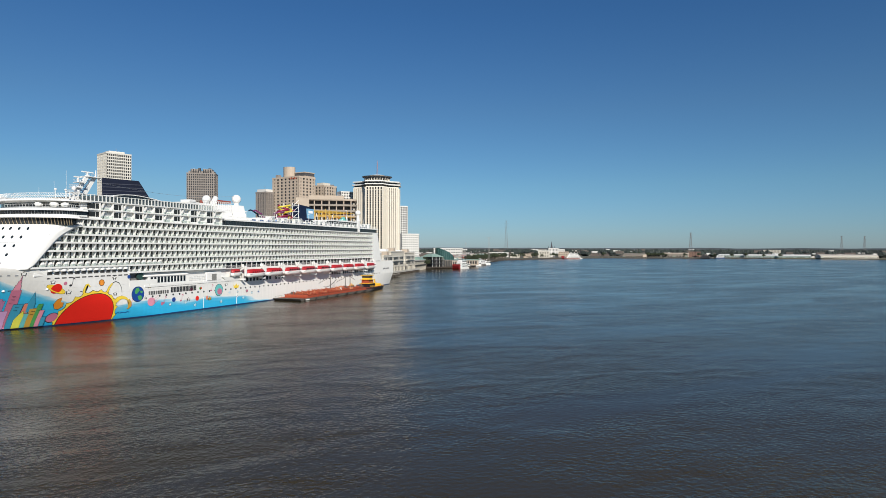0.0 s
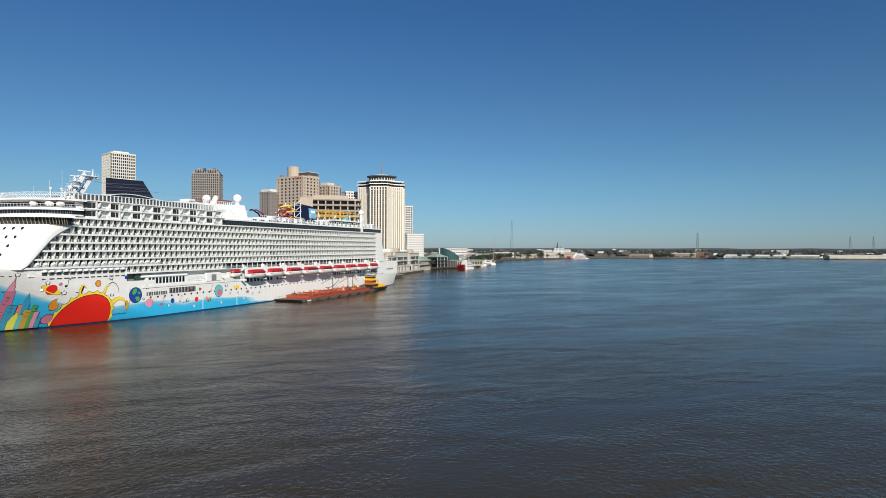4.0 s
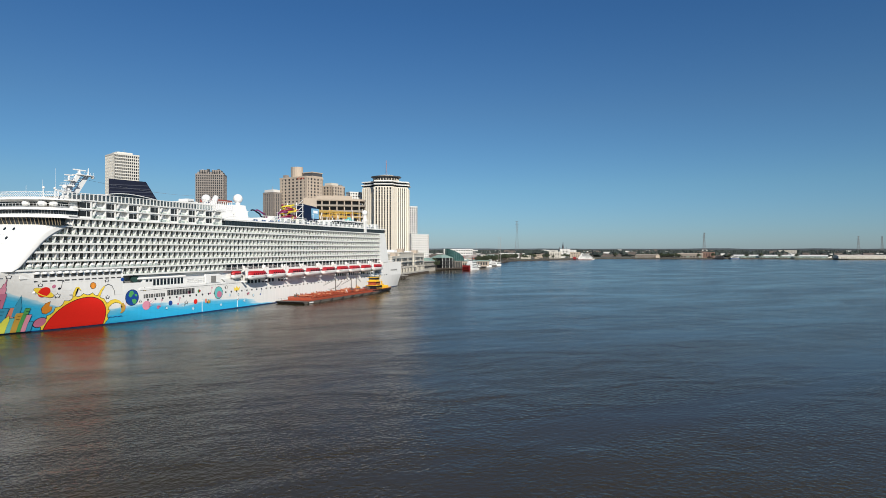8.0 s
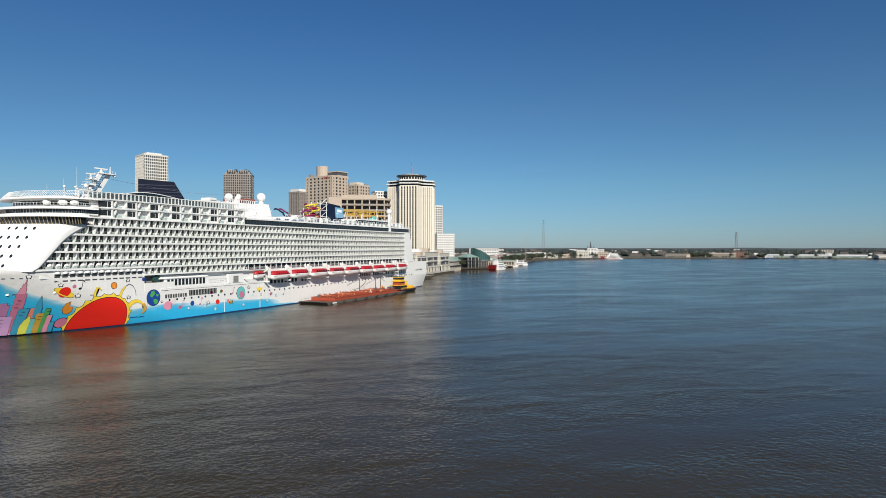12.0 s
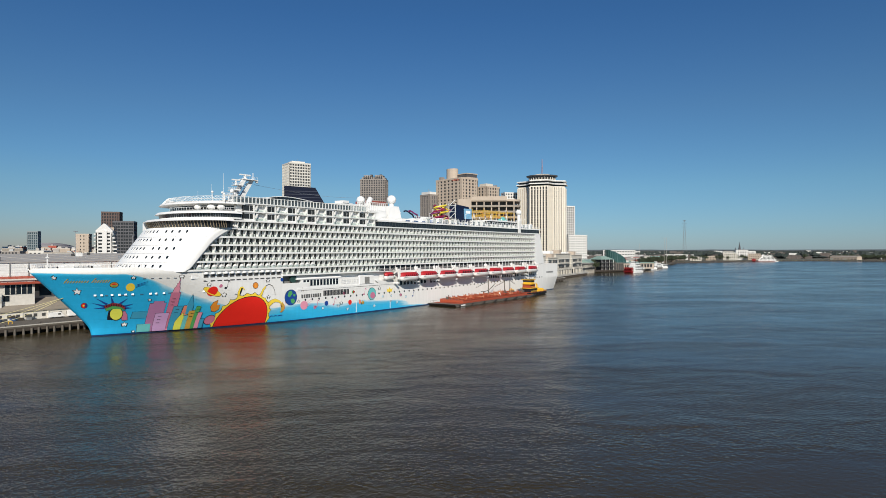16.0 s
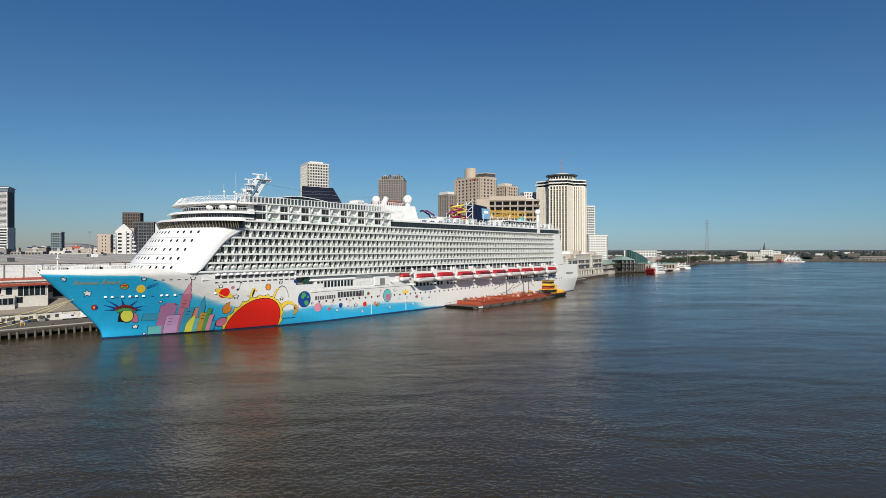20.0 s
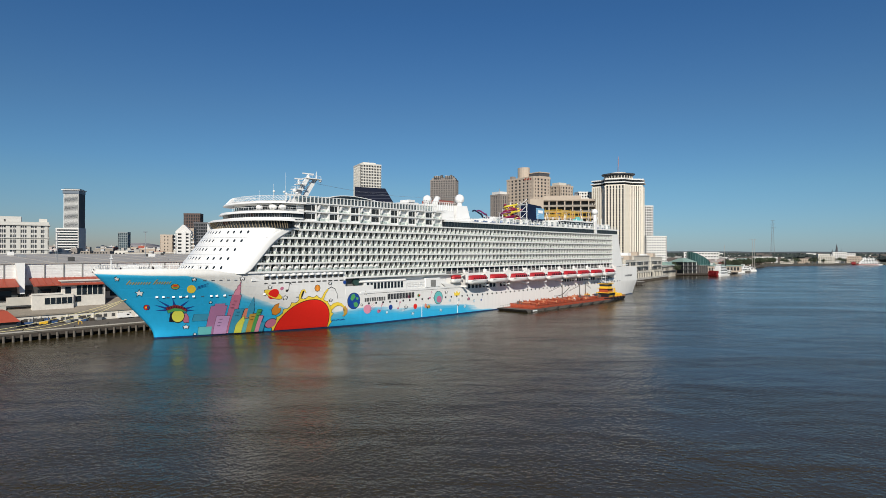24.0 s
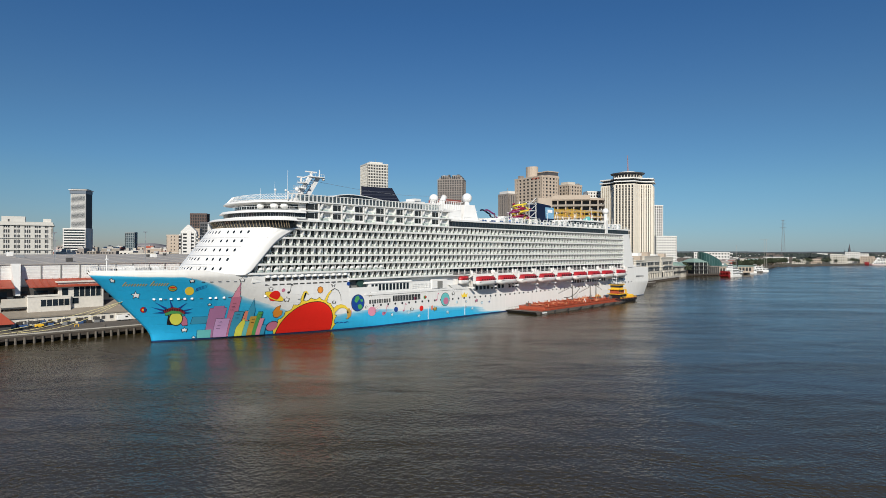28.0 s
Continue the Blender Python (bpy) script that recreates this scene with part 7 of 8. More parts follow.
def cross(r, k, n=7):
    """Outline of a cross with concave flanks; arms point to the diagonals."""
    out = []
    for q in range(4):
        a0 = math.pi / 4 + q * math.pi / 2
        wide = 0.36
        for i in range(n):
            s = i / (n - 1)
            a = a0 - wide + (2 * wide) * s
            out.append((r * math.cos(a) / max(math.cos(a - a0), 0.8), r * math.sin(a) / max(math.cos(a - a0), 0.8)))
        for i in range(1, 4):
            s = i / 4
            a = a0 + wide + (math.pi / 2 - 2 * wide) * s
            rr = r / math.cos(wide) * (1 - k * math.sin(math.pi * s))
            out.append((rr * math.cos(a), rr * math.sin(a)))
    return out
bm = bmesh.new()
add_prism(bm, cross(33, 0.26), 0, 119)
part("glass_core", bm, WINDOW, wtc)
oc = cross(33.5, 0.26)
ribs = []
for i in range(len(oc)):
    p, q = Vector(oc[i]), Vector(oc[(i + 1) % len(oc)])
    n = max(1, round((q - p).length / 3.0))
    for k in range(n):
        ribs.append((p.lerp(q, k / n), math.atan2((q - p).y, (q - p).x)))
bm = bmesh.new()
add_box(bm, -0.98, 0.98, -1.7, 1.0, 0, 116)
RIB = mesh_of(bm, TRAV)
for p, a in ribs:
    piece("rib", RIB, wtc, p.x, p.y, 0, a)
for k in range(32):
    bm = bmesh.new()
    add_prism(bm, cross(33.25, 0.26), 3 + k * 3.5, 3.9 + k * 3.5)
    part("spandrel", bm, TAN2 if k < 31 else TRAV, wtc)
for z, r, m in ((116, 34.2, TRAV), (120.0, 36.6, WALLWHITE), (124.6, 35.8, WALLWHITE)):
    bm = bmesh.new()
    add_prism(bm, cross(r, 0.24), z, z + 1.5)
    part("roof_plate", bm, m, wtc)
bm = bmesh.new()
add_prism(bm, cross(31, 0.24), 117.0, 125)
part("attic_glass", bm, WINDOW, wtc)
def disc(bm, r, z0, z1, r1=None, n=40):
    add_loft(bm, [(r * math.cos(2 * math.pi * i / n), r * math.sin(2 * math.pi * i / n), z0) for i in range(n)], [((r1 or r) * math.cos(2 * math.pi * i / n), (r1 or r) * math.sin(2 * math.pi * i / n), z1) for i in range(n)])
for nm, r, r1, z0, z1, m in (("lounge_base", 19, 19, 125.5, 128.5, TRAV), ("lounge_glass", 18.5, 20.5, 128.5, 133.5, WINDOW), ("lounge_roof", 22.6, 23.4, 133.5, 134.9, SLATE), ("lounge_cap", 14, 12, 135, 137, TRAV)):
    bm = bmesh.new()
    disc(bm, r, z0, z1, r1)
    part(nm, bm, m, wtc)
for i in range(28):
    a = 2 * math.pi * i / 28
    boxpart("lounge_fin", wtc, TRAV, 19.4 * math.cos(a) - 0.4, 19.4 * math.cos(a) + 0.4, 19.4 * math.sin(a) - 0.4, 19.4 * math.sin(a) + 0.4, 128, 133.6)
bm = bmesh.new()
for i in range(9):
    for dx, dy in ((-1, -1), (1, -1), (0, 1)):
        s, e = 1 - i / 9.5, 1 - (i + 1) / 9.5
        add_rod(bm, (dx * s, dy * s, 137 + i * 2.7), (dx * e, dy * e, 139.7 + i * 2.7), 0.22, seg=4)
part("lattice_mast", bm, mat("red_white_mast_steel", (0.40, 0.20, 0.18), 0.5, vary=0.4, scale=0.3), wtc)

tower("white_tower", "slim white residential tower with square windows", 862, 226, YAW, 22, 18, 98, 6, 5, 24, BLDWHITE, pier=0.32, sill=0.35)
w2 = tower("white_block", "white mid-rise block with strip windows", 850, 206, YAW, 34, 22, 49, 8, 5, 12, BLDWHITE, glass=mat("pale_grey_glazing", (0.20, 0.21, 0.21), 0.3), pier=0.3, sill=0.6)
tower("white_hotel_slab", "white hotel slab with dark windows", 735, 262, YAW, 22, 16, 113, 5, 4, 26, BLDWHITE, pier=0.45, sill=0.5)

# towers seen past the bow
pz = tower("slab_tower", "tall slab tower with white floor bands and an end wall coloured as in shade", 213, 802, YAW, 20, 20, 113, 1, 0, 34, BLDWHITE, glass=GLASS_DARK, pier=0.04, sill=0.42, base=55)
# near-black end wall puts the tower's unlit side into its colour
boxpart("dark_end_wall", pz, mat("dark_blue_shaded_side", (0.016, 0.02, 0.03), 0.6), 10.15, 10.9, -10, 10, 55, 108)
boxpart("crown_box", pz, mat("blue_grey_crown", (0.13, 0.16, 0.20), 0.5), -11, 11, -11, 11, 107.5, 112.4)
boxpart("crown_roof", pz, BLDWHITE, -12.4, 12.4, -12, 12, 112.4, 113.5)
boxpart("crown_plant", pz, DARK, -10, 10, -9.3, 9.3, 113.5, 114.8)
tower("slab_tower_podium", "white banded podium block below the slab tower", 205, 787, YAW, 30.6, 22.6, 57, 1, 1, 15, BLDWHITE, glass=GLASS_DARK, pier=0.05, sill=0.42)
lf = tower("cream_hotel", "cream brick hotel with rows of paired windows and a cornice", 27, 343, -14, 86, 20, 46, 14, 3, 12, HOTELBRICK, glass=mat("grey_hotel_glazing", (0.075, 0.08, 0.085), 0.3, vary=0.4, scale=0.15), pier=0.42, sill=0.36)
for i in range(14):
    for dx in (-0.12, 0.9):
        x = -43 + 86 * (i + 0.5) / 14 + dx - 0.5
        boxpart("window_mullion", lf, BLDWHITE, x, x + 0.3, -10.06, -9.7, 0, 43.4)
for z in (12.0, 25.5, 34.0):
    boxpart("belt_course", lf, HOTELBRICK, -43.4, 43.4, -10.6, 10.6, z, z + 0.7)
boxpart("cornice", lf, HOTELBRICK, -43.8, 43.8, -10.9, 10.9, 43.4, 44.4)
boxpart("roof_house", lf, HOTELBRICK, 12, 26, -5, 5, 46, 50)
boxpart("roof_house", lf, PALE, 37, 42, -8, -2, 46, 48.5)
for i in range(7):
    boxpart("roof_vent", lf, DARK, -38 + i * 9, -37 + i * 9, -9, -8, 46, 47.8)
tower("glass_office_tower", "small tower of blue-grey glass with pale piers", 286, 814, YAW, 14, 13, 54, 5, 5, 14, mat("grey_teal_stone", (0.20, 0.24, 0.26), 0.6), glass=mat("blue_grey_glazing", (0.035, 0.06, 0.075), 0.3), pier=0.3, sill=0.25)
tower("beige_block", "plain beige stone block with few windows", 284, 645, YAW, 16, 12, 47, 4, 3, 10, TAN, pier=0.7, sill=0.6)
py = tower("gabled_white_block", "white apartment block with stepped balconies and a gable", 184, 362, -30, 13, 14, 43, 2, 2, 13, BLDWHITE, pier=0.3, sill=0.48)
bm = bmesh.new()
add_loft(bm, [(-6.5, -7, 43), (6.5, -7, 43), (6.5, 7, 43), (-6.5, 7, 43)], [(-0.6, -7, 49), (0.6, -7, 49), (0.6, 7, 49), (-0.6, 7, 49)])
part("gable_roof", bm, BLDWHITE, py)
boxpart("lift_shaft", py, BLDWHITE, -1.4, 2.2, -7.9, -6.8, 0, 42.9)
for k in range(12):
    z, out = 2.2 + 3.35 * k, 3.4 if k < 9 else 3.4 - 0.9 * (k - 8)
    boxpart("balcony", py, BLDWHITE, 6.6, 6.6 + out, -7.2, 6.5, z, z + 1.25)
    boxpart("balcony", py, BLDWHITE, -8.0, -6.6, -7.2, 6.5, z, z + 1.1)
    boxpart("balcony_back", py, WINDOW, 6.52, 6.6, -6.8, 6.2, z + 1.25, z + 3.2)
tower("dark_office_tower", "dark brown office tower with a flat roof", 316, 636, YAW, 22, 18, 77, 7, 5, 18, mat("dark_brown_brick", (0.11, 0.075, 0.065), 0.8), pier=0.4, sill=0.3)
tower("pale_stone_block", "pale stone block with a pitched crown", 240, 476, YAW, 11, 12, 50, 4, 3, 13, TAN, pier=0.6, sill=0.6)
tower("dark_glass_block", "dark glazed office block", 303, 573, YAW, 24, 20, 62, 8, 5, 15, mat("charcoal_cladding", (0.10, 0.10, 0.11), 0.7), pier=0.2, sill=0.3)
st = thing("stadium_dome", 595, 1596, 2.4, 0, "wide low grey stadium dome on the skyline", "stadium")
bm = bmesh.new()
disc(bm, 62, 0, 26, 66)
part("bowl", bm, TAN2, st)
bm = bmesh.new()
n = 40
for k in range(5):
    a, b = math.pi / 2 * k / 5, math.pi / 2 * (k + 1) / 5
    add_loft(bm, [(66 * math.cos(a) * math.cos(2 * math.pi * i / n), 66 * math.cos(a) * math.sin(2 * math.pi * i / n), 26 + 20 * math.sin(a)) for i in range(n)],
             [(max(66 * math.cos(b), 0.5) * math.cos(2 * math.pi * i / n), max(66 * math.cos(b), 0.5) * math.sin(2 * math.pi * i / n), 26 + 20 * math.sin(b)) for i in range(n)])
part("dome_roof", bm, mat("pale_grey_dome_panels", (0.20, 0.19, 0.20), 0.6), st, smooth=True)

# low blocks between the towers and the terminal
rng = random.Random(31)
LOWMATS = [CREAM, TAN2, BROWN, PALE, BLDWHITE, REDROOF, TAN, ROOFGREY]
for i in range(330):
    dist = 300 + rng.random() * 1300
    bearing = radians(56 + rng.random() * 34)
    x, y = -52 + dist * math.cos(bearing), -190 + dist * math.sin(bearing)
    if y < 175:
        continue
    w, d, h = 7 + rng.random() * 15, 8 + rng.random() * 12, 8 + rng.random() * 11 + dist * 0.011
    b = thing("city_block", x, y, 2.4, YAW + rng.choice((0, 0, 12)), rng.choice(("low masonry warehouse block with small windows", "low brick city block with a flat roof", "low pale city building with rows of windows")), "building", "low city blocks")
    boxpart("body", b, LOWMATS[i % 7], -w / 2, w / 2, -d / 2, d / 2, 0, h)
    boxpart("roof", b, LOWMATS[(i * 3 + 1) % 8], -w / 2 + 0.4, w / 2 - 0.4, -d / 2 + 0.4, d / 2 - 0.4, h, h + 0.3)
    boxpart("roof_plant", b, (ROOFGREY, STEEL, CONCRETE)[i % 3], -w / 5, 0, -2, 2, h + 0.3, h + 2.5)
    bm = bmesh.new()
    for k in range(int(h / 4)):
        for u in range(max(2, int(w / 3.2))):
            add_box(bm, -w / 2 + 0.8 + u * 3.2, -w / 2 + 2.4 + u * 3.2, -d / 2 - 0.08, -d / 2 + 0.1, 1.4 + k * 4, 3.2 + k * 4)
        for u in range(max(2, int(d / 3.4))):
            add_box(bm, -w / 2 - 0.08, -w / 2 + 0.1, -d / 2 + 0.8 + u * 3.4, -d / 2 + 2.3 + u * 3.4, 1.4 + k * 4, 3.2 + k * 4)
    part("windows", bm, WINDOW, b)

# trees between the low blocks
rng = random.Random(63)
bm = bmesh.new()
for i in range(420):
    dist, bearing = 310 + rng.random() * 1100, radians(54 + rng.random() * 38)
    x, y = -52 + dist * math.cos(bearing), -190 + dist * math.sin(bearing)
    if y < 172:
        continue
    h = 7 + rng.random() * 8 + dist * 0.004
    for k in range(7):
        a, r = rng.random() * 6.28, h * 0.35 * rng.random()
        cx, cy, cz, s = x + r * math.cos(a), y + r * math.sin(a), 2.4 + h * (0.45 + 0.5 * rng.random()), h * (0.12 + 0.1 * rng.random())
        vs = [bm.verts.new((cx + p * s * (0.7 + 0.6 * rng.random()), cy + q * s * (0.7 + 0.6 * rng.random()), cz + c * s)) for p, q, c in ((1, 0, 0), (-1, 0, 0), (0, 1, 0), (0, -1, 0), (0, 0, 1), (0, 0, -1))]
        for f in ((0, 2, 4), (2, 1, 4), (1, 3, 4), (3, 0, 4), (2, 0, 5), (1, 2, 5), (3, 1, 5), (0, 3, 5)):
            bm.faces.new([vs[q] for q in f])
    add_rod(bm, (x, y, 2.4), (x, y, 2.4 + h * 0.5), 0.3, seg=4)
tagged(part("street_trees", bm, LEAF, None), "dark street trees between the low city blocks", "trees", kind="stuff")


# ---- riverfront downstream ----
mall = thing("riverfront_mall", 330, 24, 2.4, 8.6, "long tan riverfront mall with strip windows on a piled wharf", "building")
boxpart("mall_deck", mall, CONCRETE, 0, 226, 0, 68, -0.4, 0.6)
for k, (x0, x1, y0, h) in enumerate(((0, 52, 4, 15), (52, 96, 6, 19), (96, 126, 4, 17), (126, 176, 6, 20.5), (176, 218, 5, 19))):
    body = boxpart("mall_block", mall, CREAM, x0, x1, y0, y0 + 34, 0.6, h, bevel=0.3)
    boxpart("mall_roof", body, CREAM, x0 - 0.4, x1 + 0.4, y0 - 0.4, y0 + 34, h, h + 0.8)
    boxpart("mall_terrace", body, CREAM, x0 + 2, x1 - 2, y0 - 2.6, y0, 5.6, 6.6)
    boxpart("mall_terrace", body, CREAM, x0 + 6, x1 - 8, y0 - 1.6, y0, 11.2, 12.2)
    for z in (2.0, 7.2, 12.6):
        if z + 3 > h:
            continue
        for i in range(int((x1 - x0 - 3) / 4.4)):
            if (i + k) % 5 != 4:
                boxpart("mall_window", body, WINDOW, x0 + 2 + i * 4.4, x0 + 5.4 + i * 4.4, y0 - 0.12, y0 + 0.1, z, z + 2.9)
        for i in range(4):
            boxpart("mall_window", body, WINDOW, x0 - 0.12, x0 + 0.1, y0 + 3 + i * 6, y0 + 7 + i * 6, z, z + 2.2)
    boxpart("roof_plant", body, OFFWHITE, x0 + 8, x0 + 18, y0 + 8, y0 + 16, h + 0.8, h + 3.4)
    boxpart("roof_house", body, TAN, x0 + 20, x0 + 27, y0 + 3, y0 + 10, h + 0.8, h + 4.2)
    # dark sheet behind the columns stands for the arcade's shade
    boxpart("mall_arcade", body, DARK, x0 + 1, x1 - 1, y0 - 0.2, y0 - 0.05, 0.8, 5.2)
    for i in range(int((x1 - x0) / 5.5)):
        boxpart("arcade_column", body, CREAM, x0 + 1 + i * 5.5, x0 + 1.9 + i * 5.5, y0 - 2.5, y0 - 1.6, 0.6, 5.6)
    for z in (10.4, 15.6):
        if z < h - 1:
            boxpart("mall_band", body, PALE, x0 - 0.3, x1 + 0.3, y0 - 0.5, y0 + 30, z, z + 0.7)
    bm = bmesh.new()
    for i in range(int((x1 - x0 - 4) / 2)):
        add_rod(bm, (x0 + 2.2 + i * 2, y0 - 2.5, 6.6), (x0 + 2.2 + i * 2, y0 - 2.5, 7.7), 0.07, seg=4)
    add_rod(bm, (x0 + 2, y0 - 2.5, 7.7), (x1 - 2, y0 - 2.5, 7.7), 0.07, seg=4)
    part("terrace_rail", bm, DARK, body)
bm = bmesh.new()
add_rod(bm, (0, 0, -5), (0, 0, -0.4), 0.5, seg=7)
MALLPILE = mesh_of(bm, TIMBER)
for i in range(64):
    piece("mall_pile", MALLPILE, mall, 1 + i * 3.5, 0.4, 0)
# dark timber sheet added for the shade behind the piles
boxpart("mall_shadow_wall", mall, TIMBER, 0, 226, 5, 5.5, -4.5, -0.4)
bm = bmesh.new()
for i in range(76):
    add_rod(bm, (i * 3, 0.3, 0.6), (i * 3, 0.3, 1.7), 0.06, seg=4)
add_rod(bm, (0, 0.3, 1.7), (226, 0.3, 1.7), 0.06, seg=4)
part("mall_rail", bm, STEEL, mall)
# lower glazed arcade between the mall and the pavilion
arcade = thing("glazed_arcade", 551, 66, 2.4, 8.6, "low glazed arcade with a flat grey roof", "arcade")
boxpart("arcade_wall", arcade, TAN2, 0, 62, 0, 20, -2.4, 9)
boxpart("arcade_roof", arcade, ROOFGREY, -1, 63, -1.5, 21, 9, 10)
for i in range(12):
    boxpart("arcade_window", arcade, WINDOW, 1.5 + i * 5, 5.2 + i * 5, -0.15, 0.1, 1.0, 7.5)

bm = bmesh.new()
add_loft(bm, [(36, -1.8, 10), (64, -1.8, 10), (64, 20, 10), (36, 20, 10)], [(36, 6, 13.4), (64, 6, 13.4), (64, 12, 13.4), (36, 12, 13.4)])
part("arcade_green_roof", bm, GREENROOF, arcade, "pale green metal roof")
for i in range(13):
    boxpart("arcade_post", arcade, CREAM, i * 5, 0.8 + i * 5, -0.5, -0.1, -2.4, 9)
boxpart("arcade_balcony", arcade, DARK, 0, 62, -1.6, 0, 3.6, 4.3)

pav = thing("green_roofed_pavilion", 634, 80, 2.4, -28, "dark glazed riverside pavilion with a verdigris hipped roof", "pavilion")
boxpart("pavilion_deck", pav, TIMBER, -18, 44, -13, 16, -1.5, 0.2)
boxpart("pavilion_glass", pav, WINDOW, 0, 16, -7, 12, 0.2, 13)
for i in range(7):
    boxpart("pavilion_column", pav, (WALLWHITE, DARK)[i % 2], -0.9 + i * 3.0, -0.4 + i * 3.0, -9.3, -8.9, 0.2, 13)
    boxpart("pavilion_brace", pav, DARK, -0.5 + i * 3.0, -0.2 + i * 3.0, -11.6, -11.3, -1.5, 9.0)
for z in (4.2, 8.6):
    boxpart("pavilion_floor", pav, DARK, -2.5, 19.5, -11.8, 12, z, z + 0.6)
    for i in range(11):
        boxpart("balcony_bar", pav, STEEL, -2.3 + i * 2, -2.1 + i * 2, -11.7, -11.6, z + 0.5, z + 1.5)
bm = bmesh.new()
add_loft(bm, [(-2.5, -10.5, 13), (18, -10.5, 13), (18, 13, 13), (-2.5, 13, 13)], [(4, -1, 17.2), (11, -1, 17.2), (11, 5, 17.2), (4, 5, 17.2)])
part("pavilion_roof", bm, GREENROOF, pav, "green hipped metal roof")
boxpart("side_gallery", pav, DARK, 18, 36, -6, 10, 0.2, 8)
boxpart("side_gallery_roof", pav, BROWN, 17, 37, -7.5, 11, 8, 8.6)
for i in range(7):
    boxpart("gallery_post", pav, TAN2, 18 + i * 2.9, 18.3 + i * 2.9, -7.2, -6.9, 0.2, 8)
bm = bmesh.new()
add_rod(bm, (0, 0, -5), (0, 0, -1.5), 0.45, seg=7)
PAVPILE = mesh_of(bm, TIMBER)
for i in range(15):
    piece("pavilion_pile", PAVPILE, pav, -17.5 + i * 4.2, -12.6, 0)
aq = thing("aquarium", 676, 73, 2.4, -28, "aquarium with a slanted teal glass drum", "aquarium")
bm = bmesh.new()
n = 28
lo = [(14 * math.cos(2 * math.pi * i / n), 12 * math.sin(2 * math.pi * i / n), 0) for i in range(n)]
hi = [(14 * math.cos(2 * math.pi * i / n), 12 * math.sin(2 * math.pi * i / n), 17.5 - 7.5 * math.cos(2 * math.pi * i / n)) for i in range(n)]
add_loft(bm, lo, hi)
part("glass_drum", bm, GREENGLASS, aq)
for z in (3.5, 6.5, 9.3):
    bm = bmesh.new()
    disc(bm, 1, z, z + 0.3)
    for v in bm.verts:
        v.co.x *= 14.2
        v.co.y *= 12.2
    part("drum_ring", bm, mat("pale_teal_frame", (0.10, 0.20, 0.19), 0.5), aq)
for i in range(28):
    a = 2 * math.pi * i / 28
    bm = bmesh.new()
    add_rod(bm, (14.1 * math.cos(a), 12.1 * math.sin(a), 0), (14.1 * math.cos(a), 12.1 * math.sin(a), 17.5 - 7.5 * math.cos(a)), 0.14, seg=4)
    part("drum_mullion", bm, bpy.data.materials["pale_teal_frame"], aq)
boxpart("aquarium_hall", aq, TAN, 10, 60, -6, 30, 0, 7.4)
boxpart("aquarium_hall_roof", aq, GREENROOF, 9, 61, -7, 31, 7.4, 8.4)
for i in range(9):
    boxpart("aquarium_window", aq, WINDOW, 13 + i * 5, 16 + i * 5, -6.15, -5.9, 2, 6)
ah = thing("arched_hall", 672, 60, 2.4, -28, "low cream riverside hall with round arches on a piled deck", "building")
boxpart("hall_deck", ah, TIMBER, -20, 24, -5, 16, -1.2, 0.2)
boxpart("hall_wall", ah, TAN, -16, 14, 0, 14, 0.2, 7.0)
boxpart("hall_cornice", ah, TAN2, -16.5, 14.5, -0.5, 14.5, 7.0, 7.8)
for i in range(7):
    bm = bmesh.new()
    x = -14 + i * 4.0
    arch = [(x - 1.2, 1.0)] + [(x + 1.2 * math.cos(math.pi - math.pi * k / 8), 4.6 + 1.5 * math.sin(math.pi * k / 8)) for k in range(9)] + [(x + 1.2, 1.0)]
    add_loft(bm, [(a, 0.12, b) for a, b in arch], [(a, -0.12, b) for a, b in arch])
    part("arch_window", bm, WINDOW, ah)
for i in range(12):
    bm = bmesh.new()
    add_rod(bm, (-19 + i * 3.9, -4.5, -5), (-19 + i * 3.9, -4.5, -1.2), 0.4, seg=7)
    part("deck_pile", bm, TIMBER, ah)
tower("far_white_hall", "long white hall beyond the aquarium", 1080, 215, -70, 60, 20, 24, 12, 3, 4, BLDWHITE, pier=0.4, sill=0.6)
tower("brick_riverside_hall", "tan brick riverside hall with arched openings", 690, 86, -62, 40, 12, 7, 9, 2, 2, TAN, pier=0.5, sill=0.4)

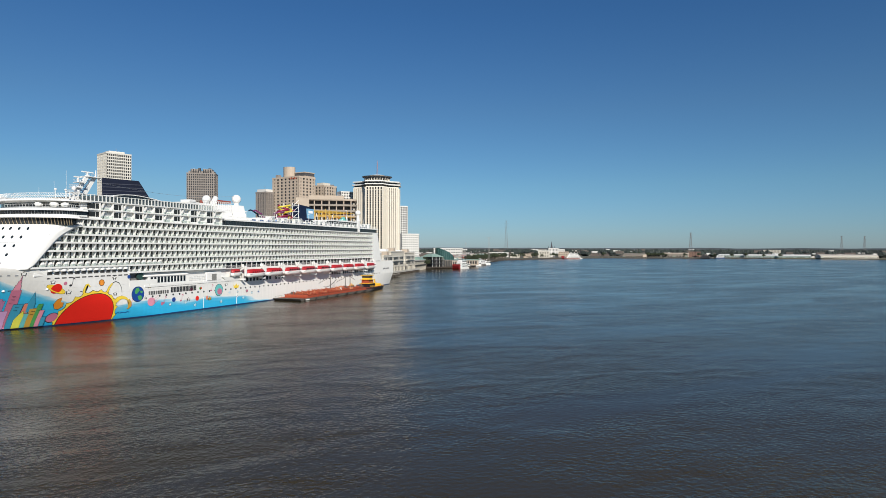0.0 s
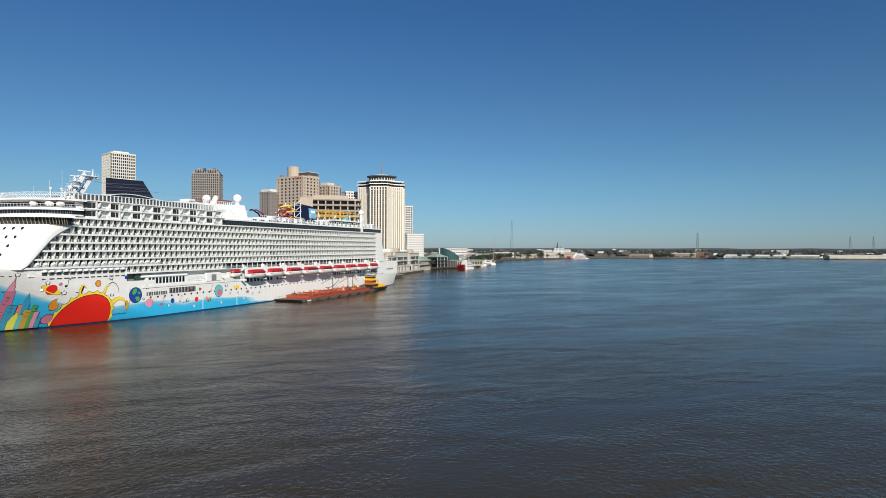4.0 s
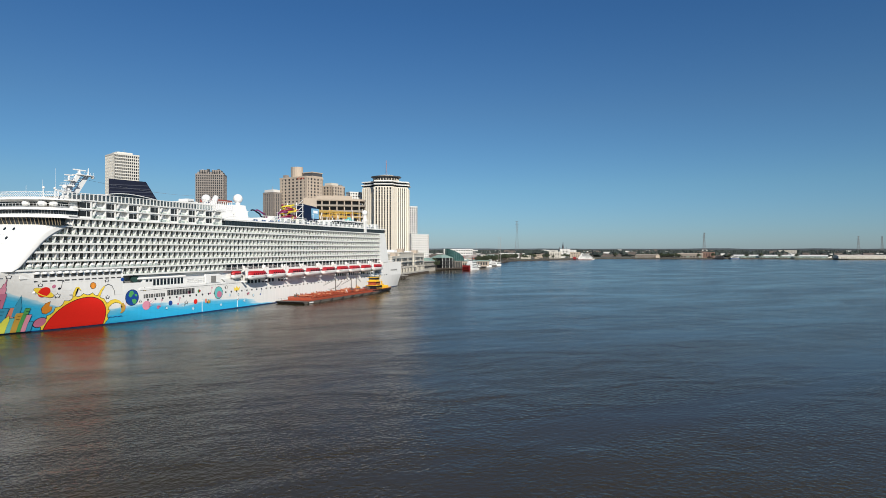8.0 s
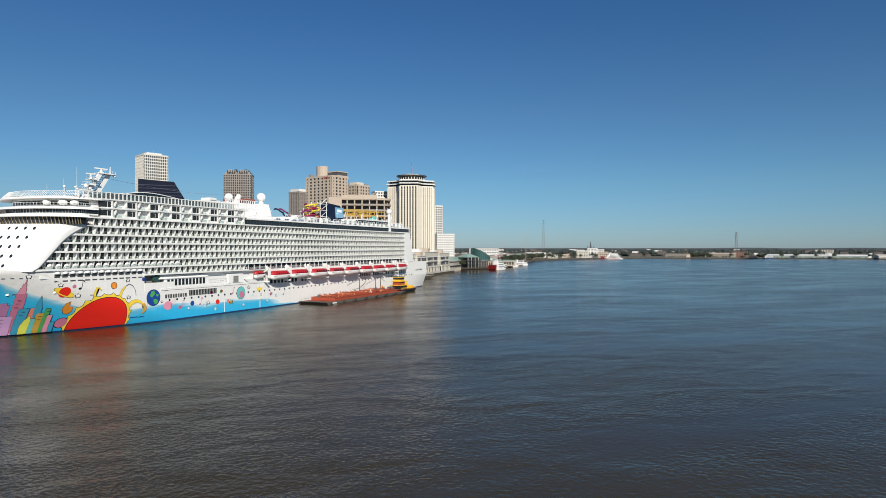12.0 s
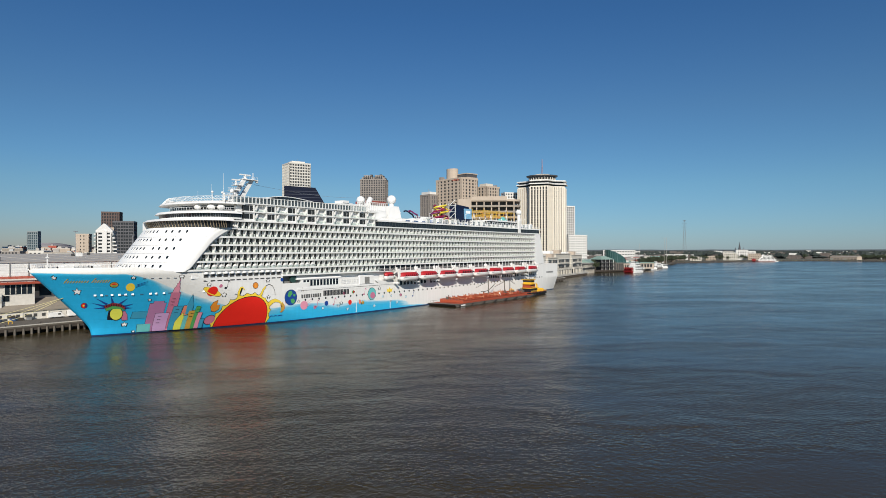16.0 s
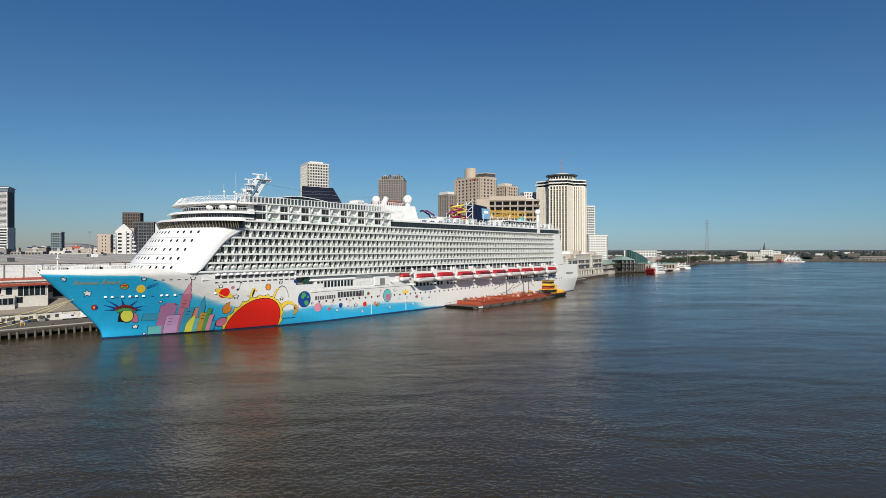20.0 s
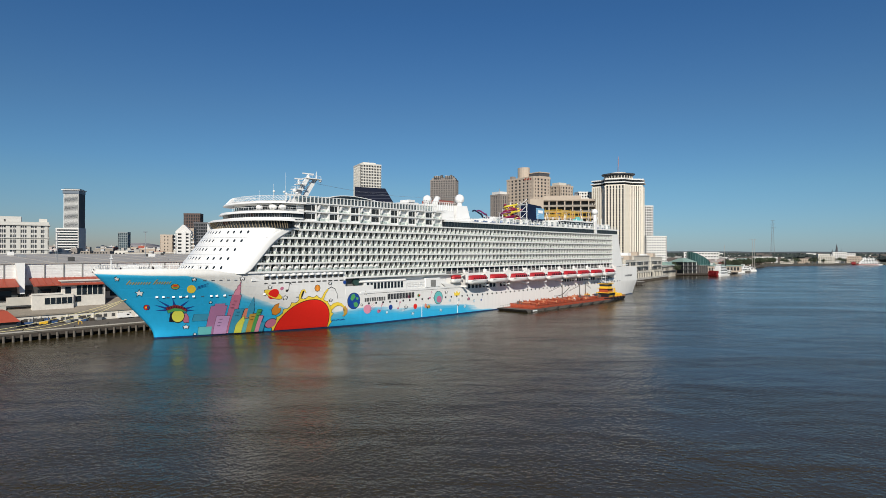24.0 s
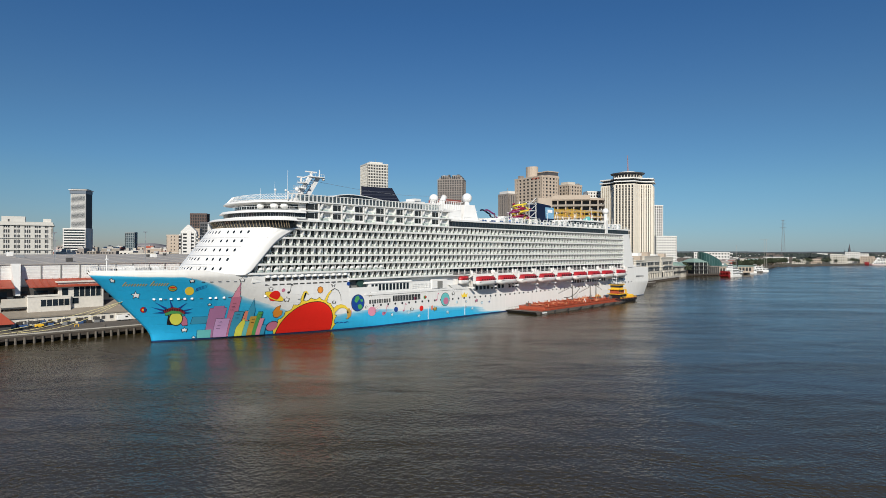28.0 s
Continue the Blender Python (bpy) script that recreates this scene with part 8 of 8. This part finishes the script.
# red and white ferry with pilot house and stacks
def vessel(name, label, x, y, yaw, length, beam, hull_mat, house_mat, decks, category):
    v = thing(name, x, y, 0, yaw, label, category)
    bm = bmesh.new()
    o = [(-length / 2, -beam * 0.3), (-length * 0.42, -beam / 2), (length * 0.38, -beam / 2), (length / 2, -beam * 0.12), (length / 2, beam * 0.12), (length * 0.38, beam / 2), (-length * 0.42, beam / 2), (-length / 2, beam * 0.3)]
    add_loft(bm, [(a * 0.94, b * 0.9, -0.8) for a, b in o], [(a, b, 2.2) for a, b in o])
    part("hull", bm, hull_mat, v)
    for k in range(decks):
        s = 0.86 - 0.12 * k
        house = boxpart("deckhouse", v, house_mat, -length * 0.44 * s, length * 0.42 * s, -beam * 0.42 * s, beam * 0.42 * s, 2.2 + k * 2.9, 4.8 + k * 2.9)
        boxpart("deck_edge", v, house_mat, -length * 0.46 * s - 0.6, length * 0.44 * s + 0.6, -beam * 0.46 * s, beam * 0.46 * s, 4.8 + k * 2.9, 5.1 + k * 2.9)
        for i in range(int(length * 0.8 * s / 2.6)):
            for sy in (-1, 1):
                boxpart("window", house, WINDOW, -length * 0.42 * s + i * 2.6, -length * 0.42 * s + 1.7 + i * 2.6, sy * beam * 0.42 * s - 0.09, sy * beam * 0.42 * s + 0.09, 3.0 + k * 2.9, 4.5 + k * 2.9)
        bm = bmesh.new()
        for i in range(int(length * 0.9 * s / 2)):
            xx = -length * 0.45 * s + i * 2
            add_rod(bm, (xx, -beam * 0.46 * s, 5.1 + k * 2.9), (xx, -beam * 0.46 * s, 6.1 + k * 2.9), 0.06, seg=4)
        add_rod(bm, (-length * 0.45 * s, -beam * 0.46 * s, 6.1 + k * 2.9), (length * 0.43 * s, -beam * 0.46 * s, 6.1 + k * 2.9), 0.06, seg=4)
        part("rail", bm, house_mat, v)
    top = 2.2 + decks * 2.9
    boxpart("pilot_house", v, house_mat, length * 0.1, length * 0.2, -2, 2, top, top + 2.6)
    boxpart("pilot_window", v, WINDOW, length * 0.1 - 0.05, length * 0.2 + 0.05, -2.06, 2.06, top + 1.2, top + 2.1)
    return v, top


ferry, top = vessel("river_ferry", "white river paddle boat with a red stern wheel", 640, 36, 176, 30, 11, WHITE, WHITE, 3, "boat")
bm = bmesh.new()
for k in range(12):
    a = 2 * math.pi * k / 12
    add_loft(bm, [(17.5 + 0.3 * math.cos(a), -4.5, 3.2 + 0.3 * math.sin(a)), (17.5 + 0.3 * math.cos(a + 0.5), -4.5, 3.2 + 0.3 * math.sin(a + 0.5)), (17.5 + 0.3 * math.cos(a + 0.5), 4.5, 3.2 + 0.3 * math.sin(a + 0.5)), (17.5 + 0.3 * math.cos(a), 4.5, 3.2 + 0.3 * math.sin(a))],
             [(17.5 + 3.4 * math.cos(a), -4.5, 3.2 + 3.4 * math.sin(a)), (17.5 + 3.4 * math.cos(a + 0.08), -4.5, 3.2 + 3.4 * math.sin(a + 0.08)), (17.5 + 3.4 * math.cos(a + 0.08), 4.5, 3.2 + 3.4 * math.sin(a + 0.08)), (17.5 + 3.4 * math.cos(a), 4.5, 3.2 + 3.4 * math.sin(a))])
for y in (-4.6, -1.5, 1.5, 4.6):
    add_tube(bm, [(17.5 + 3.4 * math.cos(2 * math.pi * i / 20), y, 3.2 + 3.4 * math.sin(2 * math.pi * i / 20)) for i in range(21)], 0.16, 5)
WHEELRED = mat("deep_red_wheel_paint", (0.24, 0.012, 0.014), 0.5)
part("stern_wheel", bm, WHEELRED, ferry, "red paddle wheel")
boxpart("wheel_arm", ferry, WHEELRED, 12, 18, -5.1, -4.8, 2.8, 3.5)
for y in (-2.5, 2.5):
    bm = bmesh.new()
    add_rod(bm, (-8, y, top), (-8, y, top + 6), 0.45, seg=9)
    part("stack", bm, P_BLK, ferry)
steamer, top = vessel("steamboat", "white three-deck steamboat with a red paddle wheel at the bank", 1436, 8, 100, 46, 14, WHITE, WHITE, 4, "steamboat")
boxpart("stern_wheel", steamer, WHEELRED, 22, 30, -5, 5, 0.4, 6.5, "red paddle wheel housing", 1.2)
boxpart("hull_stripe", steamer, WHEELRED, -16, 21, 6.9, 7.1, 0.6, 1.6)
for y in (-3, 3):
    bm = bmesh.new()
    add_rod(bm, (-18, y, top), (-18, y, top + 10), 0.7, seg=9)
    part("stack", bm, P_BLK, steamer)
for i, (x, y, s) in enumerate(((700, 50, 0.8), (735, 54, 0.9), (770, 56, 0.8), (800, 58, 0.9), (835, 60, 0.8))):
    b, tp = vessel("moored_workboat", "small white workboat at the landing", x, y, 160, 22 * s, 7, (BARGEHULL, BARGEHULL, WHITE, BARGEHULL, WHITE)[i], OFFWHITE, 2 if i % 2 else 1, "boat")
land = thing("ferry_landing", 760, 64, 0, 4, "floating ferry landing with white canopies", "landing")
boxpart("pontoon", land, BARGEHULL, -70, 90, -4, 6, -0.6, 1.6)
for i in range(8):
    boxpart("canopy", land, WALLWHITE, -66 + i * 19, -52 + i * 19, -3, 5, 5.5 + (i % 3), 6.1 + (i % 3))
    for dx in (1, 13):
        boxpart("canopy_post", land, STEEL, -66 + i * 19 + dx, -65.6 + i * 19 + dx, 0, 0.4, 1.6, 5.6 + (i % 3))
for x, y, h in ((784, 78, 34), (994, 100, 45)):
    p = thing("flag_mast", x, y, 2.4, 0, "tall thin pale grey mast on the riverfront", "mast")
    bm = bmesh.new()
    add_rod(bm, (0, 0, 0), (0, 0, h), 0.3, 0.16, 6)
    add_rod(bm, (-2, 0, h * 0.96), (2, 0, h * 0.96), 0.2, seg=5)
    if h > 40:
        add_rod(bm, (0, 3, 0), (0, 3, h), 0.3, 0.16, 6)
        add_rod(bm, (0, -4, h), (0, 9, h), 0.18, seg=5)
    part("mast", bm, ROOFGREY, p)


# ---- trees along the bank ----
def make_tree(seed, h):
    r = random.Random(seed)
    t = thing("tree", 0, 0, 0, 0, "dark evergreen oak on the river bank", "tree", "trees on the river bank")
    bm = bmesh.new()
    add_rod(bm, (0, 0, 0), (0.2, 0.1, h * 0.4), h * 0.045, h * 0.03, 7)
    for k in range(5):
        a = 6.28 * k / 5 + r.random()
        add_rod(bm, (0.2, 0.1, h * (0.3 + 0.02 * k)), (h * 0.28 * math.cos(a), h * 0.28 * math.sin(a), h * (0.55 + 0.2 * r.random())), h * 0.02, h * 0.008, 5)
    part("trunk", bm, BARK, t)
    bm = bmesh.new()
    for k in range(260):
        a, u, w = r.random() * 6.28, r.random() ** 0.5, r.random()
        rad = h * 0.46 * u * (0.75 + 0.35 * math.sin(3 * a + seed))
        c = Vector((rad * math.cos(a), rad * math.sin(a), h * (0.42 + 0.5 * w * (1 - 0.6 * u * u))))
        s = h * (0.035 + 0.04 * r.random())
        m = Matrix.Translation(c) @ Euler((r.random() * 6, r.random() * 6, r.random() * 6)).to_matrix().to_4x4() @ Matrix.Diagonal((s, s * 0.8, s * 0.5, 1))
        vs = [bm.verts.new(m @ Vector(p)) for p in ((1, 0, 0), (-1, 0, 0), (0, 1, 0), (0, -1, 0), (0, 0, 1), (0, 0, -1))]
        for f in ((0, 2, 4), (2, 1, 4), (1, 3, 4), (3, 0, 4), (2, 0, 5), (1, 2, 5), (3, 1, 5), (0, 3, 5)):
            bm.faces.new([vs[i] for i in f])
    part("crown", bm, LEAF, t)
    return t


rng = random.Random(17)
kinds = [make_tree(s, h) for s, h in ((1, 13), (2, 15), (3, 11))]
spots = [(820 + i * 11 + rng.random() * 6, 74 + i * 2.1 + rng.random() * 16) for i in range(30)] + [(1180 + i * 22 + rng.random() * 10, 138 - i * 6 + rng.random() * 25) for i in range(16)] + [(1640 + rng.random() * 60, -60 - i * 40 + rng.random() * 20) for i in range(12)] + [(610 + i * 17, 72 + rng.random() * 8) for i in range(6)]
grove = [(930 + rng.random() * 400, 0) for i in range(70)]
grove = [(x, 98 + (x - 930) * 0.13 + rng.random() * 34) for x, y in grove] + [(1630 + rng.random() * 50, -90 - rng.random() * 120) for i in range(26)]
for i, (x, y) in enumerate(spots + grove):
    if i < 3:
        kinds[i].location = (x, y, 2.4)
    else:
        copy_thing(kinds[i % 3], pose(x, y, 2.4, 0, 0, rng.random() * 360))

# cathedral with three spires and the white quarter round it
ch = thing("cathedral", 1546, 82, 2.4, 0, "white cathedral with a dark central spire", "church")
boxpart("nave", ch, BLDWHITE, -6, 34, -9, 9, 0, 17)
for y, w, h in ((0, 4.2, 24), (-8.5, 3.0, 19), (8.5, 3.0, 19)):
    boxpart("belfry", ch, BLDWHITE, -8, -8 + w * 1.6, y - w * 0.8, y + w * 0.8, 0, h)
    bm = bmesh.new()
    add_rod(bm, (-8 + w * 0.8, y, h), (-8 + w * 0.8, y, h + (19 if y == 0 else 11)), w * 0.8, 0.1, 6)
    part("spire", bm, mat("slate_spire", (0.06, 0.065, 0.075), 0.7), ch)
for i, (x, y, w, d, h, m) in enumerate(((1500, 70, 26, 14, 24, BLDWHITE), (1480, 96, 22, 14, 20, PALE), (1530, 50, 30, 14, 15, TAN), (1570, 62, 20, 20, 21, BLDWHITE), (1440, 84, 30, 14, 16, CREAM), (1500, 40, 34, 10, 11, TAN), (1400, 118, 22, 12, 10, TAN), (1335, 134, 24, 12, 9, CREAM), (1262, 158, 18, 12, 10, TAN2), (1190, 170, 18, 12, 9, TAN))):
    tower("quarter_building", "pale old-quarter building with rows of windows", x, y, -75, w, d, h, 7, 3, max(2, int(h / 4)), m, pier=0.5, sill=0.5)

# low sheds and houses behind the landing
rng = random.Random(41)
for i in range(34):
    x = 690 + i * 13.5 + rng.random() * 8
    y = 66 + (x - 700) * 0.15 + 12 + rng.random() * 70
    w, d, h = 8 + rng.random() * 12, 8 + rng.random() * 10, 5 + rng.random() * 7
    b = thing("riverfront_shed", x, y, 2.4, -70 + rng.random() * 20, rng.choice(("small pale riverfront building with a low roof", "small brick riverfront shed with a dark roof")), "building", "riverfront sheds")
    boxpart("wall", b, (CREAM, TAN, BLDWHITE, TAN2)[i % 4], -w / 2, w / 2, -d / 2, d / 2, 0, h)
    bm = bmesh.new()
    add_loft(bm, [(-w / 2 - 0.4, -d / 2 - 0.4, h), (w / 2 + 0.4, -d / 2 - 0.4, h), (w / 2 + 0.4, d / 2 + 0.4, h), (-w / 2 - 0.4, d / 2 + 0.4, h)], [(-w / 2, -0.3, h + 2), (w / 2, -0.3, h + 2), (w / 2, 0.3, h + 2), (-w / 2, 0.3, h + 2)])
    part("roof", bm, (ROOFGREY, BROWN, GREENROOF, ROOFGREY, REDROOF)[i % 5], b)
    for k in range(3):
        boxpart("window", b, WINDOW, -w / 2 + w * (k + 0.2) / 3, -w / 2 + w * (k + 0.7) / 3, -d / 2 - 0.08, -d / 2 + 0.1, 1.2, h * 0.7)

# far bank: warehouses, houses and woods
def shed(name, label, x, y, yaw, w, d, h, wall, roof, bays):
    s = thing(name, x, y, 2.4, yaw, label, "warehouse")
    boxpart("wall", s, wall, -w / 2, w / 2, -d / 2, d / 2, 0, h)
    bm = bmesh.new()
    add_loft(bm, [(-w / 2 - 0.6, -d / 2 - 0.6, h), (w / 2 + 0.6, -d / 2 - 0.6, h), (w / 2 + 0.6, d / 2 + 0.6, h), (-w / 2 - 0.6, d / 2 + 0.6, h)], [(-w / 2 - 0.6, -0.5, h + 3), (w / 2 + 0.6, -0.5, h + 3), (w / 2 + 0.6, 0.5, h + 3), (-w / 2 - 0.6, 0.5, h + 3)])
    part("roof", bm, roof, s)
    for i in range(bays):
        boxpart("bay_door", s, WINDOW if i % 4 else GREENROOF, -w / 2 + w * (i + 0.2) / bays, -w / 2 + w * (i + 0.75) / bays, -d / 2 - 0.1, -d / 2 + 0.1, 0.8, h * 0.42)


shed("wharf_warehouse", "long white wharf warehouse with a green roof on the far bank", 1702, -455, -96, 215, 30, 5.4, mat("pale_teal_cladding", (0.30, 0.36, 0.33), 0.7), WALLWHITE, 34)
shed("wharf_warehouse", "long cream wharf warehouse on the far bank", 1685, -640, -81, 130, 34, 6.2, CREAM, CREAM, 26)
shed("wharf_warehouse", "low brown warehouse on the far bank", 1690, -235, -100, 70, 24, 9, TAN2, TAN, 9)
shed("wharf_warehouse", "low tan shed on the far bank", 1630, -130, -115, 60, 20, 7, TAN, TAN2, 8)
tower("far_apartment_block", "pale apartment block on the far bank", 2190, -546, -96, 52, 16, 19, 12, 3, 5, CREAM, pier=0.4, sill=0.5)
tower("brick_mill", "red brick mill building on the far bank", 1700, -285, -100, 28, 18, 15, 7, 3, 4, mat("rose_brick", (0.24, 0.15, 0.12), 0.85), pier=0.5, sill=0.5)
vessel("harbour_tug", "dark harbour tug moored at the far bank", 1622, -308, 80, 26, 9, P_BLK, DARK, 2, "tugboat")
vessel("harbour_tug", "white harbour tug moored at the far bank", 1640, -345, 80, 24, 9, BLUEPAINT, WHITE, 2, "tugboat")


def pylon(x, y, h, w):
    p = thing("power_pylon", x, y, 2.4, 12, "tall steel lattice power pylon", "pylon", "power pylons across the river")
    bm = bmesh.new()
    n = 12
    for k in range(n):
        z0, z1 = h * k / n, h * (k + 1) / n
        a, b = w / 2 * (1 - 0.8 * k / n), w / 2 * (1 - 0.8 * (k + 1) / n)
        for sx, sy in ((-1, -1), (1, -1), (1, 1), (-1, 1)):
            add_rod(bm, (sx * a, sy * a, z0), (sx * b, sy * b, z1), 0.45, seg=4)
        for s in (-1, 1):
            add_rod(bm, (-a, s * a, z0), (b, s * b, z1), 0.3, seg=4)
            add_rod(bm, (s * a, a, z0), (s * b, -b, z1), 0.3, seg=4)
    for k, ww in ((0.80, 1.4), (0.9, 1.2), (0.99, 0.9)):
        add_rod(bm, (0, -w * ww * 0.5, h * k), (0, w * ww * 0.5, h * k), 0.45, seg=4)
    part("lattice", bm, mat("grey_lattice_steel", (0.16, 0.16, 0.16), 0.7), p)


pylon(2723, 515, 156, 16)
pylon(2513, -303, 87, 12)
pylon(3400, -1030, 85, 12)
pylon(3450, -1140, 85, 12)

# dark rock revetment along the bank
edge = [(880, 76), (1000, 105), (1146, 134), (1250, 95), (1354, 56), (1452, 30), (1545, -70), (1634, -277), (1680, -480)]
bm = bmesh.new()
rng = random.Random(55)
for (xa, ya), (xb, yb) in zip(edge, edge[1:]):
    n = int(math.hypot(xb - xa, yb - ya) / 2.2)
    for i in range(n):
        s = (i + rng.random()) / n
        x, y, r = xa + (xb - xa) * s + rng.random() * 3 - 1.5, ya + (yb - ya) * s + rng.random() * 2 - 1.4, 0.8 + rng.random() * 1.2
        add_loft(bm, [(x - r, y - r * 0.8, -0.4), (x + r, y - r, -0.4), (x + r * 0.9, y + r, -0.4), (x - r, y + r * 0.9, -0.4)],
                 [(x - r * 0.6, y - r * 0.4, 1.2 + r * 0.9), (x + r * 0.5, y - r * 0.6, 1.4 + r * 0.7), (x + r * 0.6, y + r * 0.5, 1.3 + r), (x - r * 0.5, y + r * 0.6, 1.2 + r * 0.8)])
tagged(part("rock_bank", bm, mat("dark_wet_rock", (0.07, 0.062, 0.055), 0.9, vary=0.3, scale=0.4), None), "dark rocks along the river bank", "rocks", kind="stuff")

# scattered houses, roofs and woods out to the skyline
rng = random.Random(77)
town, woods = bmesh.new(), bmesh.new()
pale = bmesh.new()
for i in range(6200):
    bearing = radians(-36 + rng.random() * 122)
    dist = 1500 + 2500 * rng.random() ** 1.2
    x, y = -60 + dist * math.cos(bearing), -195 + dist * math.sin(bearing)
    if x < 1720 and y < 190:
        continue
    if bearing < radians(-18) and dist < 1950:
        continue
    w, d, h = 5 + rng.random() * 10, 7 + rng.random() * 12, 4 + rng.random() * 7
    if rng.random() < 0.04:
        w, h = w + 12, h + 8
    add_box(pale if rng.random() < 0.38 else town, x - d / 2, x + d / 2, y - w / 2, y + w / 2, 2.4, 2.4 + h)
for i in range(520):
    x = 800 + 720 * rng.random()
    y = 170 + (x - 800) * 0.02 + 420 * rng.random() ** 1.4
    w, d, h = 7 + rng.random() * 14, 7 + rng.random() * 10, 5 + rng.random() * 9
    add_box(pale if rng.random() < 0.36 else town, x - d / 2, x + d / 2, y - w / 2, y + w / 2, 2.4, 2.4 + h)
tagged(part("distant_houses", town, FARTOWN, None), "distant brown roofs and houses of the town", "houses", kind="stuff")
tagged(part("distant_pale_buildings", pale, mat("distant_pale_walls", (0.68, 0.67, 0.64), 0.9, vary=0.2, scale=0.03), None), "distant pale walls of low town buildings", "buildings", kind="stuff")
for i in range(9000):
    bearing = radians(-38 + rng.random() * 126)
    dist = 1480 + 3000 * rng.random() ** 0.9
    x, y = -60 + dist * math.cos(bearing), -195 + dist * math.sin(bearing)
    if x < 1725 and y < 200:
        continue
    if bearing < radians(-18) and dist < 1990:
        continue
    r = 5 + rng.random() * 9
    h = 7 + rng.random() * 9
    for k in range(2):
        cx, cy, cz = x + (rng.random() - 0.5) * r, y + (rng.random() - 0.5) * r * 2, 2.4 + h * (0.4 + 0.3 * rng.random())
        s = h * (0.4 + 0.3 * rng.random())
        vs = [woods.verts.new((cx + a * r * (0.7 + 0.6 * rng.random()), cy + b * r * (0.7 + 0.6 * rng.random()), cz + c * s)) for a, b, c in ((1, 0, 0), (-1, 0, 0), (0, 1, 0), (0, -1, 0), (0, 0, 1), (0, 0, -1))]
        for f in ((0, 2, 4), (2, 1, 4), (1, 3, 4), (3, 0, 4), (2, 0, 5), (1, 2, 5), (3, 1, 5), (0, 3, 5)):
            woods.faces.new([vs[q] for q in f])
tagged(part("distant_woods", woods, FARTREE, None), "hazy dark woods between the distant houses", "woods", kind="stuff")

# plain backdrop of land at the skyline, distance haze put into its colour
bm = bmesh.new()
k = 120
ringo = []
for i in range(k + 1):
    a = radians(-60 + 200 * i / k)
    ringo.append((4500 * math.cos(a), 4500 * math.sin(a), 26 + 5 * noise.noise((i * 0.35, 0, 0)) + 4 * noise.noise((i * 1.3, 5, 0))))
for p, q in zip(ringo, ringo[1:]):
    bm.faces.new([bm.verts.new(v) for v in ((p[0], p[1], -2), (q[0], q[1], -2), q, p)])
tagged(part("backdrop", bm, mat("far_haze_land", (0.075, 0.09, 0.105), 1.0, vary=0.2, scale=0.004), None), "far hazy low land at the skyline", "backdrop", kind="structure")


def motions():
    """The river drifts slowly downstream."""
    walk(river, [(0, pose(0, 0, 0)), (14, pose(9, -0.6, 0)), (28, pose(18, -1.2, 0))])


motions()
